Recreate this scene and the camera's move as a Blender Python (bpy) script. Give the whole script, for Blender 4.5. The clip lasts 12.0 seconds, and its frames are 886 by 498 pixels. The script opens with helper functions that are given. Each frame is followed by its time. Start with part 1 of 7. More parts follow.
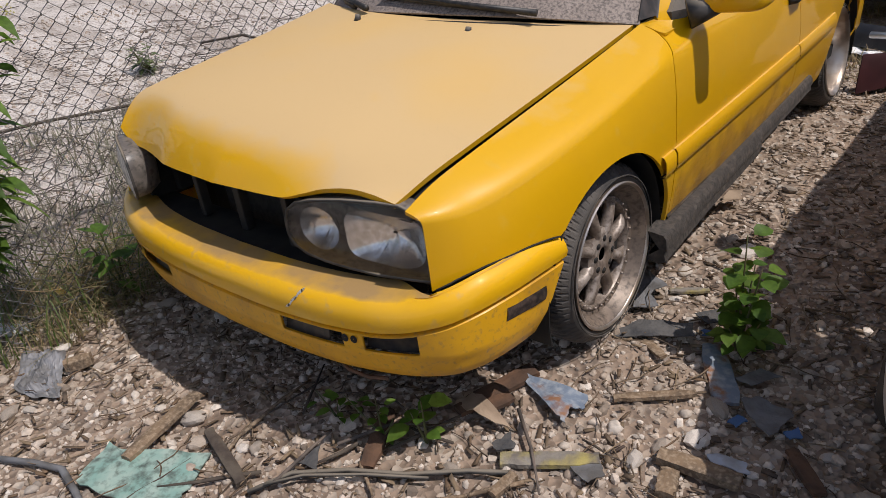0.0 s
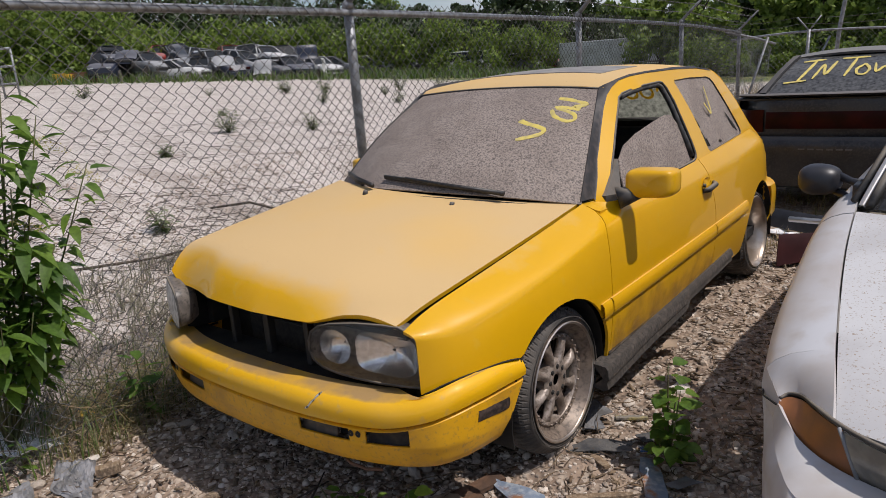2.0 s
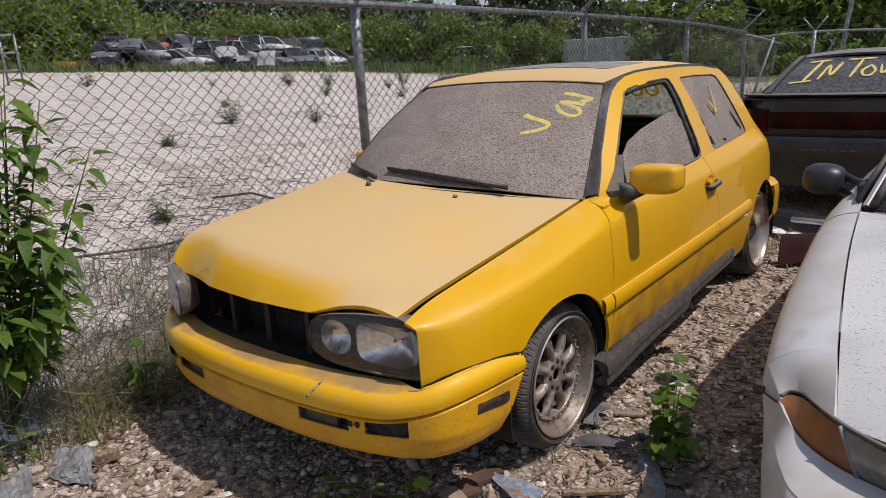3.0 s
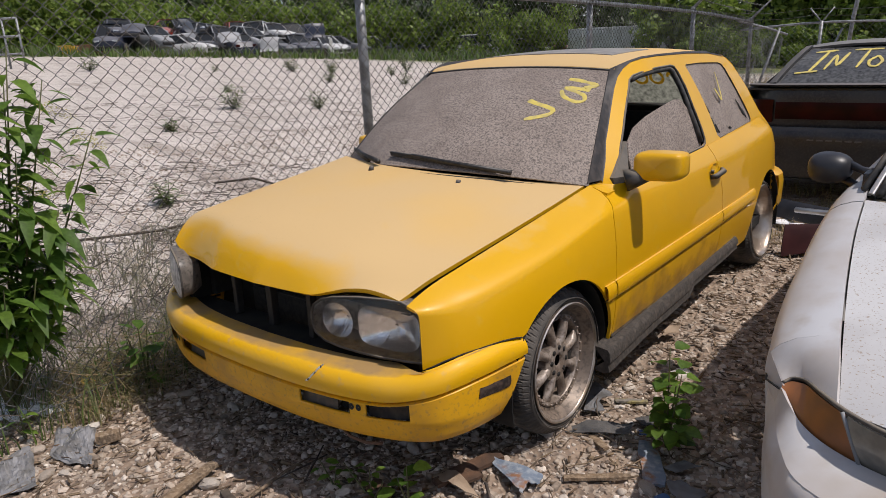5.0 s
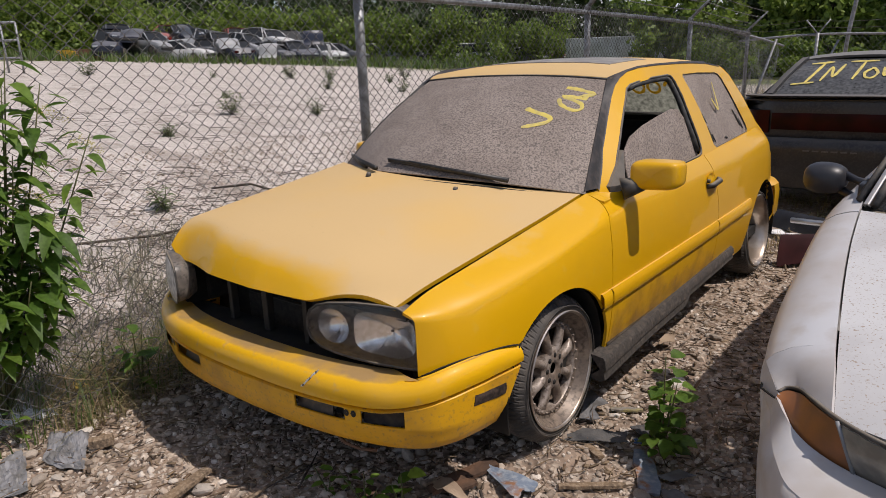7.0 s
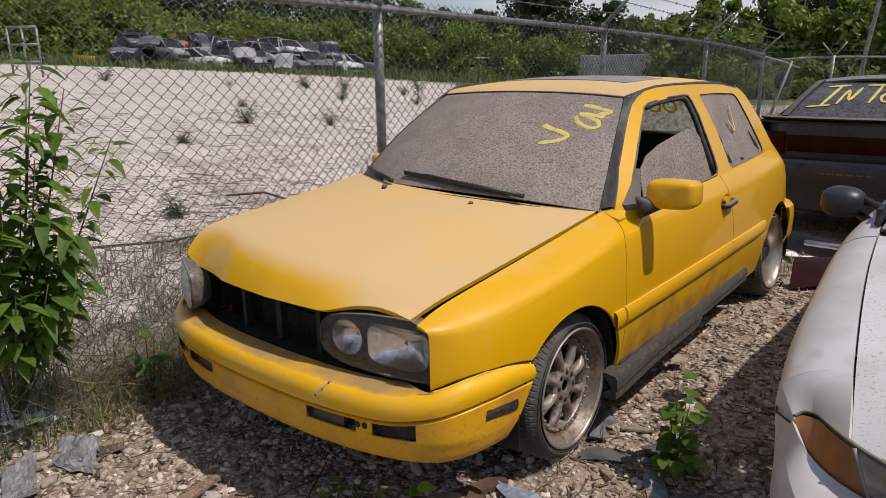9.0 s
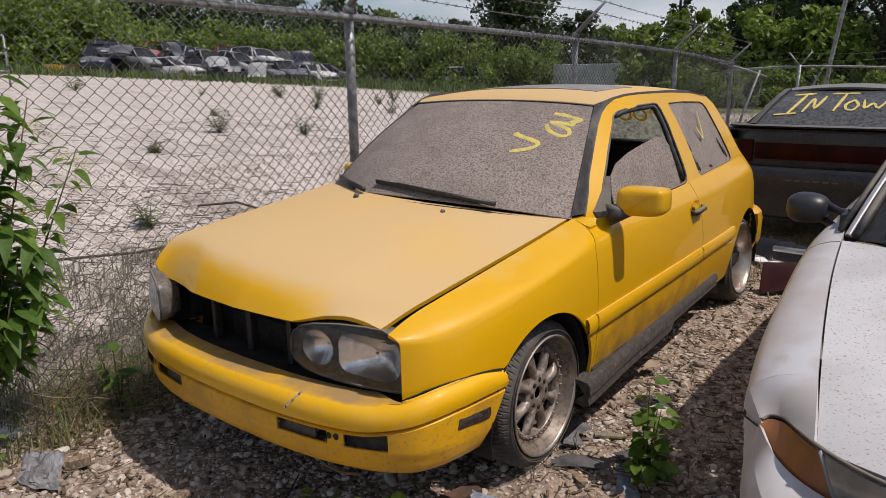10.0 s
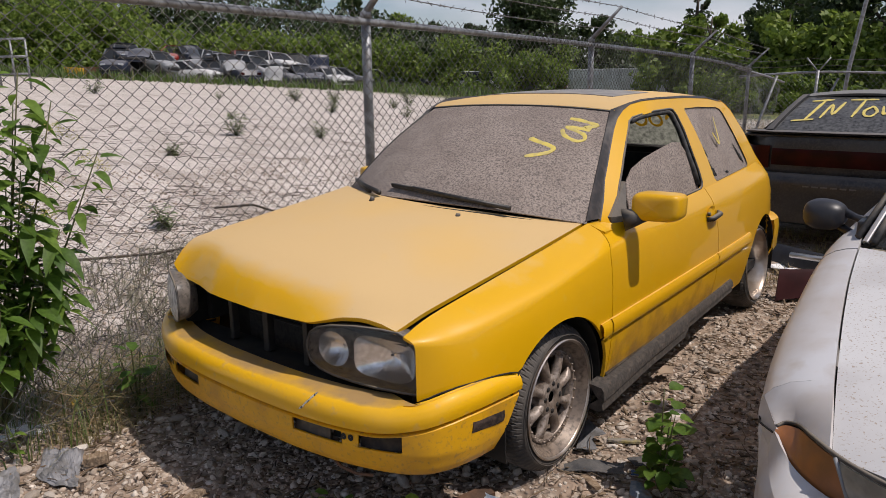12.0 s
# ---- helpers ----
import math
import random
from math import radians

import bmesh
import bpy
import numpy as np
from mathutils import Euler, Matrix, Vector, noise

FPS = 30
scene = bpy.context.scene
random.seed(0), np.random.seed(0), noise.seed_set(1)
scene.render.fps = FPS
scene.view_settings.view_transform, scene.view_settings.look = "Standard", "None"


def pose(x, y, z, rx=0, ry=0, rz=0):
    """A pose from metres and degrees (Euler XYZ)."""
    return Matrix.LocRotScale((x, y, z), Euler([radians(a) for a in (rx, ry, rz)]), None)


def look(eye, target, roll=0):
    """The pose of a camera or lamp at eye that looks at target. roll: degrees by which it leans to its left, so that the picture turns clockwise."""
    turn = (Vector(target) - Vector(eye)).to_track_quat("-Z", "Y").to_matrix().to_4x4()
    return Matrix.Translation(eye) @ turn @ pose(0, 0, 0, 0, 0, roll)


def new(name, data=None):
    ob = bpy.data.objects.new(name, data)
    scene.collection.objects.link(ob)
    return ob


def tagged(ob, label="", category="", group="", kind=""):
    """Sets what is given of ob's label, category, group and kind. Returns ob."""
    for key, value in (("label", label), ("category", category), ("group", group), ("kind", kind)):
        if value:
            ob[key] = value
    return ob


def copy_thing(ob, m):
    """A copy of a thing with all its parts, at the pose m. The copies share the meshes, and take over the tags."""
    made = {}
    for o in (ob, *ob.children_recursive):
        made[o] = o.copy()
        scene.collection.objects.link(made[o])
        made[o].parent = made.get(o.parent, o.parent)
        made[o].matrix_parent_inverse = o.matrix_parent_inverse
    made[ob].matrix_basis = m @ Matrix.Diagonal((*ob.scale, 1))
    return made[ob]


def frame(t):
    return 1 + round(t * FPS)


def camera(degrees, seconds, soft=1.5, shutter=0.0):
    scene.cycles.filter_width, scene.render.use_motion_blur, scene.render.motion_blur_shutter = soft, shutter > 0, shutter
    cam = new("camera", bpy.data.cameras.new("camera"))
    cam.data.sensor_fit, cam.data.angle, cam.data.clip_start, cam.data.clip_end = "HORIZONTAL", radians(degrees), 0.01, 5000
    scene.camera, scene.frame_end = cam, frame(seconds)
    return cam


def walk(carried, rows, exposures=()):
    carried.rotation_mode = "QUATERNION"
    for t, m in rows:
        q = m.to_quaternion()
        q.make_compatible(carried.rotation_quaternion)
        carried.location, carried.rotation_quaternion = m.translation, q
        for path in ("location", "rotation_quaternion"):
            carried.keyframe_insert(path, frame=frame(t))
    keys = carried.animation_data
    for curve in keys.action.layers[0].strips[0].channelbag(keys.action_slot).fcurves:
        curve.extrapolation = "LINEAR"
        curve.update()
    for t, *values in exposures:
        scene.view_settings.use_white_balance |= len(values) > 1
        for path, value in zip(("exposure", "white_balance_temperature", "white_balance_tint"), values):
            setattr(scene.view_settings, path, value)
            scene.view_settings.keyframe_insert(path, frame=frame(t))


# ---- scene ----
cam = camera(64.54, 12.0, soft=0.4)
PATH = [
    (0, pose(1.633, -0.793, 1.357, 61.630, 6.203, 39.375)),
    (0.5, pose(1.782, -1.075, 1.436, 65.504, 4.712, 38.753)),
    (1, pose(1.915, -1.200, 1.481, 72.103, 3.435, 35.546)),
    (1.5, pose(1.960, -1.230, 1.475, 74.379, 3.988, 37.079)),
    (2, pose(1.969, -1.232, 1.466, 75.205, 4.155, 38.286)),
    (2.5, pose(1.962, -1.237, 1.461, 74.665, 3.931, 38.895)),
    (3, pose(1.962, -1.235, 1.456, 74.825, 3.141, 38.594)),
    (5, pose(1.957, -1.236, 1.439, 73.950, 2.593, 38.889)),
    (5.5, pose(1.960, -1.237, 1.443, 74.261, 2.363, 38.378)),
    (6, pose(1.955, -1.238, 1.444, 74.658, 2.344, 38.830)),
    (6.5, pose(1.957, -1.240, 1.439, 74.707, 2.324, 39.106)),
    (7, pose(1.958, -1.237, 1.436, 74.566, 2.054, 38.752)),
    (9, pose(1.944, -1.253, 1.442, 75.616, 0.767, 39.846)),
    (9.5, pose(1.951, -1.246, 1.442, 76.062, 1.772, 39.305)),
    (10, pose(1.955, -1.239, 1.440, 76.299, 0.792, 37.861)),
    (10.5, pose(1.958, -1.234, 1.438, 76.523, 0.412, 38.047)),
    (11, pose(1.957, -1.232, 1.439, 76.672, 0.460, 38.085)),
    (11.5, pose(1.946, -1.218, 1.432, 76.729, 0.543, 38.736)),
    (12, pose(1.960, -1.255, 1.442, 76.641, 0.572, 39.051)),
]
walk(cam, PATH, [(0, 0.02, 6250, 16), (2.5, 0.0, 6250, 16), (5, 0.03, 6350, 16), (7, 0.0, 6450, 17), (12, 0.0, 6450, 17)])

# ---- sky and sun ----
SUN_AZ, SUN_EL = radians(13), radians(60.5)
world = bpy.data.worlds.new("sky")
scene.world = world
world.use_nodes = True
wn = world.node_tree.nodes
wl = world.node_tree.links
sky = wn.new("ShaderNodeTexSky")
sky.sky_type = "NISHITA"
sky.sun_disc = False
sky.sun_elevation = SUN_EL
sky.sun_rotation = radians(90) - SUN_AZ
wn["Background"].inputs["Strength"].default_value = 0.088
# thin white cloud over the blue
wco = wn.new("ShaderNodeTexCoord")
wmap = wn.new("ShaderNodeMapping")
wmap.inputs["Scale"].default_value = (1.0, 1.0, 3.0)
wl.new(wco.outputs["Generated"], wmap.inputs[0])
wno = wn.new("ShaderNodeTexNoise")
wno.inputs["Scale"].default_value, wno.inputs["Detail"].default_value = 3.0, 7
wl.new(wmap.outputs[0], wno.inputs["Vector"])
wra = wn.new("ShaderNodeMapRange")
wra.inputs[1].default_value, wra.inputs[2].default_value, wra.inputs[4].default_value = 0.46, 0.66, 0.8
wl.new(wno.outputs["Fac"], wra.inputs[0])
wmi = wn.new("ShaderNodeMix")
wmi.data_type = "RGBA"
wmi.inputs[7].default_value = (7.5, 7.8, 8.2, 1)
wl.new(wra.outputs[0], wmi.inputs[0])
wl.new(sky.outputs[0], wmi.inputs[6])
wl.new(wmi.outputs[2], wn["Background"].inputs["Color"])
sun = new("sun", bpy.data.lights.new("sun", "SUN"))
sun.data.energy = 3.5
sun.data.angle = radians(0.55)
sun.data.color = (1.0, 0.94, 0.84)
SUN_DIR = Vector((math.cos(SUN_EL) * math.cos(SUN_AZ), math.cos(SUN_EL) * math.sin(SUN_AZ), math.sin(SUN_EL)))
sun.matrix_world = look(tuple(SUN_DIR * 30), (0, 0, 0))

# ---- materials ----
def material(name, color=(0.5, 0.5, 0.5), rough=0.6, metal=0.0, second=None, scale=20.0, low=0.4, high=0.6,
             fine=None, fine_scale=200.0, fine_low=0.45, fine_high=0.7, bump=0.0, bump_scale=100.0, dust=None, dust_from=0.5, dust_to=0.95, spec=0.5, coat=0.0):
    """A surface of one colour with patches of a second, a fine grain, a relief and dust on what faces up."""
    m = bpy.data.materials.new(name)
    m.use_nodes = True
    nt = m.node_tree
    b = nt.nodes["Principled BSDF"]
    L = nt.links.new
    b.inputs["Roughness"].default_value = rough
    b.inputs["Metallic"].default_value = metal
    b.inputs["Specular IOR Level"].default_value = spec
    b.inputs["Coat Weight"].default_value = coat
    co = nt.nodes.new("ShaderNodeTexCoord")
    col = nt.nodes.new("ShaderNodeRGB")
    col.outputs[0].default_value = (*color, 1)
    out = col.outputs[0]

    def noise_mask(s, lo, hi, detail=6):
        n = nt.nodes.new("ShaderNodeTexNoise")
        n.inputs["Scale"].default_value = s
        n.inputs["Detail"].default_value = detail
        L(co.outputs["Object"], n.inputs["Vector"])
        r = nt.nodes.new("ShaderNodeMapRange")
        r.inputs[1].default_value, r.inputs[2].default_value = lo, hi
        L(n.outputs["Fac"], r.inputs[0])
        return r.outputs[0]

    def mix(fac, a, c):
        x = nt.nodes.new("ShaderNodeMix")
        x.data_type = "RGBA"
        L(fac, x.inputs[0])
        L(a, x.inputs[6])
        if isinstance(c, tuple):
            x.inputs[7].default_value = (*c, 1)
        else:
            L(c, x.inputs[7])
        return x.outputs[2]

    if second:
        out = mix(noise_mask(scale, low, high), out, second)
    if fine:
        out = mix(noise_mask(fine_scale, fine_low, fine_high, 3), out, fine)
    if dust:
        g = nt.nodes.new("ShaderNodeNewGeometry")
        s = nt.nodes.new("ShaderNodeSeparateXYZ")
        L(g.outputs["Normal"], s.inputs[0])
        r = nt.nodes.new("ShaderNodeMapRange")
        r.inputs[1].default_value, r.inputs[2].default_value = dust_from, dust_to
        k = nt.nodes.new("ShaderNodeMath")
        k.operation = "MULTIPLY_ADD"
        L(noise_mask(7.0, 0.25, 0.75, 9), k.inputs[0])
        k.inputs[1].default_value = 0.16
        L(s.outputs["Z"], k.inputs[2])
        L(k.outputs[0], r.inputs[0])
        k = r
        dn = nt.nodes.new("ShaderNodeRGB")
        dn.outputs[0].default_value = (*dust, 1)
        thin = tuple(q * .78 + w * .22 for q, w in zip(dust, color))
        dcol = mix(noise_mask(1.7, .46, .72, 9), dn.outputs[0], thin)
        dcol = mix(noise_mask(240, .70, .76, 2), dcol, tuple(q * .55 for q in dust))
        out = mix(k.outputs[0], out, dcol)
        rr = nt.nodes.new("ShaderNodeMapRange")
        rr.inputs[3].default_value, rr.inputs[4].default_value = rough, 0.8
        L(k.outputs[0], rr.inputs[0])
        L(rr.outputs[0], b.inputs["Roughness"])
        if coat:
            cw = nt.nodes.new("ShaderNodeMapRange")
            cw.inputs[3].default_value, cw.inputs[4].default_value = coat, 0.0
            L(k.outputs[0], cw.inputs[0])
            L(cw.outputs[0], b.inputs["Coat Weight"])
    L(out, b.inputs["Base Color"])
    if bump:
        n = nt.nodes.new("ShaderNodeTexNoise")
        n.inputs["Scale"].default_value = bump_scale
        n.inputs["Detail"].default_value = 5
        L(co.outputs["Object"], n.inputs["Vector"])
        u = nt.nodes.new("ShaderNodeBump")
        u.inputs["Strength"].default_value = bump
        u.inputs["Distance"].default_value = 0.01
        L(n.outputs["Fac"], u.inputs["Height"])
        L(u.outputs[0], b.inputs["Normal"])
    return m


M = {}
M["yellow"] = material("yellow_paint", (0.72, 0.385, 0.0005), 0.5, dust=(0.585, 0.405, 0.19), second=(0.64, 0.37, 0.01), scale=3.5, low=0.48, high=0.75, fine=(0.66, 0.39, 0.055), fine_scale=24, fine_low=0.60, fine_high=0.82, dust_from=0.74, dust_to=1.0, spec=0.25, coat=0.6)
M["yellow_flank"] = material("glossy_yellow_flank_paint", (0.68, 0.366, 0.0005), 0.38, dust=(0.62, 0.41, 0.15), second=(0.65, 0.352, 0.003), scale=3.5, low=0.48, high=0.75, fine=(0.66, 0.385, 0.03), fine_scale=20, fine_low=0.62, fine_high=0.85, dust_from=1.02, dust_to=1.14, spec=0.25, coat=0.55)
# shelf dust mixed darker, part of the bonnet's shade in its colour
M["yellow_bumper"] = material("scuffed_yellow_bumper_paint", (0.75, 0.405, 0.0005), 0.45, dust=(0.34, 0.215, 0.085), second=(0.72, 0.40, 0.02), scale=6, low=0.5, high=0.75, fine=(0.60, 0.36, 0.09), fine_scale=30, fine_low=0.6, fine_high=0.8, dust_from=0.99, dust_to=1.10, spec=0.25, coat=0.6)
M["sill"] = material("dusty_sill_rubber", (0.10, 0.08, 0.06), 0.8, second=(0.03, 0.025, 0.02), scale=9)
M["lamp_shell"] = material("dull_grey_lamp_shell", (0.12, 0.105, 0.092), 0.4, second=(0.19, 0.165, 0.14), scale=30, fine=(0.05, 0.045, 0.04), fine_scale=60)
M["yellow_dirty"] = material("yellow_paint_road_grime", (0.72, 0.37, 0.003), 0.42, second=(0.36, 0.18, 0.028), scale=5, low=0.42, high=0.78, fine=(0.34, 0.20, 0.06), fine_scale=70, fine_low=0.55, fine_high=0.8, coat=0.1)
M["black_trim"] = material("black_plastic_trim", (0.02, 0.02, 0.02), 0.55, second=(0.06, 0.055, 0.05), scale=30, dust=(0.2, 0.17, 0.13))
M["wiper"] = material("black_wiper_rubber", (0.008, 0.008, 0.008), 0.5, second=(0.03, 0.026, 0.022), scale=60)
# near black puts the shade of voids, gaps and holes into the colour
M["dark"] = material("void_shade_and_black_plastic", (0.006, 0.006, 0.006), 0.8, second=(0.02, 0.018, 0.015), scale=12)
M["skirt"] = material("weathered_black_skirt", (0.055, 0.047, 0.04), 0.8, second=(0.12, 0.10, 0.083), scale=26, low=0.45, high=0.8, fine=(0.03, 0.027, 0.024), fine_scale=70, bump=0.4, bump_scale=50)
M["rubber"] = material("tyre_rubber", (0.045, 0.042, 0.039), 0.8, second=(0.10, 0.088, 0.076), scale=9, bump=0.2, bump_scale=120)
M["rim"] = material("dusty_alloy", (0.38, 0.325, 0.28), 0.42, metal=0.25, second=(0.20, 0.155, 0.12), scale=16, fine=(0.13, 0.10, 0.08), fine_scale=70)
M["barrel"] = material("dirt_brown_rim_barrel", (0.15, 0.118, 0.095), 0.5, metal=0.2, second=(0.25, 0.195, 0.15), scale=9, fine=(0.09, 0.07, 0.055), fine_scale=60)
M["rim_lip"] = material("polished_lip", (0.60, 0.56, 0.52), 0.35, metal=0.8, second=(0.36, 0.29, 0.23), scale=8)
M["dust_glass"] = material("dust_covered_glass", (0.265, 0.215, 0.18), 0.7, second=(0.32, 0.265, 0.225), scale=7, fine=(0.11, 0.09, 0.078), fine_scale=120, fine_low=.42, fine_high=.66, bump=0.25, bump_scale=190)
M["paint_mark"] = material("yellow_marker", (0.66, 0.53, 0.12), 0.7, second=(0.50, 0.41, 0.14), scale=25)
M["galv"] = material("galvanised_steel", (0.30, 0.31, 0.32), 0.55, metal=0.5, second=(0.18, 0.18, 0.18), scale=20)
M["black_paint"] = material("black_car_paint", (0.016, 0.016, 0.018), 0.35, dust=(0.13, 0.12, 0.11), second=(0.034, 0.033, 0.033), scale=4, fine=(0.05, 0.047, 0.044), fine_scale=60)
M["amber"] = material("amber_lens", (0.27, 0.10, 0.03), 0.4, second=(0.19, 0.08, 0.03), scale=10)
M["fog"] = material("dull_fog_lens", (0.045, 0.04, 0.035), 0.4, second=(0.09, 0.07, 0.05), scale=40, coat=0.1)
M["recess"] = material("empty_lamp_recess", (0.025, 0.02, 0.017), 0.8, second=(0.06, 0.045, 0.03), scale=30)
M["marker"] = material("smoked_marker_lens", (0.022, 0.018, 0.016), 0.5, second=(0.07, 0.05, 0.04), scale=60, spec=0.2)
M["primer"] = material("scraped_grey_primer", (0.72, 0.70, 0.66), 0.7, second=(0.05, 0.04, 0.03), scale=60, low=0.52, high=0.58)
M["reflector"] = material("lamp_reflector", (0.92, 0.92, 0.93), 0.26, metal=1.0, second=(0.75, 0.73, 0.70), scale=60)
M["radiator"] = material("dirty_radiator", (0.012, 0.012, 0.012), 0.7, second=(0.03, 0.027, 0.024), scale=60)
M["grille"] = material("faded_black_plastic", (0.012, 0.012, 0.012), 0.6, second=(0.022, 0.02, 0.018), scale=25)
M["pillar"] = material("sun_faded_trim", (0.02, 0.018, 0.017), 0.55, second=(0.06, 0.048, 0.042), scale=25, low=0.45, high=0.7)
M["seat"] = material("dark_seat_cloth", (0.02, 0.02, 0.022), 0.9, second=(0.035, 0.033, 0.03), scale=40)
M["sunroof"] = material("dusty_sunroof_glass", (0.20, 0.19, 0.18), 0.6, second=(0.28, 0.26, 0.23), scale=12)
# rusty disc darkened: shade between the spokes is put into its colour
M["brake"] = material("rusty_shaded_brake_disc", (0.022, 0.017, 0.014), 0.8, second=(0.012, 0.01, 0.009), scale=20)


def pane(name, tint, haze, haze_color, rough=0.05):
    """Thin glass: clear, with a share of dust film and a gloss."""
    m = bpy.data.materials.new(name)
    m.use_nodes = True
    nt = m.node_tree
    L = nt.links.new
    out = nt.nodes["Material Output"]
    b = nt.nodes["Principled BSDF"]
    b.inputs["Base Color"].default_value = (*haze_color, 1)
    b.inputs["Roughness"].default_value = 0.6
    tr = nt.nodes.new("ShaderNodeBsdfTransparent")
    tr.inputs[0].default_value = (*tint, 1)
    n = nt.nodes.new("ShaderNodeTexNoise")
    n.inputs["Scale"].default_value = 35
    n.inputs["Detail"].default_value = 6
    co = nt.nodes.new("ShaderNodeTexCoord")
    L(co.outputs["Object"], n.inputs["Vector"])
    r = nt.nodes.new("ShaderNodeMapRange")
    r.inputs[1].default_value, r.inputs[2].default_value = 0.3, 0.7
    r.inputs[3].default_value, r.inputs[4].default_value = haze * 0.5, min(1.0, haze * 1.5)
    L(n.outputs["Fac"], r.inputs[0])
    a = nt.nodes.new("ShaderNodeMixShader")
    L(r.outputs[0], a.inputs[0])
    L(tr.outputs[0], a.inputs[1])
    L(b.outputs[0], a.inputs[2])
    gl = nt.nodes.new("ShaderNodeBsdfGlossy")
    gl.inputs["Roughness"].default_value = rough
    fr = nt.nodes.new("ShaderNodeFresnel")
    fr.inputs[0].default_value = 1.45
    c = nt.nodes.new("ShaderNodeMixShader")
    L(fr.outputs[0], c.inputs[0])
    L(a.outputs[0], c.inputs[1])
    L(gl.outputs[0], c.inputs[2])
    L(c.outputs[0], out.inputs[0])
    return m


M["lens"] = pane("scratched_lamp_lens", (0.97, 0.97, 0.96), 0.055, (0.5, 0.47, 0.43), 0.10)
# frosted far lens; haze paled further to put caught skylight into it
M["frosted_lens"] = pane("frosted_grey_lamp_lens", (0.8, 0.8, 0.78), 0.8, (0.78, 0.77, 0.74), 0.25)
M["pale_glass"] = pane("dusty_side_glass", (0.75, 0.78, 0.74), 0.45, (0.30, 0.29, 0.25))
M["dark_glass"] = pane("tinted_car_glass", (0.16, 0.18, 0.17), 0.25, (0.10, 0.10, 0.10))
M["wood"] = material("weathered_board", (0.22, 0.15, 0.09), 0.85, second=(0.12, 0.085, 0.055), scale=12, bump=0.5, bump_scale=60, fine=(0.32, 0.24, 0.16), fine_scale=90)
M["rotwood"] = material("rotten_brown_board", (0.13, 0.07, 0.04), 0.9, second=(0.07, 0.04, 0.025), scale=14, bump=0.5, bump_scale=60)
M["shingle"] = material("torn_tar_paper", (0.05, 0.05, 0.052), 0.85, second=(0.10, 0.095, 0.09), scale=16, bump=0.5, bump_scale=80)
M["greysheet"] = material("torn_grey_sheet", (0.17, 0.17, 0.175), 0.8, second=(0.10, 0.095, 0.09), scale=14, bump=0.4, bump_scale=50)
M["bluescrap"] = material("flaking_blue_paint_board", (0.16, 0.20, 0.26), 0.7, second=(0.26, 0.13, 0.07), scale=9, low=0.5, high=0.58, fine=(0.30, 0.33, 0.36), fine_scale=50)
M["greenglass"] = material("dirty_green_plastic_sheet", (0.22, 0.36, 0.31), 0.35, second=(0.34, 0.44, 0.38), scale=14, fine=(0.10, 0.13, 0.11), fine_scale=45)
M["paper"] = material("crumpled_grey_plastic", (0.23, 0.23, 0.24), 0.5, second=(0.15, 0.145, 0.14), scale=14, bump=0.5, bump_scale=25)
M["whitescrap"] = material("white_plastic_scrap", (0.75, 0.75, 0.74), 0.5)
M["blueplastic"] = material("bright_blue_plastic", (0.05, 0.12, 0.28), 0.5)
M["twig"] = material("dry_twig", (0.16, 0.125, 0.10), 0.9, second=(0.08, 0.065, 0.055), scale=20)
M["maroon"] = material("maroon_plastic", (0.03, 0.006, 0.008), 0.5, second=(0.05, 0.012, 0.014), scale=8)
M["redlens"] = material("dark_red_tail_lens", (0.036, 0.003, 0.003), 0.35, second=(0.015, 0.002, 0.002), scale=5, spec=0.12)
M["headglass"] = material("clouded_grey_lamp", (0.12, 0.115, 0.10), 0.25, second=(0.2, 0.19, 0.16), scale=14, coat=0.5)
M["badge"] = material("dull_silver_badge", (0.14, 0.14, 0.14), 0.4, metal=0.5)
M["chrome"] = material("dull_chrome_trim", (0.6, 0.6, 0.6), 0.3, metal=0.8)
M["bark"] = material("tree_bark", (0.10, 0.08, 0.06), 0.9, second=(0.05, 0.04, 0.03), scale=6)
M["orange"] = material("faded_orange_wood", (0.20, 0.095, 0.055), 0.8, second=(0.13, 0.075, 0.05), scale=3)
M["fender_white"] = material("stained_white_paint", (0.55, 0.55, 0.555), 0.4, second=(0.40, 0.34, 0.285), scale=2.4, low=0.42, high=0.72, fine=(0.44, 0.40, 0.36), fine_scale=14, fine_low=0.5, fine_high=0.8)
M["hood_white"] = material("chalky_speckled_white", (0.58, 0.575, 0.565), 0.55, second=(0.50, 0.49, 0.48), scale=5, fine=(0.36, 0.30, 0.24), fine_scale=150, fine_low=0.60, fine_high=0.67)
# far cars: dust tone on upward faces lightened to paint sun on roofs
for nm, c in (("car_silver", (0.22, 0.23, 0.24)), ("car_navy", (0.02, 0.025, 0.045)), ("car_grey", (0.055, 0.06, 0.07)), ("car_white", (0.50, 0.50, 0.49)), ("car_red", (0.25, 0.03, 0.02))):
    M[nm] = material(nm + "_paint", c, 0.35, dust=tuple(0.10 + q * 0.8 for q in c), second=tuple(q * 0.8 for q in c), scale=2)
M["black_plastic"] = material("smooth_black_plastic", (0.02, 0.021, 0.025), 0.42, second=(0.035, 0.035, 0.04), scale=10)
M["rear_glass"] = pane("dusty_rear_screen", (0.10, 0.11, 0.11), 0.5, (0.13, 0.13, 0.125))
M["black_dust"] = material("dust_greyed_black_paint", (0.035, 0.037, 0.041), 0.45, second=(0.07, 0.068, 0.066), scale=4, dust=(0.17, 0.165, 0.155))


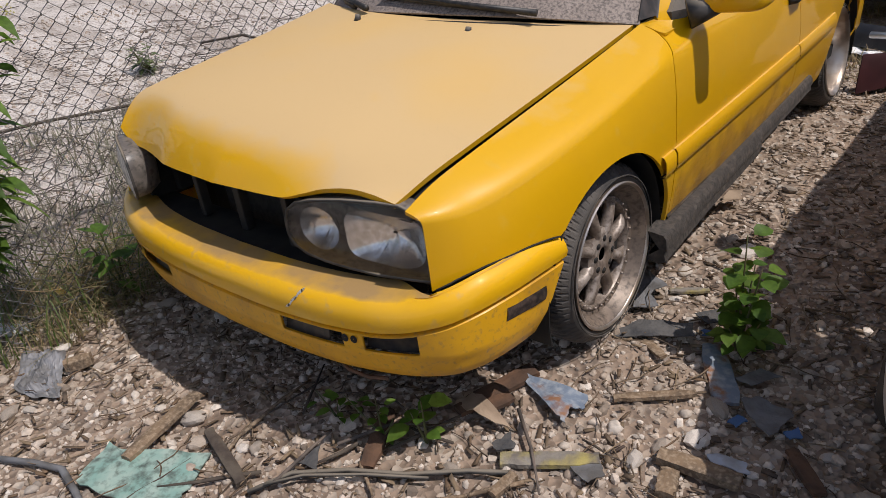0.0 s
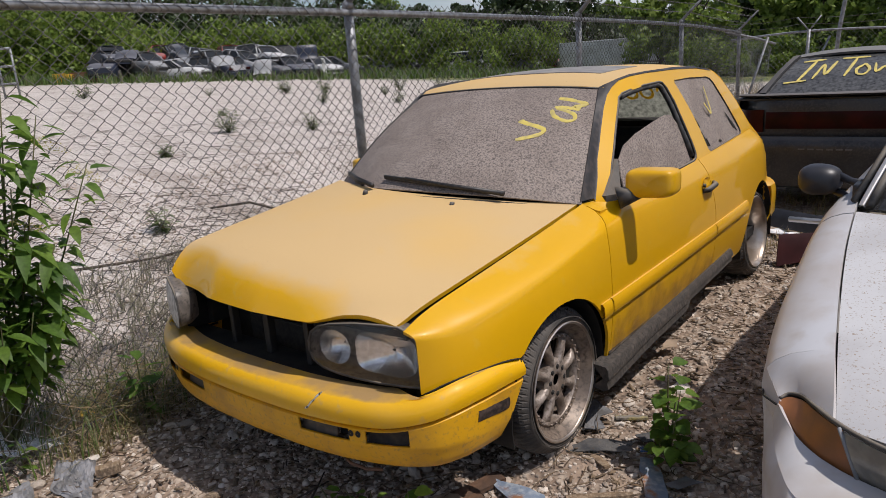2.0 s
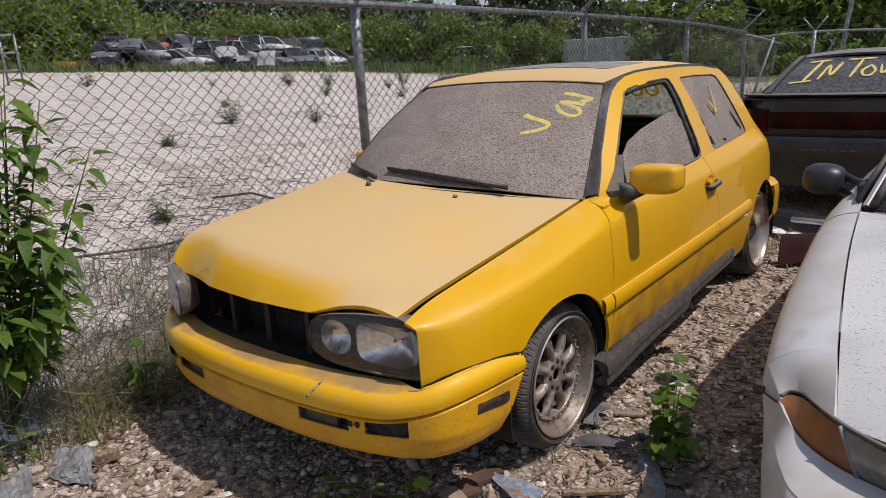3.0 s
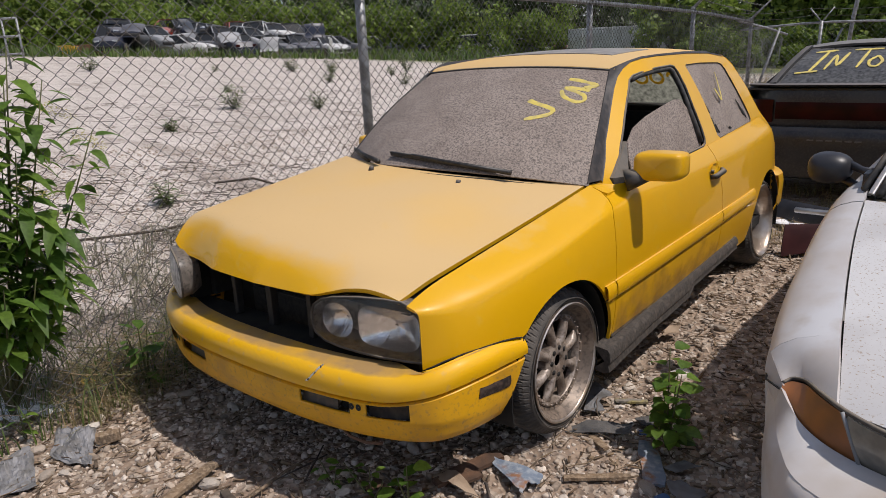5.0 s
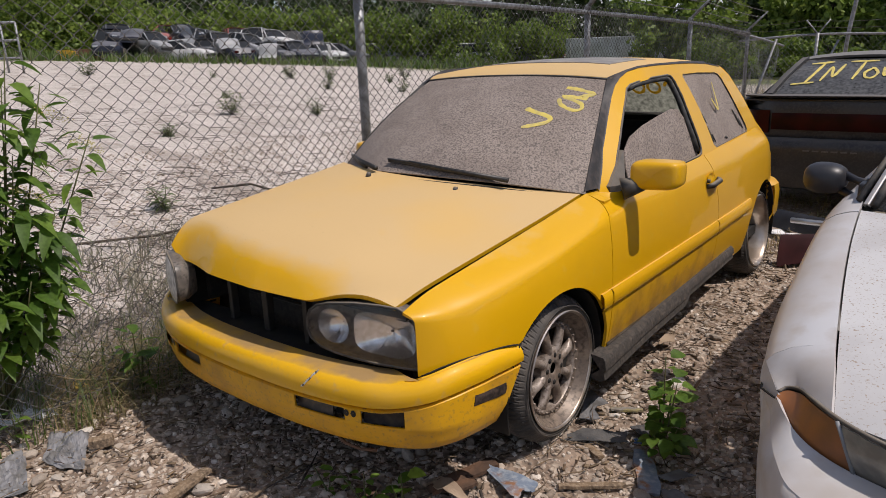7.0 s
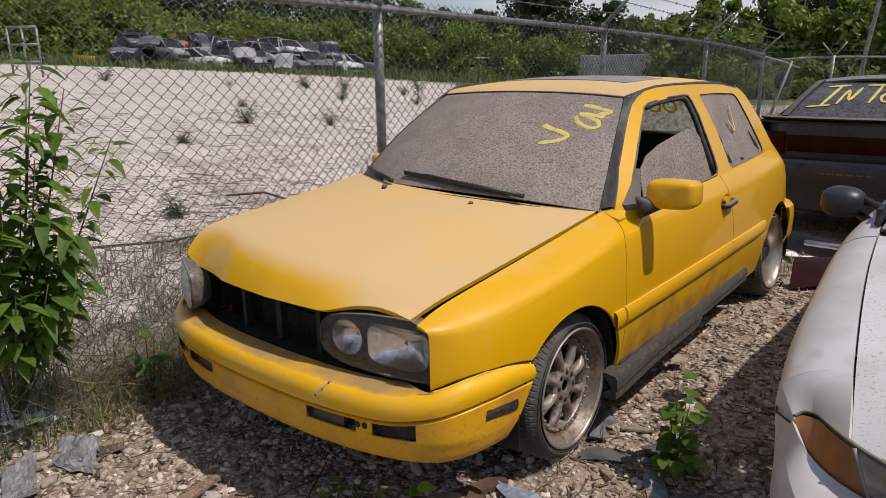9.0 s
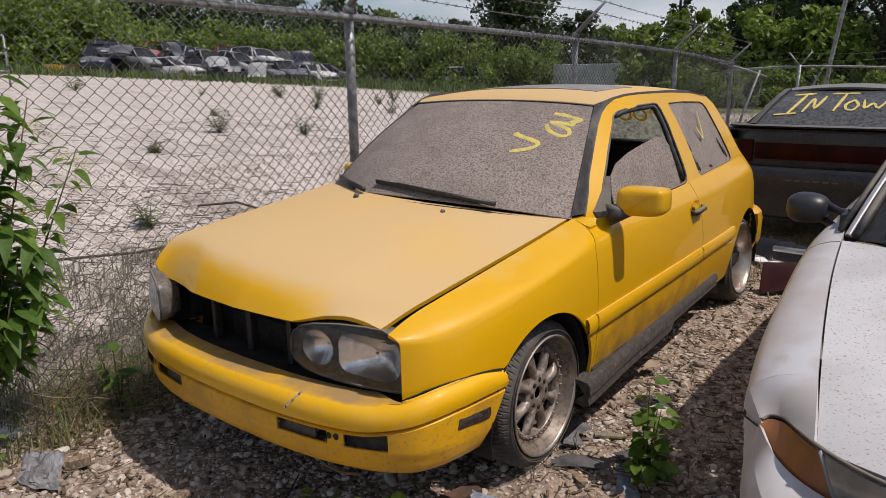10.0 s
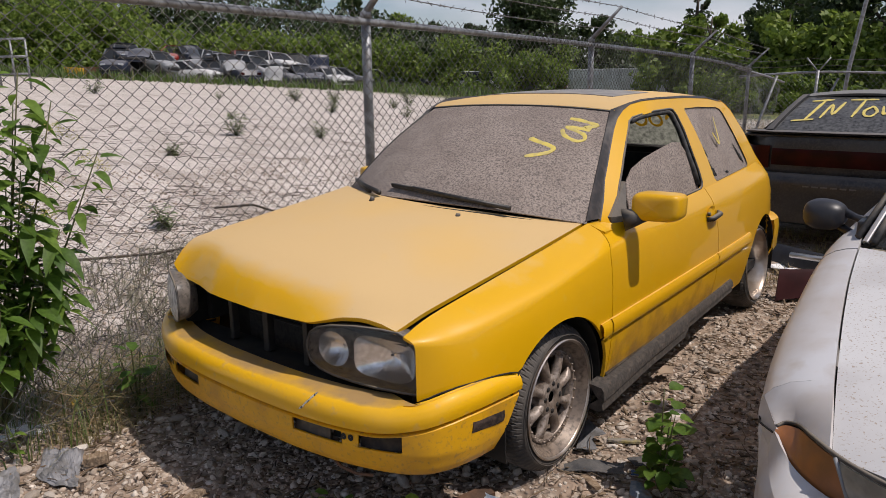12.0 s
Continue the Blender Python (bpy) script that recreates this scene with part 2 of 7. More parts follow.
def ground_material():
    """Pale crushed limestone in the lot, browner soil and chips in the strip by the fence."""
    m = bpy.data.materials.new("gravel_ground")
    m.use_nodes = True
    nt = m.node_tree
    L = nt.links.new
    b = nt.nodes["Principled BSDF"]
    b.inputs["Roughness"].default_value = 0.95
    co = nt.nodes.new("ShaderNodeTexCoord")

    def noise_tex(scale, detail=6):
        n = nt.nodes.new("ShaderNodeTexNoise")
        n.inputs["Scale"].default_value, n.inputs["Detail"].default_value = scale, detail
        L(co.outputs["Object"], n.inputs["Vector"])
        return n.outputs["Fac"]

    def ramp(v, lo, hi, a=0.0, c=1.0):
        r = nt.nodes.new("ShaderNodeMapRange")
        r.inputs[1].default_value, r.inputs[2].default_value, r.inputs[3].default_value, r.inputs[4].default_value = lo, hi, a, c
        L(v, r.inputs[0])
        return r.outputs[0]

    def mix(f, a, c):
        x = nt.nodes.new("ShaderNodeMix")
        x.data_type = "RGBA"
        L(f, x.inputs[0])
        for s, v in ((6, a), (7, c)):
            if isinstance(v, tuple):
                x.inputs[s].default_value = (*v, 1)
            else:
                L(v, x.inputs[s])
        return x.outputs[2]

    vo = nt.nodes.new("ShaderNodeTexVoronoi")
    vo.inputs["Scale"].default_value = 38
    L(co.outputs["Object"], vo.inputs["Vector"])
    vo2 = nt.nodes.new("ShaderNodeTexVoronoi")
    vo2.inputs["Scale"].default_value = 9
    L(co.outputs["Object"], vo2.inputs["Vector"])
    strip = mix(ramp(noise_tex(7), 0.4, 0.65), (0.33, 0.247, 0.182), (0.19, 0.137, 0.10))
    strip = mix(ramp(vo.outputs["Color"], 0.55, 0.9), strip, (0.44, 0.37, 0.30))
    lot = mix(ramp(noise_tex(1.1, 8), 0.45, 0.66), (0.59, 0.53, 0.475), (0.46, 0.405, 0.35))
    lot = mix(ramp(noise_tex(26, 4), 0.5, 0.68), lot, (0.66, 0.61, 0.56))
    lot = mix(ramp(noise_tex(60, 3), 0.58, 0.72), lot, (0.20, 0.16, 0.13))
    lot = mix(ramp(noise_tex(17, 5), 0.57, 0.66, 0, 0.8), lot, (0.27, 0.225, 0.185))
    st = nt.nodes.new("ShaderNodeMapping")
    st.inputs["Scale"].default_value = (0.22, 1.1, 1)
    st.inputs["Rotation"].default_value = (0, 0, 0.6)
    L(co.outputs["Object"], st.inputs[0])
    n3 = nt.nodes.new("ShaderNodeTexNoise")
    n3.inputs["Scale"].default_value, n3.inputs["Detail"].default_value = 1.6, 9
    L(st.outputs[0], n3.inputs["Vector"])
    lot = mix(ramp(n3.outputs["Fac"], 0.58, 0.66, 0, 0.55), lot, (0.27, 0.22, 0.18))
    warp = nt.nodes.new("ShaderNodeMix")
    warp.data_type = "RGBA"
    warp.inputs[0].default_value = 0.25
    wn3 = nt.nodes.new("ShaderNodeTexNoise")
    wn3.inputs["Scale"].default_value, wn3.inputs["Detail"].default_value = 2.5, 4
    L(st.outputs[0], wn3.inputs["Vector"])
    L(st.outputs[0], warp.inputs[6])
    L(wn3.outputs["Color"], warp.inputs[7])
    for sc, wide, lo, hi, dark in ((2.6, 0.030, 0.46, 0.56, (0.17, 0.13, 0.10)), (7.0, 0.035, 0.48, 0.60, (0.21, 0.165, 0.13))):
        ck = nt.nodes.new("ShaderNodeTexVoronoi")
        ck.feature = "DISTANCE_TO_EDGE"
        ck.inputs["Scale"].default_value = sc
        L(warp.outputs[2], ck.inputs["Vector"])
        gate = nt.nodes.new("ShaderNodeMath")
        gate.operation = "MULTIPLY"
        L(ramp(ck.outputs["Distance"], 0.0, wide, 0.9, 0.0), gate.inputs[0])
        L(ramp(noise_tex(sc * .35, 5), lo, hi), gate.inputs[1])
        lot = mix(gate.outputs[0], lot, dark)
    sx = nt.nodes.new("ShaderNodeSeparateXYZ")
    L(co.outputs["Object"], sx.inputs[0])
    ad = nt.nodes.new("ShaderNodeMath")
    ad.operation = "MULTIPLY_ADD"
    L(noise_tex(0.9), ad.inputs[0])
    ad.inputs[1].default_value = 2.0
    L(sx.outputs["X"], ad.inputs[2])
    out = mix(ramp(ad.outputs[0], -1.3, -0.2), lot, strip)
    # grass verge far off
    g = mix(ramp(noise_tex(0.5), 0.4, 0.6), (0.10, 0.13, 0.04), (0.17, 0.17, 0.06))
    fx = nt.nodes.new("ShaderNodeMath")
    fx.operation = "MULTIPLY_ADD"
    L(noise_tex(0.12), fx.inputs[0])
    fx.inputs[1].default_value = 6.0
    L(sx.outputs["X"], fx.inputs[2])
    out = mix(ramp(fx.outputs[0], -36.5, -34.0, 1, 0), out, g)
    fy = nt.nodes.new("ShaderNodeMath")
    fy.operation = "MULTIPLY_ADD"
    L(noise_tex(0.15), fy.inputs[0])
    fy.inputs[1].default_value = 8.0
    L(sx.outputs["Y"], fy.inputs[2])
    out = mix(ramp(fy.outputs[0], 32.0, 36.0), out, g)
    L(out, b.inputs["Base Color"])
    bu = nt.nodes.new("ShaderNodeBump")
    bu.inputs["Strength"].default_value = 0.9
    bu.inputs["Distance"].default_value = 0.02
    L(vo.outputs["Distance"], bu.inputs["Height"])
    L(bu.outputs[0], b.inputs["Normal"])
    return m


def varied(name, colors, rough=0.9, island=True):
    """A colour picked for each loose piece of a mesh."""
    m = bpy.data.materials.new(name)
    m.use_nodes = True
    nt = m.node_tree
    L = nt.links.new
    b = nt.nodes["Principled BSDF"]
    b.inputs["Roughness"].default_value = rough
    g = nt.nodes.new("ShaderNodeNewGeometry")
    cr = nt.nodes.new("ShaderNodeValToRGB")
    if island:
        L(g.outputs["Random Per Island"], cr.inputs[0])
    else:
        L(nt.nodes.new("ShaderNodeObjectInfo").outputs["Random"], cr.inputs[0])
    while len(cr.color_ramp.elements) < len(colors):
        cr.color_ramp.elements.new(0.5)
    for i, (e, c) in enumerate(zip(cr.color_ramp.elements, colors)):
        e.position = i / (len(colors) - 1)
        e.color = (*c, 1)
    co = nt.nodes.new("ShaderNodeTexCoord")
    n = nt.nodes.new("ShaderNodeTexNoise")
    n.inputs["Scale"].default_value = 60
    L(co.outputs["Object"], n.inputs["Vector"])
    r = nt.nodes.new("ShaderNodeMapRange")
    r.inputs[1].default_value, r.inputs[2].default_value, r.inputs[3].default_value, r.inputs[4].default_value = 0.3, 0.7, 0.75, 1.15
    L(n.outputs["Fac"], r.inputs[0])
    mu = nt.nodes.new("ShaderNodeVectorMath")
    mu.operation = "SCALE"
    L(cr.outputs[0], mu.inputs[0])
    L(r.outputs[0], mu.inputs["Scale"])
    L(mu.outputs[0], b.inputs["Base Color"])
    return m


def leaf_material(name, colors, glow=0.35):
    """Leaves that vary one by one and let light through."""
    m = varied(name, colors, 0.55)
    nt = m.node_tree
    L = nt.links.new
    b = nt.nodes["Principled BSDF"]
    src = b.inputs["Base Color"].links[0].from_socket
    t = nt.nodes.new("ShaderNodeBsdfTranslucent")
    L(src, t.inputs[0])
    x = nt.nodes.new("ShaderNodeMixShader")
    x.inputs[0].default_value = glow
    L(b.outputs[0], x.inputs[1])
    L(t.outputs[0], x.inputs[2])
    L(x.outputs[0], nt.nodes["Material Output"].inputs[0])
    return m


M["gravel"] = ground_material()
M["stones"] = varied("mixed_limestone_chips", [(0.45, 0.365, 0.285), (0.58, 0.49, 0.405), (0.33, 0.255, 0.19), (0.70, 0.625, 0.54), (0.17, 0.132, 0.10), (0.47, 0.38, 0.295)])
M["lump"] = varied("limestone_lump", [(0.38, 0.31, 0.245), (0.52, 0.45, 0.375), (0.66, 0.60, 0.53), (0.27, 0.225, 0.18), (0.44, 0.37, 0.30)], 0.9, False)
M["mulch"] = varied("dry_wood_chips", [(0.17, 0.11, 0.065), (0.10, 0.07, 0.045), (0.25, 0.18, 0.11), (0.07, 0.05, 0.04)])
M["leaf"] = leaf_material("shrub_leaf", [(0.13, 0.24, 0.03), (0.07, 0.15, 0.02), (0.20, 0.32, 0.045), (0.11, 0.20, 0.03)], 0.55)
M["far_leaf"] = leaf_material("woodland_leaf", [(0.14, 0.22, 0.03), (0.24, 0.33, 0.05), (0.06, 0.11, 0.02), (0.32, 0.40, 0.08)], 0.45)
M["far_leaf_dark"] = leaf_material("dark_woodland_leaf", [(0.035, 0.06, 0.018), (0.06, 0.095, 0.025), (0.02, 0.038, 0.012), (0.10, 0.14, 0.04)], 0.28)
M["drygrass"] = leaf_material("dry_grass_blade", [(0.45, 0.32, 0.18), (0.34, 0.26, 0.13), (0.18, 0.19, 0.07), (0.50, 0.40, 0.25)], 0.4)
M["weed"] = leaf_material("grey_green_weed_blade", [(0.22, 0.22, 0.14), (0.32, 0.28, 0.20), (0.14, 0.16, 0.09), (0.38, 0.33, 0.25)], 0.35)
M["wire"] = material("weathered_zinc_wire", (0.20, 0.195, 0.19), 0.5, metal=0.3, second=(0.09, 0.08, 0.07), scale=6)
# back fence zinc: sunlight on the wires put into a lighter colour
M["bright_wire"] = material("sunlit_zinc_wire", (0.34, 0.335, 0.33), 0.5, metal=0.3, second=(0.22, 0.21, 0.20), scale=5)
M["stem"] = material("green_brown_stem", (0.11, 0.10, 0.04), 0.7, second=(0.07, 0.09, 0.03), scale=20)
M["berry"] = material("yellow_green_berries", (0.30, 0.27, 0.07), 0.6)
M["grassgreen"] = leaf_material("green_grass_blade", [(0.09, 0.16, 0.03), (0.13, 0.19, 0.04), (0.06, 0.11, 0.02), (0.18, 0.19, 0.07)], 0.35)
M["lotweed"] = leaf_material("lot_weed_leaf", [(0.13, 0.18, 0.06), (0.09, 0.13, 0.045), (0.19, 0.21, 0.09), (0.12, 0.15, 0.06)], 0.35)
M["vine"] = varied("dead_vine", [(0.15, 0.12, 0.095), (0.08, 0.064, 0.052), (0.22, 0.185, 0.15), (0.12, 0.09, 0.075)])
M["trailer"] = material("white_trailer_side", (0.55, 0.56, 0.58), 0.5, second=(0.42, 0.42, 0.42), scale=1.2)
M["yellowcrate"] = material("yellow_plastic_crate", (0.55, 0.33, 0.03), 0.5)
M["greywood"] = material("silver_grey_board", (0.24, 0.215, 0.18), 0.85, second=(0.14, 0.12, 0.10), scale=14, bump=0.5, bump_scale=60, fine=(0.36, 0.30, 0.10), fine_scale=18)
M["darkwood"] = material("dark_rotten_stick", (0.06, 0.045, 0.035), 0.9, second=(0.10, 0.08, 0.06), scale=20, bump=0.5, bump_scale=70)
M["card"] = material("faded_cardboard", (0.36, 0.27, 0.19), 0.85, second=(0.26, 0.19, 0.13), scale=14)
M["palescrap"] = material("pale_blue_grey_scrap", (0.42, 0.46, 0.52), 0.6, second=(0.30, 0.30, 0.30), scale=14)
M["yellowleaf"] = material("yellow_wrapper", (0.55, 0.36, 0.03), 0.6)
M["far_glass"] = material("dark_far_car_glass", (0.02, 0.022, 0.024), 0.35, spec=0.25)


def lit_dust_glass():
    """Glass under a film of dust that glows when light comes from behind it."""
    m = pane("sunlit_dusty_glass", (0.30, 0.33, 0.30), 0.6, (0.3, 0.3, 0.26))
    nt = m.node_tree
    b = nt.nodes["Principled BSDF"]
    t = nt.nodes.new("ShaderNodeBsdfTranslucent")
    t.inputs[0].default_value = (0.30, 0.31, 0.27, 1)
    for l in list(b.outputs[0].links):
        s = l.to_socket
        nt.links.new(t.outputs[0], s)
    return m


M["lit_glass"] = lit_dust_glass()

M["glass_mark"] = leaf_material("marker_on_glass", [(0.62, 0.47, 0.09), (0.55, 0.42, 0.09)], 0.65)


def road_dirt():
    """A broken film of dried dirt, thick in patches and gone in others."""
    m = pane("dried_road_dirt", (1, 1, 1), 0.3, (0.26, 0.155, 0.055), 0.6)
    nt = m.node_tree
    b = nt.nodes["Principled BSDF"]
    b.inputs["Roughness"].default_value = 0.9
    mx = b.outputs[0].links[0].to_node
    co = nt.nodes.new("ShaderNodeTexCoord")
    sp = nt.nodes.new("ShaderNodeSeparateXYZ")
    nt.links.new(co.outputs["Object"], sp.inputs[0])
    n = nt.nodes.new("ShaderNodeTexNoise")
    n.inputs["Scale"].default_value, n.inputs["Detail"].default_value = 9.0, 8
    nt.links.new(co.outputs["Object"], n.inputs["Vector"])
    h = nt.nodes.new("ShaderNodeMath")
    h.operation = "MULTIPLY_ADD"
    nt.links.new(sp.outputs["Z"], h.inputs[0])
    h.inputs[1].default_value = -2.4
    nt.links.new(n.outputs["Fac"], h.inputs[2])
    r = nt.nodes.new("ShaderNodeMapRange")
    r.inputs[1].default_value, r.inputs[2].default_value, r.inputs[4].default_value = -0.62, -0.12, 0.66
    nt.links.new(h.outputs[0], r.inputs[0])
    nt.links.new(r.outputs[0], mx.inputs[0])
    out = nt.nodes["Material Output"]
    nt.links.new(mx.outputs[0], out.inputs[0])
    return m


M["road_dirt"] = road_dirt()

# ---- mesh helpers ----
def ob_from(name, verts, faces, mat, parent=None, label="", smooth=True):
    me = bpy.data.meshes.new(name)
    me.from_pydata([tuple(v) for v in verts], [], [tuple(f) for f in faces])
    me.update()
    if smooth:
        me.polygons.foreach_set("use_smooth", [True] * len(me.polygons))
    for mm in (mat if isinstance(mat, (list, tuple)) else [mat]):
        me.materials.append(mm)
    o = new(name, me)
    if parent:
        o.parent = parent
    if label:
        o["label"] = label
    return o


def part(name, bm, mat, parent=None, label="", smooth=False):
    me = bpy.data.meshes.new(name)
    bmesh.ops.recalc_face_normals(bm, faces=bm.faces)
    bm.to_mesh(me)
    bm.free()
    if smooth:
        me.polygons.foreach_set("use_smooth", [True] * len(me.polygons))
    me.materials.append(mat)
    o = new(name, me)
    if parent:
        o.parent = parent
    if label:
        o["label"] = label
    return o


def thing(name, label, category, group="", at=None):
    e = new(name)
    e.empty_display_size = 0.1
    if at is not None:
        e.matrix_basis = at
    return tagged(e, label, category, group)


def interp(x, xs, ys):
    return float(np.interp(x, xs, ys))


def smooth_table(xs, ys):
    """A smooth curve through the points (monotone cubic)."""
    xs, ys = np.array(xs, float), np.array(ys, float)
    h = np.diff(xs)
    d = np.diff(ys) / h
    m = np.zeros(len(xs))
    m[0], m[-1] = d[0], d[-1]
    for i in range(1, len(xs) - 1):
        if d[i - 1] * d[i] > 0:
            w1, w2 = 2 * h[i] + h[i - 1], h[i] + 2 * h[i - 1]
            m[i] = (w1 + w2) / (w1 / d[i - 1] + w2 / d[i])

    def f(x):
        x = min(max(x, xs[0]), xs[-1])
        i = min(max(int(np.searchsorted(xs, x)) - 1, 0), len(xs) - 2)
        t = (x - xs[i]) / h[i]
        return float((1 + 2 * t) * (1 - t) ** 2 * ys[i] + t * (1 - t) ** 2 * h[i] * m[i]
                     + t * t * (3 - 2 * t) * ys[i + 1] + t * t * (t - 1) * h[i] * m[i + 1])
    return f


def sheet(name, rows, mat, parent=None, thick=0.0, label="", closed=False, smooth=True, inward=None, skip=None):
    """A grid of points as a skin; with thick it gets a back and edges, along its normals."""
    n, k = len(rows), len(rows[0])
    P = np.array(rows, float)
    faces = []

    def idx(i, j, b=0):
        return b * n * k + i * k + (j % k)
    kk = k if closed else k - 1
    for i in range(n - 1):
        for j in range(kk):
            if skip and skip(i, j):
                continue
            faces.append((idx(i, j), idx(i, j + 1), idx(i + 1, j + 1), idx(i + 1, j)))
    V = P.reshape(-1, 3)
    if thick:
        du = np.gradient(P, axis=0)
        dv = np.gradient(P, axis=1)
        N = np.cross(du, dv)
        N /= np.linalg.norm(N, axis=2, keepdims=True) + 1e-9
        if inward is not None:
            c = np.array(inward, float)
            s = np.sign(np.sum(N * (c - P), axis=2, keepdims=True))
            N = N * s
        V = np.concatenate([V, (P + N * thick).reshape(-1, 3)])
        for i in range(n - 1):
            for j in range(kk):
                if skip and skip(i, j):
                    continue
                faces.append((idx(i, j, 1), idx(i + 1, j, 1), idx(i + 1, j + 1, 1), idx(i, j + 1, 1)))
            if not closed:
                faces.append((idx(i, 0), idx(i + 1, 0), idx(i + 1, 0, 1), idx(i, 0, 1)))
                faces.append((idx(i, k - 1), idx(i, k - 1, 1), idx(i + 1, k - 1, 1), idx(i + 1, k - 1)))
        for j in range(kk):
            faces.append((idx(0, j), idx(0, j, 1), idx(0, j + 1, 1), idx(0, j + 1)))
            faces.append((idx(n - 1, j), idx(n - 1, j + 1), idx(n - 1, j + 1, 1), idx(n - 1, j, 1)))
    bm = bmesh.new()
    vs = [bm.verts.new(v) for v in V]
    for f in faces:
        try:
            bm.faces.new([vs[q] for q in f])
        except ValueError:
            pass
    bmesh.ops.remove_doubles(bm, verts=bm.verts, dist=1e-5)
    bmesh.ops.recalc_face_normals(bm, faces=bm.faces)
    for e in bm.edges:
        if len(e.link_faces) == 2 and e.calc_face_angle(0) > 0.7:
            e.smooth = False
    return part(name, bm, mat, parent, label, smooth)


def plate(name, outline, holes, to3d, mat, parent=None, thick=0.01, label="", fine=0.0):
    """A flat piece with holes, drawn in two coordinates and carried to 3D by to3d(a, b, depth)."""
    bm = bmesh.new()
    edges = []
    for loop in (outline, *holes):
        if fine:
            dense = []
            for (a0, b0), (a1, b1) in zip(loop, list(loop[1:]) + [loop[0]]):
                k = max(1, int(math.hypot(a1 - a0, b1 - b0) / fine))
                dense += [(a0 + (a1 - a0) * i / k, b0 + (b1 - b0) * i / k) for i in range(k)]
            loop = dense
        vs = [bm.verts.new((a, b, 0)) for a, b in loop]
        edges += [bm.edges.new((vs[i], vs[(i + 1) % len(vs)])) for i in range(len(vs))]
    bmesh.ops.triangle_fill(bm, use_beauty=True, edges=edges)
    ring = [e for e in bm.edges if len(e.link_faces) == 1]
    fr = list(bm.faces)
    if thick:
        r = bmesh.ops.extrude_face_region(bm, geom=fr)
        for v in [g for g in r["geom"] if isinstance(g, bmesh.types.BMVert)]:
            v.co.z = 1.0
    for v in bm.verts:
        v.co = Vector(to3d(v.co.x, v.co.y, thick * v.co.z))
    if fine:
        bmesh.ops.recalc_face_normals(bm, faces=bm.faces)
        for e in bm.edges:
            if len(e.link_faces) == 2 and e.calc_face_angle(0) > 0.6:
                e.smooth = False
    return part(name, bm, mat, parent, label, bool(fine))


def tube(name, pts, r, mat, parent=None, sides=8, label="", cap=True, flat=None):
    """A round bar along a line of points; r is one radius or one for each point."""
    pts = [Vector(p) for p in pts]
    rs = r if isinstance(r, (list, tuple)) else [r] * len(pts)
    rows = []
    for i, p in enumerate(pts):
        d = (pts[min(i + 1, len(pts) - 1)] - pts[max(i - 1, 0)]).normalized()
        u = d.orthogonal().normalized() if i == 0 else (u - d * u.dot(d)).normalized()
        w = d.cross(u)
        rows.append([p + (u * math.cos(a) + w * math.sin(a)) * rs[i] for a in [2 * math.pi * j / sides for j in range(sides)]])
    V = [v for row in rows for v in row]
    F = [(i * sides + j, i * sides + (j + 1) % sides, (i + 1) * sides + (j + 1) % sides, (i + 1) * sides + j)
         for i in range(len(rows) - 1) for j in range(sides)]
    if cap:
        F += [tuple(range(sides))[::-1], tuple((len(rows) - 1) * sides + j for j in range(sides))]
    return ob_from(name, V, F, mat, parent, label)


def box(name, size, mat, parent=None, at=None, bevel=0.006, label="", segs=2):
    bm = bmesh.new()
    bmesh.ops.create_cube(bm, size=1.0, matrix=Matrix.Diagonal((*size, 1)))
    if bevel:
        bmesh.ops.bevel(bm, geom=list(bm.edges), offset=bevel, segments=segs, affect="EDGES", profile=0.6)
    if at is not None:
        bmesh.ops.transform(bm, matrix=at, verts=bm.verts)
    return part(name, bm, mat, parent, label)


def spin_y(profile, sides):
    """Points of a profile (offset along x, radius) turned round the x axis."""
    return [[(o, r * math.cos(2 * math.pi * j / sides), r * math.sin(2 * math.pi * j / sides)) for j in range(sides)] for o, r in profile]


# ---- ground ----
def ease(a, b, x):
    t = min(max((x - a) / (b - a), 0.0), 1.0)
    return t * t * (3 - 2 * t)


def ground_z(x, y):
    """The strip under the cars is level; past the fence the lot climbs gently."""
    rise = max(0.058 * (-x - 1.5) - 0.03 * (y - 8.0), -0.25)
    k = ease(1.5, 7.0, -x)
    small = 0.018 * noise.noise((x * 1.3, y * 1.3, 0)) + 0.008 * noise.noise((x * 5, y * 5, 3))
    berm = .040 * math.exp(-((x - .74) / .20) ** 2) * (math.exp(-((y - .85) / .34) ** 2) + math.exp(-((y - 3.30) / .45) ** 2))
    return berm + rise * k + small * ease(60, 20, abs(x) + abs(y)) - 0.012


def axis(lo, near0, near1, hi, step, grow=1.25):
    a = list(np.arange(near0, near1, step))
    s, x = step, near0
    left = []
    while x > lo:
        s *= grow
        x -= s
        left.append(x)
    s, x = step, a[-1]
    right = []
    while x < hi:
        s *= grow
        x += s
        right.append(x)
    return left[::-1] + a + right


gx, gy = axis(-400, -3.0, 3.5, 400, 0.06), axis(-300, -1.5, 6.0, 500, 0.06)
gv = [(x, y, ground_z(x, y)) for y in gy for x in gx]
gf = [(j * len(gx) + i, j * len(gx) + i + 1, (j + 1) * len(gx) + i + 1, (j + 1) * len(gx) + i) for j in range(len(gy) - 1) for i in range(len(gx) - 1)]
ground = tagged(ob_from("ground", gv, gf, M["gravel"]), "pale crushed limestone gravel ground with dry soil", "ground", kind="structure")

# ---- the yellow hatchback ----
yellow_car = thing("hatchback_car", "dusty yellow three-door hatchback with missing grille, parked on gravel", "car")

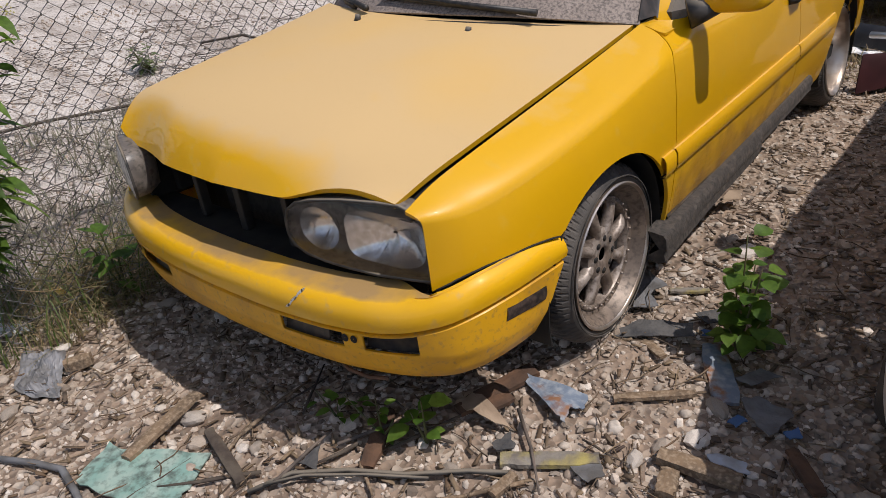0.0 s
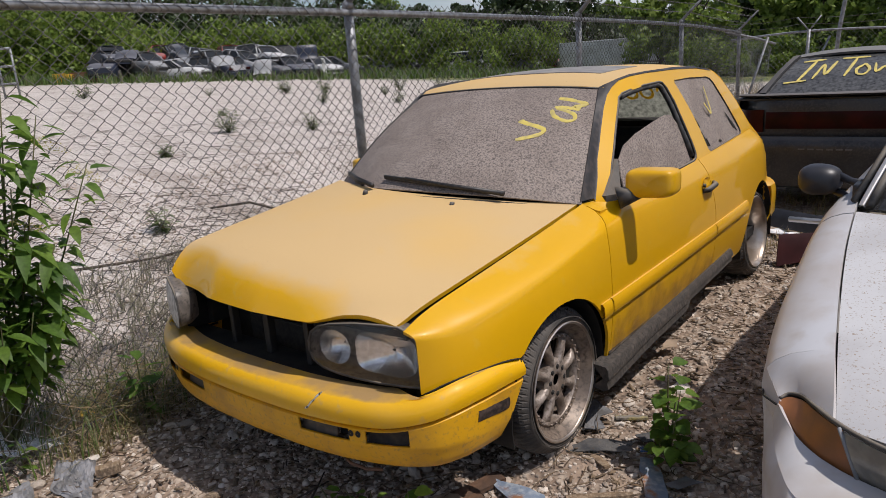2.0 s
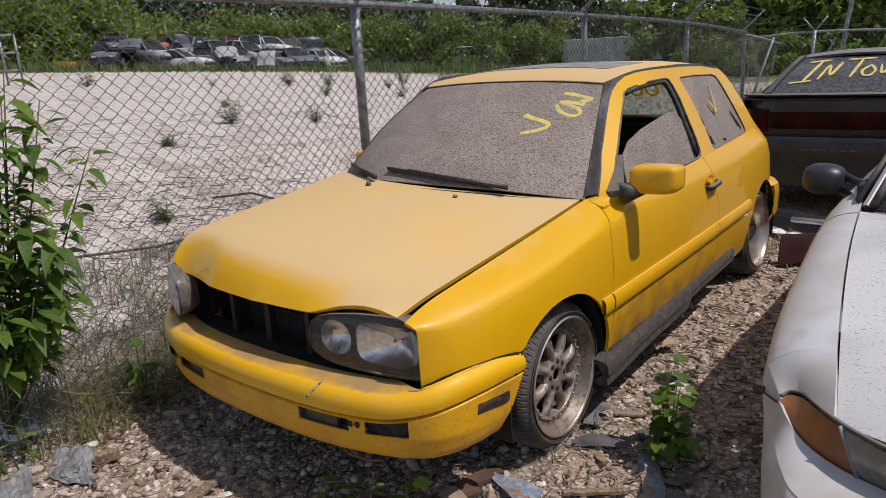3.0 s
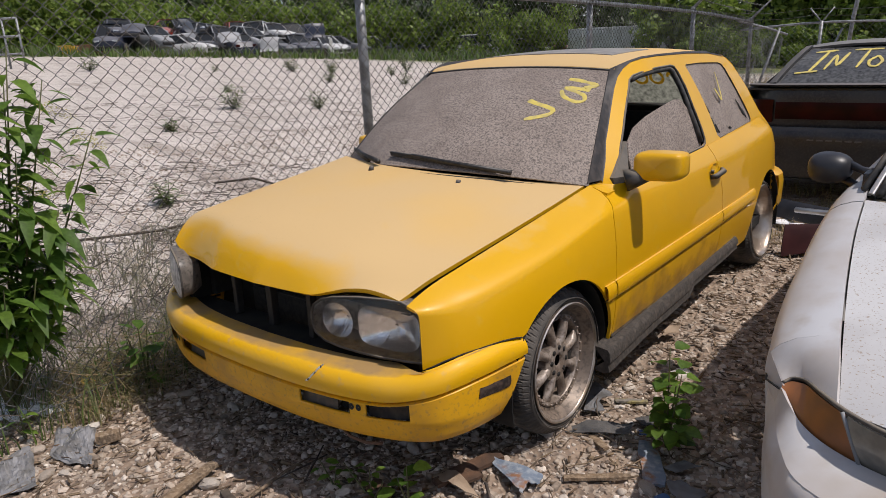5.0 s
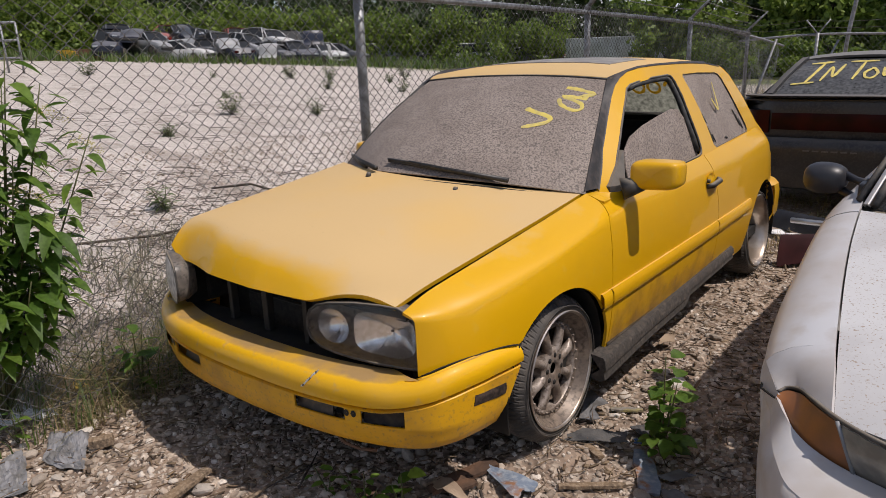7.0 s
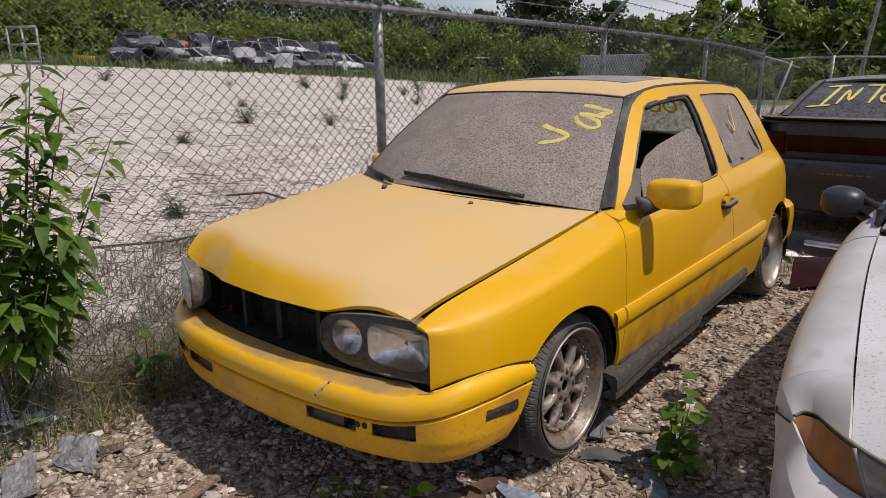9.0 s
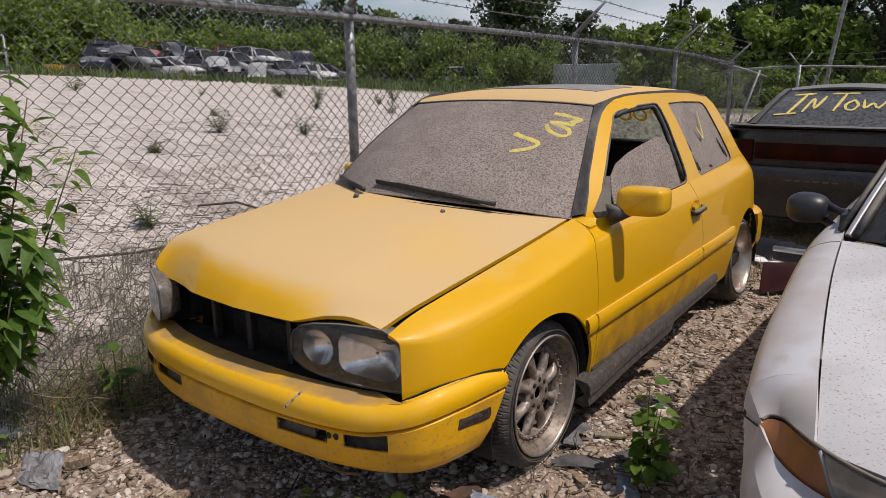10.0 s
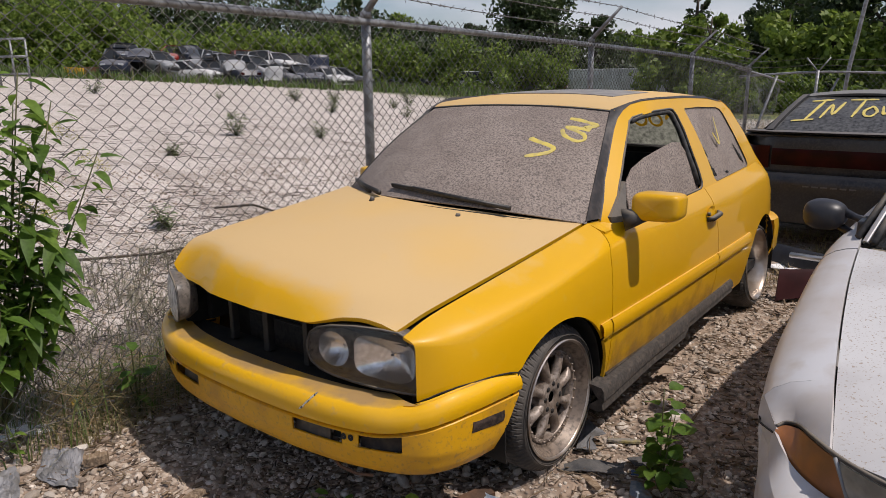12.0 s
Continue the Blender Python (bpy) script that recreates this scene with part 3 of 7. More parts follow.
hood_z = smooth_table([.10, .19, .306, .439, .583, .74, .913, 1.102, 1.216], [.69, .712, .744, .767, .79, .815, .843, .875, .895])
belt_z = smooth_table([1.216, 1.6, 2.0, 2.5, 3.1, 3.36, 3.5, 3.62, 3.7, 3.78], [.890, .893, .903, .917, .935, .94, .915, .85, .76, .60])
width = smooth_table([.17, .20, .235, .29, .38, .55, .85, 1.25, 2.0, 2.8, 3.3, 3.6, 3.78], [.640, .672, .70, .733, .765, .798, .828, .836, .840, .836, .815, .765, .71])


def hood_x(y):
    return .619 + .0592 * (y - .19)


def top_z(y):
    return hood_z(y) if y < 1.216 else belt_z(y)


def base_x(y):
    """Half width at the foot of the cabin side."""
    z = belt_z(y) - .90
    return .775 - .30 * z - .28 * z * z - .045 * max(0.0, y - 2.3) ** 2 - .05 * ease(3.35, 3.6, y)


def top_x(y):
    k = ease(1.216, 1.35, y)
    return (hood_x(y) + .006) * (1 - k) + base_x(y) * k


def side_x(y, z):
    """Half width of the body at height z: a shelf at the top, a soft crease, then the flank."""
    zt, w = top_z(y), width(y)
    zm = .50 + .02 * (y - 1)
    if z < zm:
        return w - .045 * ((zm - z) / .3) ** 2
    k = ease(1.1, 1.5, y)
    zr = zt - (.062 + .022 * k) * ease(.14, .34, y) - .012
    xs = w - (.020 - .004 * k) * ease(.16, .34, y)
    xs = max(xs, top_x(y) + .004)
    q = .030
    if z <= zr:
        x = w - (w - xs) * ((z - zm) / (zr - zm)) ** 2.4
    else:
        x = xs - (xs - top_x(y)) * min((z - zr) / (zt - zr), 1.0) ** (1.75 - .2 * k)
    return x - .002 * math.exp(-((z - zr) / q) ** 2) * ease(.3, .5, y)


def arch(y, yc, r, zc, floor_z):
    d = r * r - (y - yc) ** 2
    return max(floor_z, zc + math.sqrt(d)) if d > 0 else floor_z


def side_panel(name, ys, z_low, z_high, n, side, mat, y_of=None, label=""):
    rows = []
    for y in ys:
        zb, zt = z_low(y), z_high(y)
        row = []
        for j in range(n + 1):
            v = j / n
            v = 1 - (1 - v) ** 1.35
            z = zb + (zt - zb) * v
            yy = y_of(y, z) if y_of else y
            row.append((side * side_x(yy, z), yy, z))
        rows.append(row)
    return sheet(name, rows, mat, yellow_car, 0.012, label, inward=(0, 2, .5))


FW, RW, ARCH = (.812, .300), (3.29, .300), .332
fender_ys = sorted(set([round(.183 + .011 * i, 4) for i in range(12)] + list(np.linspace(.31, .55, 9)) + [FW[0] + ARCH * math.cos(a) for a in np.linspace(0.01, math.pi * .76, 34)] + [1.146, 1.152, 1.158]))
quarter_ys = sorted(set(list(np.linspace(0, .57, 9) + 2.372) + [RW[0] + ARCH * math.cos(a) for a in np.linspace(0.7, math.pi - .01, 34)] + list(np.linspace(3.56, 3.78, 10))))


def fender_front(y, z):
    """The front edge bows back round the head lamp."""
    return y + .014 * ease(.735, .672, z) * ease(.33, .183, y) + .055 * ease(1.0, 1.158, y) * ease(.80, .89, z)


def lean(y, z):
    """The door's rear edge leans forward towards the top."""
    if y < 1.5:
        return y + .055 * ease(1.5, 1.161, y) * ease(.80, .89, z)
    k = ease(2.0, 2.372, y) if y < 2.372 else 1 - ease(2.372, 2.75, y)
    return y - .085 * k * ease(.60, .93, z)


def fender_top(y):
    return hood_z(min(1.216, y + .055 * ease(1.0, 1.158, y)))


fender_low = smooth_table([.15, .20, .25, .33, .42, .50, .56], [.497, .516, .532, .541, .540, .532, .518])
for side in (1, -1):
    side_panel("front_fender", fender_ys, lambda y: fender_low(y) if y < .553 else arch(y, FW[0], ARCH, FW[1], .29), fender_top if side > 0 else (lambda y: fender_top(y) - .022 * ease(1.2, 1.0, y)), 22, side, M["yellow_flank"], fender_front)
    side_panel("door", list(np.linspace(1.1615, 2.367, 38)), lambda y: .300 + .035 * (y - 1.16), belt_z, 22, side, M["yellow_flank"], lean)
    side_panel("quarter_panel", quarter_ys, lambda y: arch(y, RW[0], ARCH, RW[1], .27 if y < 3.3 else .45), belt_z, 20, side, M["yellow_flank"], lean)

# side frame of the cabin with its two window openings
def cabin_x(y, z):
    """The cabin side leans in, and its front pillar wraps round to the screen."""
    front = interp(z, [.892, 1.038, 1.152, 1.232, 1.311, 1.334], [1.292, 1.428, 1.55, 1.635, 1.76, 1.83])
    wrap = interp(z, [.89, 1.03, 1.18, 1.27, 1.32, 1.36], [.072, .080, .072, .058, .040, .015])
    return .772 - .30 * (z - .90) - .28 * (z - .90) ** 2 - .045 * max(0, (y - 2.3) / 1.0) ** 2 - wrap * max(0.0, 1 - max(0.0, y - front) / .20) ** 1.6


window_a = [(1.362, .896), (1.412, .951), (1.472, 1.012), (1.527, 1.063), (1.582, 1.115), (1.655, 1.180), (1.718, 1.235), (1.752, 1.262), (1.79, 1.278), (1.845, 1.287), (2.0, 1.299), (2.19, 1.303), (2.225, 1.297), (2.245, 1.27), (2.262, 1.2), (2.283, 1.0), (2.288, .945), (2.275, .922), (2.24, .912), (2.0, .905), (1.6, .896)]
window_b = [(2.37, 1.29), (2.385, 1.30), (2.6, 1.30), (2.89, 1.289), (2.945, 1.278), (2.98, 1.25), (3.055, 1.12), (3.15, .975), (3.155, .95), (3.13, .938), (2.8, .932), (2.50, .922), (2.47, .94), (2.42, 1.13)]
pillar_line = [(1.292, .892), (1.365, .967), (1.428, 1.038), (1.472, 1.079), (1.550, 1.152), (1.635, 1.232), (1.695, 1.278), (1.76, 1.311), (1.83, 1.334), (1.92, 1.347)]
cabin_outline = [(1.30, .880)] + pillar_line + [ (2.1, 1.352), (2.45, 1.350), (2.8, 1.338), (3.06, 1.313), (3.17, 1.255), (3.29, 1.12), (3.38, 1.0), (3.45, .93), (3.40, .895), (3.1, .905), (2.5, .895), (2.0, .880), (1.6, .872)]
for side in (1, -1):
    def to3(a, b, d, side=side):
        return (side * (cabin_x(a, b) - d), a, b)
    plate("side_frame", cabin_outline, [window_a, window_b], to3, M["yellow_flank"], yellow_car, 0.012, fine=.035)
    plate("quarter_glass", window_b, [], lambda a, b, d, side=side: (side * (cabin_x(a, b) - .008 - d), a, b), M["dust_glass"], yellow_car, 0.004)

# bonnet
hood_front = smooth_table([0, .28, .34, .42, .5, .58, .625], [.105, .125, .142, .165, .18, .187, .195])
hood_front_z = smooth_table([0, .28, .34, .42, .5, .56, .625], [.695, .697, .710, .730, .737, .733, .716])
far_front_z = smooth_table([0, .3, .45, .54, .59, .625], [.695, .694, .693, .694, .714, .742])
rows = []
for i in range(41):
    v = i / 40
    row = []
    for j in range(-24, 25):
        u = j / 24
        yb = 1.0 + .216 * abs(u) ** 2.2
        xg = u * .62
        yf = hood_front(abs(xg))
        y = yf + (yb - yf) * v
        x = u * (hood_x(y) - .026 + .014 * v) - .038 * max(0.0, -u) ** 2 * (1 - .6 * v)
        # the bonnet is unlatched and stands up along its far edge
        stand = (1 - u) / 2 * ease(1.0, .4, u)
        crown = (.052 + .012 * v) * (1 - abs(u) ** 2.3)
        z = hood_z(min(y, 1.216)) + crown + (.090 - .055 * v) * stand
        if v < .13:
            z_tip = hood_z(yf) + .052 * (1 - abs(u) ** 2.3) + .090 * stand
            z -= (z_tip - (hood_front_z if u > 0 else far_front_z)(abs(xg))) * (1 - v / .13) ** 2.2
        row.append((x, y, z))
    rows.append(row)
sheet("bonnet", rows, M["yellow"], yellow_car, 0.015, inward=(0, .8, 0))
# gutter sheets coloured near black, so the bonnet gaps read as shade
for sg in (1, -1):
    rows = [[(sg * (hood_x(y) + o), y, hood_z(y) - dz) for o, dz in ((-.05, .028), (-.015, .032), (.012, .030))] for y in np.linspace(.24, 1.2, 12)]
    sheet("bonnet_gutter", rows, M["dark"], yellow_car, .004)

# windscreen, roof, tailgate
def screen(u, v, lift=.0):
    """A point of the windscreen: u across, v up."""
    x = u * (.683 * (1 - v) + .517 * v + .012 * math.sin(math.pi * min(max(v, 0), 1)))
    y0, z0 = 1.0 + .212 * abs(u) ** 2.2, .950 - .058 * abs(u) ** 2.4
    y1, z1 = 1.716 + .006 * abs(u) ** 2, 1.328 - .021 * abs(u) ** 2.2
    bow = .018 * math.sin(math.pi * v)
    return Vector((x, y0 + (y1 - y0) * v - bow - .55 * lift, z0 + (z1 - z0) * v + bow + .8 * lift))


rows = [[tuple(screen(u, v)) for u in np.linspace(-1, 1, 33)] for v in np.linspace(0, 1, 17)]
windscreen = sheet("windscreen", rows, M["dust_glass"], yellow_car, 0.006, inward=(0, 2, .8))
roof_mid = smooth_table([1.70, 1.76, 1.85, 2.0, 2.4, 2.8, 3.1, 3.2], [1.326, 1.349, 1.367, 1.381, 1.392, 1.384, 1.352, 1.335])
rows = []
for i in range(31):
    v = i / 30
    row = []
    for j in range(-16, 17):
        u = j / 16
        y = 1.718 + .006 * u * u + (3.11 - 1.718) * v
        xr = .535 + .04 * ease(1.75, 1.95, y) - .02 * ease(2.6, 3.2, y)
        z = roof_mid(y) - (.024 + .016 * ease(1.72, 2.0, y)) * abs(u) ** 2.6
        row.append((u * xr, y, z))
    rows.append(row)
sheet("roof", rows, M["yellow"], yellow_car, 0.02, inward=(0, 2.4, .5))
hatch = [(3.07, 1.325, .555), (3.13, 1.30, .57), (3.19, 1.265, .585), (3.31, 1.12, .645), (3.41, .985, .69), (3.43, .96, .70), (3.50, .91, .715), (3.62, .84, .725), (3.70, .74, .73), (3.74, .55, .735), (3.75, .42, .73)]


def hatch_row(y, z, xw, lo=-1.0, hi=1.0, n=13):
    return [(u * xw, y + .10 * (1 - u * u), z) for u in np.linspace(lo, hi, n)]


sheet("tailgate_header", [hatch_row(*q) for q in hatch[:2]], M["yellow_flank"], yellow_car, 0.02, inward=(0, 2.4, .6))
sheet("tailgate", [hatch_row(*q) for q in hatch[4:]], M["yellow_flank"], yellow_car, 0.02, inward=(0, 2.4, .6))
for sg in (1, -1):
    sheet("tailgate_frame", [hatch_row(*q, sg * .86, sg * 1.0, 4) for q in hatch[1:5]], M["yellow_flank"], yellow_car, 0.02, inward=(0, 2.4, .6))
rear_glass = sheet("rear_screen", [hatch_row(*q, -.86, .86, 11) for q in hatch[1:5]], M["lit_glass"], yellow_car, 0.004, inward=(0, 2.4, .6))
rear_glass.visible_shadow = False

# bumpers: an upper band, a groove and a lower apron swept round the plan
plan_pts = [(0, .02), (.2, .025), (.4, .045), (.55, .08), (.66, .125), (.74, .19), (.785, .29), (.805, .42), (.812, .56)]
plan_len = np.concatenate([[0], np.cumsum([math.dist(a, b) for a, b in zip(plan_pts, plan_pts[1:])])])
plan_fx, plan_fy = smooth_table(plan_len, [p[0] for p in plan_pts]), smooth_table(plan_len, [p[1] for p in plan_pts])
FULL = float(plan_len[-1])


def plan(s):
    """Point and inward normal of the bumper's plan, s from -FULL to FULL."""
    a = abs(s)
    e = .01
    x, y = plan_fx(a), plan_fy(a)
    dx, dy = plan_fx(min(a + e, FULL)) - plan_fx(max(a - e, 0)), plan_fy(min(a + e, FULL)) - plan_fy(max(a - e, 0))
    l = math.hypot(dx, dy)
    nx, ny = -dy / l, dx / l
    sg = 1 if s >= 0 else -1
    return sg * x, y, sg * nx, ny


SS = list(np.linspace(-FULL, FULL, 161))


def swept(name, section, mat, label="", skip=None, ss=SS):
    rows = []
    for s in ss:
        x, y, nx, ny = plan(s)
        row = []
        for d, z in section(s):
            k = .11 * min(max((.462 - z) / .19, 0), 1) * ease(.72, FULL, abs(s))
            x, y, nx, ny = plan(s * (1 - k))
            row.append((x + nx * d, y + ny * d, z))
        rows.append(row)
    return sheet(name, rows, mat, yellow_car, 0.006, label, skip=(lambda i, j: skip(ss[i], j)) if skip else None, inward=(0, .9, .4))


def groove_z(s):
    return .413 + .047 * ease(.55, .92, abs(s)) - .006 * ease(1.0, FULL, abs(s))


bumper_top = smooth_table([0, .62, .70, .775, .885, 1.015, 1.16], [.498, .498, .508, .524, .540, .540, .519])


def end_top(s):
    return bumper_top(abs(s))


def band(s):
    t, g = end_top(s), groove_z(s)
    inner = .085 * ease(.74, .60, abs(s)) + .034
    k = -.008 * ease(.66, .76, abs(s))
    return [(inner, t + .004 + k), (inner * .5 + -.017 * k / .012, t + .002 + k * .45), (.034, t), (.016, t - .008), (.005, t - .024), (0, t - .042), (.001, g + .020), (.003, g + .008), (.012, g + .003), (.03, g)]


def apron(s):
    g = groove_z(s)
    k = ease(.75, 1.0, abs(s))
    return [(.03, g - .001), (.012, g - .003), (.006, g - .008), (.008, .362 + .005 * k), (.010, .345), (.016 - .004 * k, .335), (.020, .31), (.028, .285), (.05, .270), (.09, .268)]


def lamp_slots(s, j):
    return j == 2 and s > 0 and (.274 < s < .468 or .535 < s < .668) or j == 2 and s < 0 and (.274 < -s < .468 or .535 < -s < .668)


bumper = swept("front_bumper", band, M["yellow_bumper"], "dusty yellow bumper band with a chipped scrape")
swept("bumper_apron", apron, M["yellow_dirty"], "grimy yellow lower apron with lamp slots", skip=lamp_slots)
for sg in (1, -1):
    # fog lamp and empty turn signal recess
    for s0, s1, nm, mt, dep in ((.274, .415, "fog_lamp", M["fog"], .022), (.415, .468, "lamp_recess", M["dark"], .05), (.535, .668, "lamp_recess", M["recess"], .03)):
        rows = []
        for s in np.linspace(s0 - .004, s1 + .004, 8):
            x, y, nx, ny = plan(sg * s)
            rows.append([(x + nx * (dep + .006 * math.sin(v * 3.1)), y + ny * (dep + .006 * math.sin(v * 3.1)), .355 + .06 * v) for v in np.linspace(0, 1, 5)])
        sheet(nm, rows, mt, yellow_car, .006, inward=(0, .9, .4))
    for s in (.487, .512):
        x, y, nx, ny = plan(sg * s)
        part_rows = [[(x + nx * .004 + ny * r * math.cos(a) * 1.0, y + ny * .004 - nx * r * math.cos(a), .392 + r * math.sin(a) * 1.2) for a in np.linspace(0, 2 * math.pi, 13)[:-1]] for r, q in ((.0095, 0), (.001, 1))]
        sheet("bumper_hole", part_rows, M["dark"], yellow_car, closed=True)
    # side marker lamp
    rows = []
    for i, y in enumerate(np.linspace(.318, .462, 7)):
        zc = .411 - .011 * i / 6
        xx = interp(y, [.29, .42, .56], [.785, .805, .812])
        rows.append([(sg * (xx - .004 + .004 * math.sin(v * 3.14)), y + .006 * v, zc - .017 + .036 * v) for v in np.linspace(0, 1, 5)])
    sheet("side_marker", rows, M["marker"], yellow_car, .012, "smoked side marker lens", inward=(0, .4, .4))
for sg in (1, -1):
    tube("panel_gap", [(sg * (side_x(fender_front(y, .52), fender_low(y)) + .0015), fender_front(y, .52), fender_low(y) - .001) for y in np.linspace(.19, .545, 16)], .0028, M["dark"], yellow_car, 5)
# scraped paint on the band
rows = []
for i in range(9):
    s = .395 - .075 * i / 8
    x, y, nx, ny = plan(s)
    z = .517 - .072 * i / 8
    off = -.0015 if z < .5 else .001
    wv = .004 + .004 * math.sin(i * 2.1) ** 2
    rows.append([(x + nx * off - wv, y + ny * off, z), (x + nx * off + wv, y + ny * off, z + .004)])
sheet("paint_scrape", rows, M["primer"], yellow_car, .002, inward=(0, .9, .4))
# torn flap under the apron
tube("torn_flap", [(.40, .10, .268), (.44, .09, .262), (.50, .10, .255), (.55, .12, .258)], .005, M["rotwood"], yellow_car, 6)

# head lamps
lamp_outline = [(.256, .590), (.257, .628), (.270, .660), (.300, .681), (.350, .695), (.45, .709), (.54, .714), (.596, .711), (.620, .700), (.644, .682), (.662, .648), (.672, .600), (.673, .540), (.660, .524), (.60, .522), (.52, .523), (.43, .526), (.36, .532), (.305, .543), (.270, .563)]


def lamp_y(x):
    return .132 + .155 * (x - .255) + .016 * ease(.5, .65, x)


cxl, czl = .455, .626
for sg in (1, -1):
    head = new("head_lamp")
    head.parent = yellow_car
    rows = []
    for r in np.linspace(1, 0.02, 9):
        row = []
        for a, b in lamp_outline:
            x, z = cxl + (a - cxl) * r, czl + (b - czl) * r
            row.append((sg * x, lamp_y(x) - .014 * (1 - r ** 2.2), z))
        rows.append(row)
    lens = sheet("lens", rows, M["lens"] if sg > 0 else M["frosted_lens"], head, closed=True)
    lens.visible_shadow = False
    rows = []
    for r, d in ((1.0, 0), (1.012, .004), (1.0, .05), (.8, .09), (.3, .10), (.02, .10)):
        rows.append([(sg * (cxl + (a - cxl) * r), lamp_y(cxl + (a - cxl) * r) + d, czl + (b - czl) * r) for a, b in lamp_outline])
    sheet("housing", rows, M["lamp_shell"], head, closed=True)
    for cx, cz, rx, rz, nm in ((.352, .617, .060, .058, "dipped_reflector"), (.540, .616, .106, .068, "main_reflector")):
        rows = []
        for q in np.linspace(1, .05, 16):
            rows.append([(sg * (cx + rx * q * math.copysign(abs(math.cos(a)) ** (.95 if cx < .4 else .5), math.cos(a))), lamp_y(cx + rx * q * math.cos(a)) + .010 + .045 * (1 - q * q) + .0007 * math.cos(520 * rx * q * math.cos(a)), cz + rz * q * math.copysign(abs(math.sin(a)) ** (.95 if cx < .4 else .5), math.sin(a))) for a in np.linspace(0, 2 * math.pi, 121)[:-1]])
        sheet(nm, rows, M["reflector"], head, closed=True)
    if sg < 0:
        head.matrix_basis = pose(-.672, .185, 0) @ pose(0, 0, 0, 0, 0, -3) @ Matrix.Diagonal((.50, 1, 1, 1)) @ pose(.65, -.2, 0)
    # rim of sealing rubber
    tube("lens_seal", [(sg * (cxl + (a - cxl) * 1.01), lamp_y(a) + .002, czl + (b - czl) * 1.01) for a, b in lamp_outline + lamp_outline[:1]], .005, M["black_trim"], head, 6, cap=False)

# open front behind the missing grille
def bay(name, size, at, mat, bevel=.004):
    return box(name, size, mat, yellow_car, pose(*at), bevel)


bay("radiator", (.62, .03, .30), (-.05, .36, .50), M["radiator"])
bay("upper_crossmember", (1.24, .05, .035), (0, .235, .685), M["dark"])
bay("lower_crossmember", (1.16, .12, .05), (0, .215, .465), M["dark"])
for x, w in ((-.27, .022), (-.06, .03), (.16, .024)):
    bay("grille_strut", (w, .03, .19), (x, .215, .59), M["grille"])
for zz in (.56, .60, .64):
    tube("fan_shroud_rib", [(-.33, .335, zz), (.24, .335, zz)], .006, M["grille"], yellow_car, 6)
# dark plates added to put shade inside the wings and behind the lamps
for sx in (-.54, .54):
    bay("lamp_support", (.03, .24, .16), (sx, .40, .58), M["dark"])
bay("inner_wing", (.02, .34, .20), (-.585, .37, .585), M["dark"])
# dark boxes added inside to keep light out of the body
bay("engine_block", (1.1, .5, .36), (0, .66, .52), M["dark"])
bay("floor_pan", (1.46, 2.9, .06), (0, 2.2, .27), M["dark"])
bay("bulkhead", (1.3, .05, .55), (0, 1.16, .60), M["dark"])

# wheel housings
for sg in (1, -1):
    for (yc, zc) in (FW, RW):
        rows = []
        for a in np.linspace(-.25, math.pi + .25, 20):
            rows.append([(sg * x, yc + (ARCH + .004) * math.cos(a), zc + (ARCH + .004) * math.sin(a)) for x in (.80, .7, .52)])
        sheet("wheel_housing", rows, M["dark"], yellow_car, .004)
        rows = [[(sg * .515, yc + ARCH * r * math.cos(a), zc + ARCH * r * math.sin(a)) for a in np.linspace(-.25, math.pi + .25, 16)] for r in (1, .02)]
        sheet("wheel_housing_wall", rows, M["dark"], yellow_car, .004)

# side mouldings, skirts
def strip(name, ys, z_of, h, d, mat, side, label=""):
    rows = []
    for y in ys:
        z = z_of(y)
        xb = side_x(y, z)
        rows.append([(side * (xb + o), y, z + dz) for o, dz in ((-.002, -h), (d * .75, -h), (d, -h * .6), (d * .9, h * .55), (d * .4, h), (-.002, h))])
    return sheet(name, rows, mat, yellow_car, label=label)


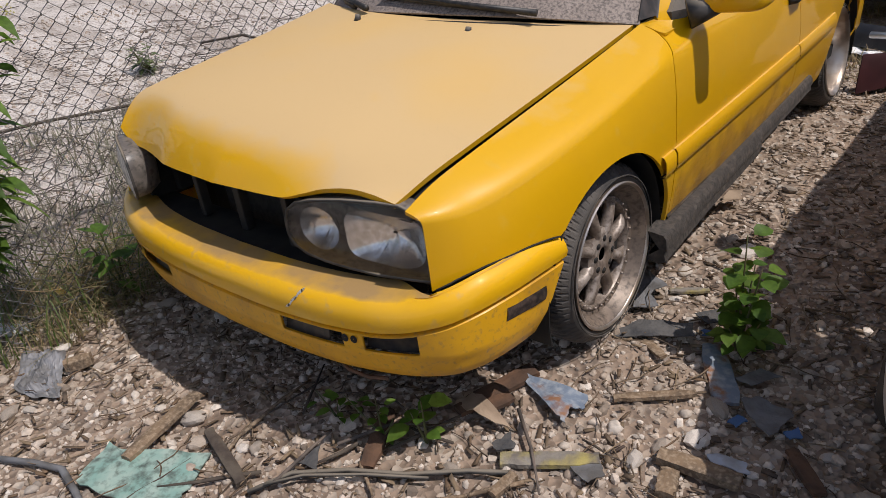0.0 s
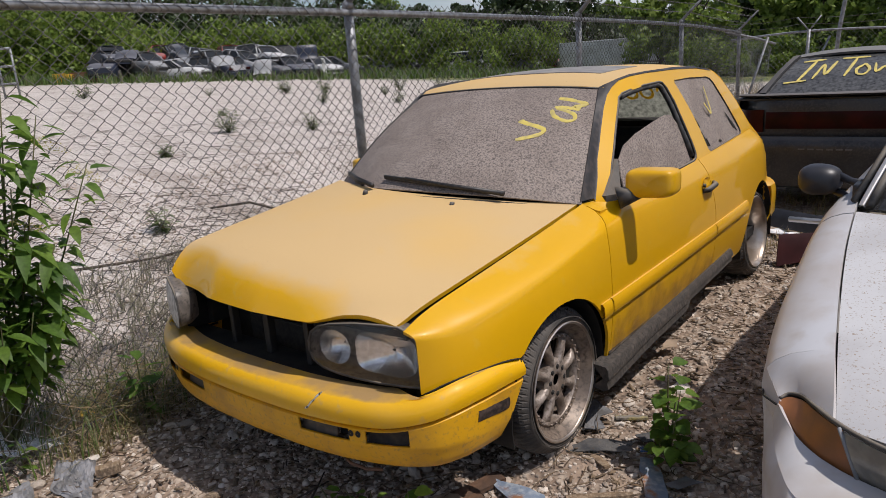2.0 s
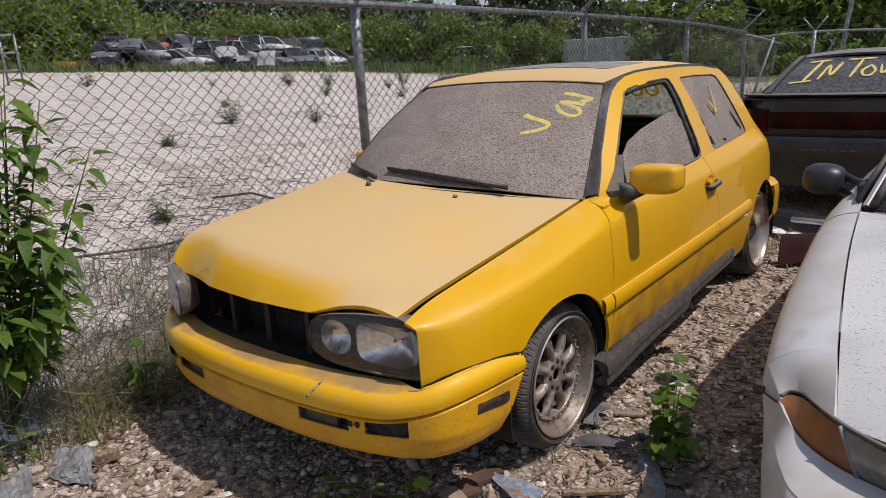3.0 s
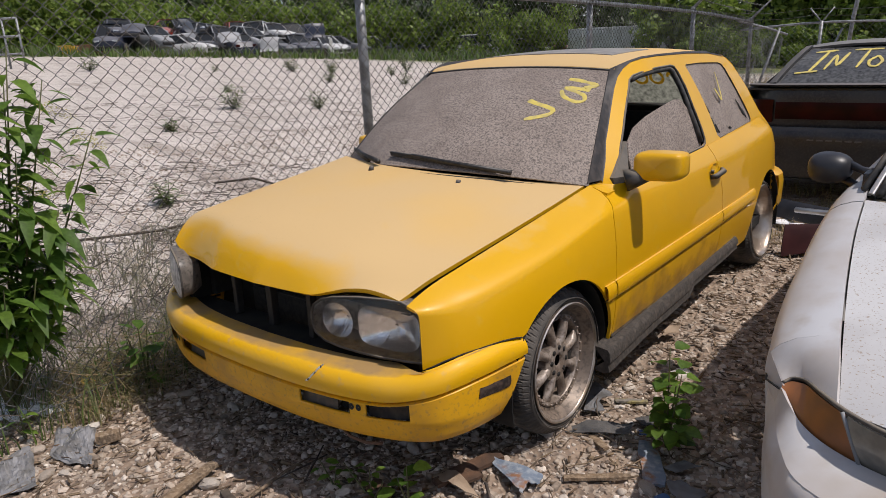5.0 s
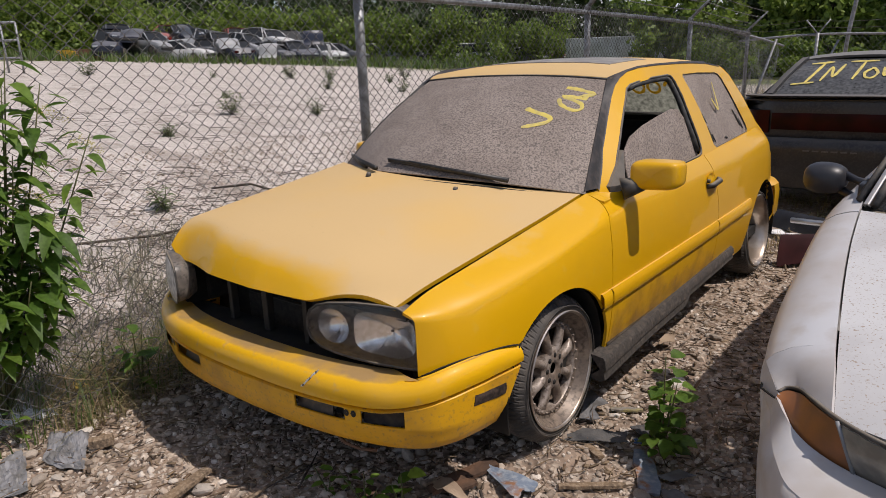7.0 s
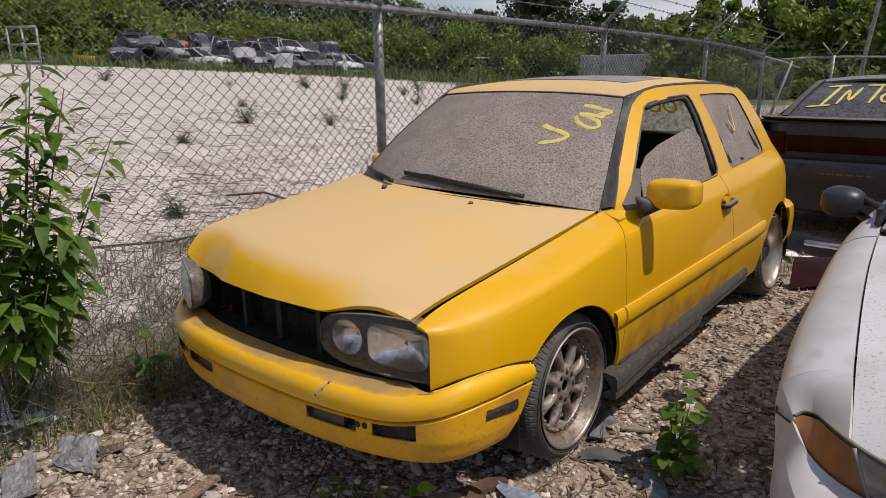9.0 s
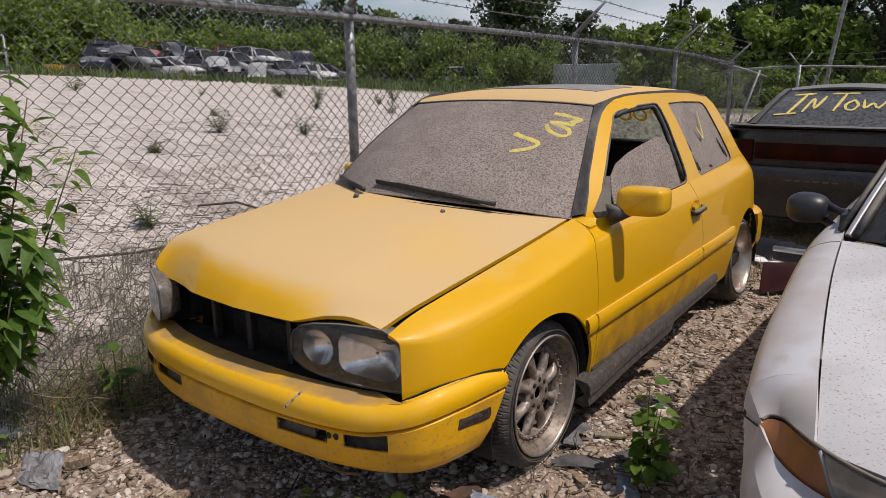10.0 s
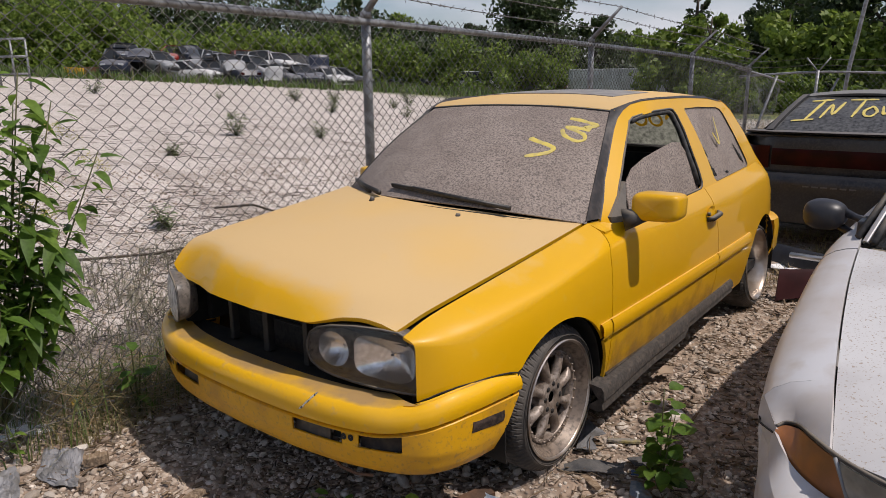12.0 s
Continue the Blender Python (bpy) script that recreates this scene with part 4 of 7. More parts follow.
for sg in (1, -1):
    mz = lambda y: .517 + .021 * (y - 1.08)
    for nm, a, b in (("door_moulding", 1.142, 2.338), ("quarter_moulding", 2.348, 2.915), ("fender_moulding", 1.062, 1.134)):
        strip(nm, np.linspace(a, b, 14), mz, .031, .017, M["yellow_flank"], sg)
        strip(nm + "_edge", np.linspace(a, b, 8), lambda y: mz(y) - .033, .0022, .010, M["dark"], sg)
    # the skirt: a deep front length with a torn end, a slimmer one behind it
    for y0, y1, deep, out in ((1.06, 1.98, .088, .008), (1.96, 2.66, .060, .0)):
        rows = []
        for y in np.linspace(y0, y1, 22):
            z0 = .288 + .043 * (y - 1.03)
            d = deep + .004 * noise.noise((y * 6, sg, 0)) - (.03 * ease(y1 - .04, y1, y) if y1 < 2.1 else 0)
            w = out + .010 * ease(1.5, 1.1, y)
            rows.append([(sg * (.775 + w), y, z0 + .010), (sg * (.832 + w), y, z0 + .004), (sg * (.842 + w), y, z0 - .010), (sg * (.845 + w), y, z0 - d * .55), (sg * (.836 + w), y, z0 - d * .62), (sg * (.842 + w), y, z0 - d), (sg * (.82 + w), y, z0 - d - .010), (sg * (.77 + w), y, z0 - d)])
        cap = tuple(np.mean(rows[0], axis=0))
        rows.insert(0, [cap] * len(rows[0]))
        sheet("side_skirt", rows, M["skirt"], yellow_car, label="weathered black side skirt")
    for lift in (0.0, .017):
        rows = []
        for y in np.linspace(1.155, 2.83, 20):
            z0 = .306 + lift + .043 * (y - 1.03)
            rows.append([(sg * .79, y, z0 + .010), (sg * (.818 - lift * .2), y, z0 + .005), (sg * (.822 - lift * .2), y, z0 - .006), (sg * .79, y, z0 - .012)])
        sheet("sill_trim", rows, M["sill"], yellow_car)
    tube("skirt_bracket", [(sg * .83, 1.90, .27), (sg * .835, 1.91, .235), (sg * .83, 1.93, .215)], .010, M["skirt"], yellow_car, 6)
    # dried road dirt thrown up behind the front wheel
    rows = [[(sg * (side_x(y, z) + .003), y, z) for z in np.linspace(.312 + .035 * (y - 1.16), .488, 6)] for y in np.linspace(1.175, 2.35, 16)]
    sheet("road_dirt", rows, M["road_dirt"], yellow_car, label="dried brown road dirt on the lower door")
    # door handle
    hb = new("door_handle")
    hb.parent = yellow_car
    tube("grip", [(sg * .828, 2.19, .772), (sg * .850, 2.21, .776), (sg * .852, 2.31, .786), (sg * .830, 2.345, .79)], [.012, .014, .014, .010], M["black_trim"], hb, 8)
    rows = [[(sg * (side_x(2.24, .80) + .003 - .012 * (1 - r)), 2.245 + .045 * r * math.cos(a), .81 + .022 * r * math.sin(a)) for a in np.linspace(0, 2 * math.pi, 17)[:-1]] for r in (1, .6, .05)]
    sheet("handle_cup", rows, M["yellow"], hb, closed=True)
    tube("lock_cylinder", [(sg * .83, 2.19, .800), (sg * .842, 2.19, .800)], .010, M["black_trim"], hb, 10)
    # wing mirror
    wm_ = new("wing_mirror")
    wm_.parent = yellow_car
    rows = []
    n = 36
    for d, sx, sz in ((-.056, .02, .02), (-.055, .45, .45), (-.052, .72, .72), (-.046, .87, .86), (-.034, .955, .95), (-.016, .99, .99), (.0, 1.0, 1.0), (.04, .98, .98), (.05, .94, .93), (.045, .88, .86), (.03, .86, .84), (.03, .01, .01)):
        rows.append([(sg * (.907 + .096 * sx * math.copysign(abs(math.cos(a)) ** .38, math.cos(a))), 1.372 + d + .012 * math.cos(a) * sx, .961 + .006 * math.cos(a) + (.057 - .004 * math.cos(a)) * sz * math.copysign(abs(math.sin(a)) ** .38, math.sin(a))) for a in np.linspace(0, 2 * math.pi, n + 1)[:-1]])
    sheet("shell", rows, M["yellow_flank"], wm_, closed=True)
    if sg < 0:
        wm_.matrix_basis = pose(.125, .15, -.025)
    tube("arm", [(sg * .79, 1.31, .905), (sg * .825, 1.33, .915), (sg * .86, 1.36, .925)], [.045, .036, .026], M["black_trim"], wm_, 12)
    plate("sail_panel", [(1.335, .905), (1.335, .880), (1.352, .868), (1.385, .876), (1.41, .905), (1.50, 1.03), (1.475, 1.012)], [], lambda a, b, d, sg=sg: (sg * (cabin_x(a, max(b, .9)) + .012 - d), a, b), M["black_trim"], wm_, .02)

# dark trim along the screen pillars and the roof gutter
for sg in (1, -1):
    rows = []
    outer = pillar_line + [(2.1, 1.352), (2.45, 1.350), (2.8, 1.338), (3.03, 1.313)]
    for i, (y, z) in enumerate(outer):
        xo = cabin_x(y, z)
        if z < 1.335:
            v = min((z - .890) / .418, 1.0)
            xi, yi, zi = screen(.995, v)
        else:
            xi, yi, zi = xo - .018, y, roof_mid(y) - .037
        rows.append([(sg * (xo + .002), y, z + .002), (sg * (xo - .006), y, z + .010), (sg * ((xo + xi) / 2), (y + yi) / 2, (z + zi) / 2 + .010), (sg * xi, yi, zi + .008), (sg * (xi - .006), yi, zi)])
    sheet("pillar_trim", rows, M["pillar"], yellow_car, label="faded black pillar and gutter trim")


# screen fittings
for blade, arm in ((((-.95, .115), (-.84, .09), (-.68, .045), (-.52, .01)), ((-.86, .10), (-.66, .05), (-.36, -.012))), (((-.32, .075), (-.12, .062), (.15, .04), (.52, .012)), ((-.10, .062), (.2, .03), (.62, -.005)))):
    w = new("wiper")
    w.parent = yellow_car
    tube("blade", [screen(u, v, .012) for u, v in blade], .009, M["wiper"], w, 6)
    tube("arm", [screen(u, v, .026) for u, v in arm], [.006, .009, .012], M["wiper"], w, 6)
    tube("blade_frame", [screen(u, v, .022) for u, v in blade], .006, M["wiper"], w, 6)
# the scuttle's corners, between bonnet, screen and door
for sg in (1, -1):
    rows = [[(sg * x, y, .891 - .020 * ease(.69, .765, x)) for x in np.linspace(.672, .765, 6)] for y in np.linspace(1.210, 1.335, 6)]
    sheet("scuttle_corner", rows, M["yellow_flank"], yellow_car, .008, inward=(0, 1.2, 0))
# cowl behind the bonnet and rubber round the screen
rows = [[(u * .66, .975 + .225 * abs(u) ** 2.2 + .06 * k, .935 - .055 * abs(u) ** 2.4 - .01 * k) for k in (0, 1)] for u in np.linspace(-1, 1, 21)]
sheet("cowl", rows, M["black_trim"], yellow_car, .01, inward=(0, 1, 0))
tube("screen_seal", [screen(u, 1.0, .002) for u in np.linspace(-1, 1, 15)], .005, M["black_trim"], yellow_car, 6)
for x in (-.242, .242):
    tube("washer_jet", [(x, .945, .912 - .05 * x), (x + .004, .948, .938 - .05 * x)], [.014, .009], M["black_trim"], yellow_car, 8)


def stroke(name, pts, r, parent, label="", n=(0, -.57, .82), mat=None):
    """A flat brush stroke along points."""
    out = []
    for a, b in zip(pts, pts[1:]):
        for k in range(4):
            out.append(Vector(a).lerp(Vector(b), k / 4))
    out.append(Vector(pts[-1]))
    for _ in range(2):
        out = [out[0]] + [(out[i - 1] + out[i] * 2 + out[i + 1]) / 4 for i in range(1, len(out) - 1)] + [out[-1]]
    n = Vector(n).normalized()
    rows = []
    for i, q in enumerate(out):
        d = out[min(i + 1, len(out) - 1)] - out[max(i - 1, 0)]
        w = d.cross(n).normalized() * (r * (.85 + .35 * noise.noise((q.x * 40, q.y * 40, q.z * 40))) * (.6 if i in (0, len(out) - 1) else 1))
        rows.append([tuple(q + w * k + n * (.0055 - .001 * k * k)) for k in (-1, -.5, 0, .5, 1)])
    return sheet(name, rows, mat or M["paint_mark"], parent, .002, label)


def on_screen(pts):
    return [screen(x / (.672 - .157 * v), v, -.003) for x, v in pts]


stroke("paint_mark", on_screen([(.26, .62), (.305, .595), (.40, .55), (.39, .50), (.305, .445)]), .015, yellow_car, "hand-brushed yellow paint mark")
stroke("paint_mark", on_screen([(.36, .87), (.43, .855), (.515, .82), (.44, .785), (.50, .765), (.37, .775)]), .013, yellow_car, "hand-brushed yellow paint mark")
stroke("paint_mark", on_screen([(.365, .745), (.39, .68), (.46, .635), (.49, .66), (.475, .715), (.38, .765)]), .012, yellow_car, "hand-brushed yellow paint mark")
stroke("paint_mark", [(cabin_x(y, z) - .004, y, z) for y, z in ((2.65, 1.16), (2.71, 1.08), (2.76, 1.24))], .008, yellow_car, "hand-brushed yellow paint tick", (1, 0, .4))

# streaks where the dust was wiped off the quarter glass
for sg in (1, -1):
    for pts, r in ((((2.44, 1.10), (2.47, 1.05)), .008), (((2.46, 1.03), (2.50, .95)), .012), (((2.50, .99), (2.53, .945)), .008), (((2.97, 1.08), (3.0, 1.045)), .006), (((3.0, 1.05), (3.05, .985)), .010), (((3.04, 1.02), (3.09, .965)), .009), (((2.70, .955), (2.74, .945)), .006)):
        stroke("wiped_streak", [(sg * (cabin_x(y, z) - .010), y, z) for y, z in pts], r, yellow_car, n=(sg, 0, .35), mat=M["dark"])

# lowered door glass, rubber round the windows, far door glass
door_pane = [(1.47, .89), (1.49, .95), (1.535, 1.02), (1.61, 1.07), (1.75, 1.105), (1.95, 1.13), (2.12, 1.148), (2.20, 1.142), (2.238, 1.09), (2.275, .96), (2.27, .89)]
plate("door_glass", door_pane, [], lambda a, b, d: ((cabin_x(a, b) - .022 - d), a, b), M["dust_glass"], yellow_car, .005, "dust-covered door glass wound halfway down")
plate("door_glass", window_a, [], lambda a, b, d: (-(cabin_x(a, b) - .012 - d), a, b), M["pale_glass"], yellow_car, .004)
for sg in (1, -1):
    for loop in (window_a, window_b):
        tube("window_seal", [(sg * (cabin_x(a, b) - .004), a, b) for a, b in loop + loop[:1]], .0065 if loop is window_a else .004, M["black_trim"], yellow_car, 6, cap=False)
    tube("door_frame_seal", [(sg * (cabin_x(a, b) - .016), a, b) for a, b in ((1.78, 1.262), (1.85, 1.277), (2.0, 1.288), (2.18, 1.290), (2.215, 1.275), (2.235, 1.2), (2.255, 1.0), (2.262, .93))], .013, M["black_trim"], yellow_car, 8, "black door frame rubber")
for cx in (-.05, .06, .18):
    ring = [(cx + .045 * math.cos(a), 3.20, 1.185 + .04 * math.sin(a)) for a in np.linspace(0, 6.283 if cx < .15 else 3.0, 9)]
    stroke("paint_mark", [(x, 3.27 + .10 * (1 - (x / .62) ** 2) - .82 * (z - 1.17) - .012, z) for x, y, z in ring], .012, yellow_car, "yellow marker writing on the rear glass", (0, -.77, -.63), M["glass_mark"])

# cabin inside
bay("dashboard", (1.22, .32, .20), (0, 1.42, .80), M["dark"], .05)
rows = [[(.36 + (.185 + .013 * math.cos(b)) * math.cos(a), 1.66 + .013 * math.sin(b), .86 + (.185 + .013 * math.cos(b)) * math.sin(a)) for b in np.linspace(0, 2 * math.pi, 9)[:-1]] for a in np.linspace(0, 2 * math.pi, 25)]
sheet("steering_wheel", rows, M["black_trim"], yellow_car, closed=True)
for x in (-.36, .36):
    st = new("seat")
    st.parent = yellow_car
    box("cushion", (.46, .50, .16), M["seat"], st, pose(x, 2.05, .45), .05)
    box("backrest", (.46, .14, .58), M["seat"], st, pose(x, 2.34, .78, -14), .05)
bay("rear_bench", (1.15, .55, .22), (0, 2.95, .50), M["seat"], .05)
bay("rear_backrest", (1.15, .16, .50), (0, 3.22, .78), M["seat"], .05)
# sunroof panel
rows = [[(u * .40, y, roof_mid(y) - .04 * abs(u * .4 / .57) ** 2.6 + .004) for u in np.linspace(-1, 1, 9)] for y in np.linspace(1.98, 2.40, 7)]
sheet("sunroof", rows, M["sunroof"], yellow_car, .004, "grey tinted glass sunroof", inward=(0, 2.2, 0))

# rear bumper
rows = []
for a in np.linspace(-1, 1, 41):
    x = .80 * math.copysign(min(1, abs(a) * 1.12) ** .9, a)
    y = 3.60 + .36 * (1 - ease(.72, 1.0, abs(a)))
    rows.append([(x * .96, y - .10, .555), (x, y - .02, .55), (x * 1.005, y, .50), (x * 1.0, y, .36), (x * .97, y - .03, .30), (x * .9, y - .1, .29)])
sheet("rear_bumper", rows, M["yellow_flank"], yellow_car, .006, inward=(0, 2.5, .4))


# wheels
def wheel(yc, sg, dish, lip_mat, camber):
    w = new("wheel")
    w.parent = yellow_car
    R_T, R_R = .276, .219
    n = 288
    prof = [(-.185, .205), (-.19, .235), (-.18, .260), (-.155, .271), (-.10, R_T), (-.05, R_T), (-.033, .272), (-.020, .263), (-.006, .246), (-.001, .236), (-.004, .226), (-.010, R_R)]
    rows = []
    for k, (o, r) in enumerate(prof):
        row = []
        for j in range(n):
            a = 2 * math.pi * j / n
            rr = r
            if k in (2, 3, 4, 5, 6, 7) and (j + k) % 4 == 0:
                rr -= .0055
            row.append((o, rr * math.cos(a), rr * math.sin(a)))
        rows.append(row)
    sheet("tyre", rows, M["rubber"], w, closed=True, smooth=False)
    tube("sidewall_ring", [(.003, .241 * math.cos(a), .241 * math.sin(a)) for a in np.linspace(0, 2 * math.pi, 49)], .002, M["rubber"], w, 5, cap=False)
    rows = spin_y([(-.012, .2195), (.001, .2235), (.004, .219), (-.002, .212), (-.008, .209), (-.014, .205), (-dish * .55, .200), (-dish, .190), (-dish - .004, .176), (-dish - .014, .166), (-.18, .165), (-.18, .20)], 64)
    sheet("rim_lip", rows, lip_mat, w, closed=True)
    rows = spin_y([(-.004, .2215), (.003, .2245), (.0065, .2205), (.003, .2150), (-.001, .2125)], 64)
    sheet("rim_flange", rows, M["rim_lip"], w, closed=True, label="worn bright rim edge")
    xf = -dish - .008
    rows = spin_y([(xf + .006, .174), (xf + .010, .170), (xf + .010, .160), (xf, .154), (xf - .02, .152)], 64)
    sheet("rim_ring", rows, M["rim"], w, closed=True)
    for k in range(28):
        a = 2 * math.pi * k / 28
        tube("rim_bolt", [(xf + .008, .166 * math.cos(a), .166 * math.sin(a)), (xf + .018, .166 * math.cos(a), .166 * math.sin(a))], .0042, M["rim"], w, 6)
    rows = spin_y([(xf + .006, .020), (xf + .012, .026), (xf + .015, .040), (xf + .014, .066), (xf + .006, .080), (xf - .025, .083)], 48)
    sheet("hub", rows, M["rim"], w, closed=True)
    rows = spin_y([(xf - .012, .001), (xf - .010, .021)], 24)
    sheet("centre_bore", rows, M["dark"], w, closed=True)
    for k in range(8):
        a = 2 * math.pi * (k + .5) / 8
        tube("lug_hole", [(xf + .008, .050 * math.cos(a), .052 * math.sin(a)), (xf + .0165, .052 * math.cos(a), .052 * math.sin(a))], .0095, M["dark"], w, 8)
    for k in range(8):
        a = 2 * math.pi * k / 8
        d = Vector((0, math.cos(a), math.sin(a)))
        t = Vector((0, -math.sin(a), math.cos(a)))
        rows = []
        for r, hw, h in ((.050, .024, .012), (.072, .0175, .018), (.095, .0145, .021), (.12, .0165, .020), (.140, .024, .014), (.153, .033, .008), (.162, .040, .003)):
            c = d * r + Vector((xf, 0, 0))
            rows.append([tuple(c + t * hw * math.cos(b) + Vector((h * math.sin(b), 0, 0))) for b in np.linspace(0, 2 * math.pi, 13)[:-1]])
        sheet("spoke", rows, M["rim"], w, closed=True)
    rows = spin_y([(-.10, .02), (-.105, .135), (-.125, .138)], 40)
    sheet("brake_disc", rows, M["brake"], w, closed=True)
    # dark disc added to close the rim with painted shade
    rows = spin_y([(-.16, .002), (-.16, .19)], 40)
    sheet("rim_back", rows, M["dark"], w, closed=True)
    w.matrix_basis = pose(sg * .795, yc, .312, 0, 0, 0) @ (Matrix() if sg > 0 else pose(0, 0, 0, 0, 0, 180)) @ pose(0, 0, 0, 0, -camber, 0) @ pose(0, 0, 0, 17)
    return w


for sg in (1, -1):
    wheel(.845, sg, .040, M["barrel"], 1.5)
    wheel(RW[0], sg, .115, M["rim_lip"], 4.5)

# ---- the white sedan ----
white = thing("sedan_car", "chalky white sedan with amber turn signal beside the hatchback", "car")
WX = 2.33
w_half = smooth_table([.45, .51, .62, .75, .95, 1.28, 2.0, 3.5, 4.3], [.745, .775, .80, .818, .832, .843, .85, .845, .80])
w_cut_h = smooth_table([.30, .36, .69, 1.0, 1.2, 1.45], [.585, .597, .655, .70, .723, .742])
w_cut_z = smooth_table([.30, .36, .69, 1.0, 1.2, 1.45, 4.3], [.640, .650, .735, .80, .842, .888, .93])
w_sh_z = smooth_table([.45, .51, .75, .98, 1.16, 1.34, 1.6, 4.3], [.600, .612, .672, .733, .778, .818, .845, .86])


def w_section(y, low):
    zc = w_cut_z(y)
    hc = w_cut_h(y) if y < 1.45 else .742 + .02 * ease(1.45, 1.7, y)
    hs, zs = w_half(y), w_sh_z(y)
    pts = [(hc, zc), (hc + (hs - hc) * .30, zc - (zc - zs) * .10), (hc + (hs - hc) * .62, zc - (zc - zs) * .33), (hc + (hs - hc) * .86, zc - (zc - zs) * .66), (hs, zs)]
    for k in range(1, 9):
        z = zs + (low - zs) * k / 8
        pts.append((hs + .012 * math.sin(math.pi * k / 8) - .03 * (k / 8) ** 3, z))
    return pts


w_ys = sorted(set(list(np.linspace(.60, .64, 3)) + [.98 + .33 * math.cos(a) for a in np.linspace(.02, math.pi - .02, 24)] + [1.33, 1.4]))
for sg in (-1, 1):
    rows = [[(WX + sg * h, y, z) for h, z in w_section(y, .50 if y < .645 else arch(y, .98, .335, .30, .22))] for y in w_ys]
    sheet("front_fender", rows, M["fender_white"], white, .012, "stained white front fender", inward=(WX, 1.2, .4))
    rows = [[(WX + sg * h, y, z) for h, z in w_section(y, .22)] for y in np.linspace(1.41, 2.5, 14)]
    sheet("front_door", rows, M["fender_white"], white, .012, inward=(WX, 1.9, .4))
    rows = [[(WX + sg * h, y, z) for h, z in w_section(y, .25)] for y in np.linspace(2.51, 4.3, 16)]
    sheet("rear_quarter", rows, M["fender_white"], white, .012, inward=(WX, 3.2, .4))

# bonnet
rows = []
for i in range(25):
    v = i / 24
    row = []
    for j in range(-16, 17):
        u = j / 16
        yf = .235 + .125 * abs(u) ** 2.2
        yb = 1.22 + .20 * abs(u) ** 2.5
        y = yf + (yb - yf) * v
        z = w_cut_z(y + .10 * (1 - abs(u) ** 2)) + .042 * (1 - abs(u) ** 2.2) * (.4 + .6 * v)
        if v < .08:
            z -= .012 * (1 - v / .08) ** 2
        row.append((WX + u * (w_cut_h(min(max(y, .3), 1.45)) - .006), y, z))
    rows.append(row)
sheet("bonnet", rows, M["hood_white"], white, .012, "chalky speckled white bonnet", inward=(WX, .8, 0))
# lamp band: turn signal at the corner, head lamp inboard
band_top = [(.737, .492, .603), (.720, .508, .613), (.690, .492, .624), (.645, .425, .636), (.598, .360, .645), (.48, .275, .648), (.30, .225, .645)]
band_low = [(.737, .488, .588), (.705, .445, .567), (.668, .400, .553), (.620, .358, .546), (.548, .320, .541), (.46, .288, .541), (.30, .25, .541)]
ft = [smooth_table(range(7), [p[k] for p in band_top]) for k in range(3)]
fl = [smooth_table(range(7), [p[k] for p in band_low]) for k in range(3)]
for sg in (-1, 1):
    for nm, a, b, mt, lb in (("turn_signal", 0.05, 4.15, M["amber"], "faded amber turn signal lens"), ("head_lamp", 4.25, 6.0, M["headglass"], "clouded grey head lamp")):
        rows = []
        for s in np.linspace(a, b, 17):
            p, q = [f(s) for f in ft], [f(s) for f in fl]
            rows.append([(WX + sg * (p[0] + (q[0] - p[0]) * v), p[1] + (q[1] - p[1]) * v - .012 * math.sin(math.pi * v), p[2] + (q[2] - p[2]) * v) for v in np.linspace(.06, .94, 8)])
        sheet(nm, rows, mt, white, .008, lb, inward=(WX, 1.2, .5))
    for f, rs in ((ft, .006), (fl, .003)):
        tube("lamp_seal", [(WX + sg * f[0](s), f[1](s) + .004, f[2](s)) for s in np.linspace(0, 6, 25)], rs, M["black_trim"], white, 6)
    tube("lamp_divider", [(WX + sg * (ft[0](4.2) + (fl[0](4.2) - ft[0](4.2)) * v), ft[1](4.2) + (fl[1](4.2) - ft[1](4.2)) * v - .008, ft[2](4.2) + (fl[2](4.2) - ft[2](4.2)) * v) for v in (0, .5, 1)], .005, M["car_silver"], white, 6)
    tube("panel_gap", [(WX + sg * (w_half(.64) + .003), .64, .572), (WX + sg * (w_half(.60) + .004), .60, .574), (WX + sg * .788, .545, .580), (WX + sg * .742, .488, .590)], .003, M["dark"], white, 5)
    back = [[(WX + sg * (ft[0](s) - .05), ft[1](s) + .06, ft[2](s) - .1 * k) for k in (0, 1)] for s in np.linspace(0, 6, 12)]
    sheet("lamp_back", back, M["dark"], white, .004)
    # the wing's nose runs down to the lamps
    nose = w_section(.602, .5)[:5]
    rows = []
    for i, (hh, zz) in enumerate(nose):
        s = 4 - i
        p = [f(s) for f in ft]
        rows.append([(WX + sg * (hh + (p[0] - hh) * v), .602 + (p[1] + .004 - .602) * v, zz + (p[2] + .003 - zz) * v + .009 * math.sin(math.pi * v) * (1 - i / 4)) for v in np.linspace(0, 1, 8)])
    sheet("wing_nose", rows, M["fender_white"], white, .008, inward=(WX, 1.2, .4))
for sg in (-1, 1):
    side_line = w_section(.602, .5)[4:]
    rows = [[(WX + sg * (h + (.734 - h) * v + .012 * math.sin(math.pi * v) * i / (len(side_line) - 1)), .602 + (.486 - .602) * v, z + (.602 - .062 * i / (len(side_line) - 1) - z) * v) for v in np.linspace(0, 1, 4)] for i, (h, z) in enumerate(side_line)]
    sheet("corner_filler", rows, M["fender_white"], white, .006, inward=(WX, 1.2, .4))
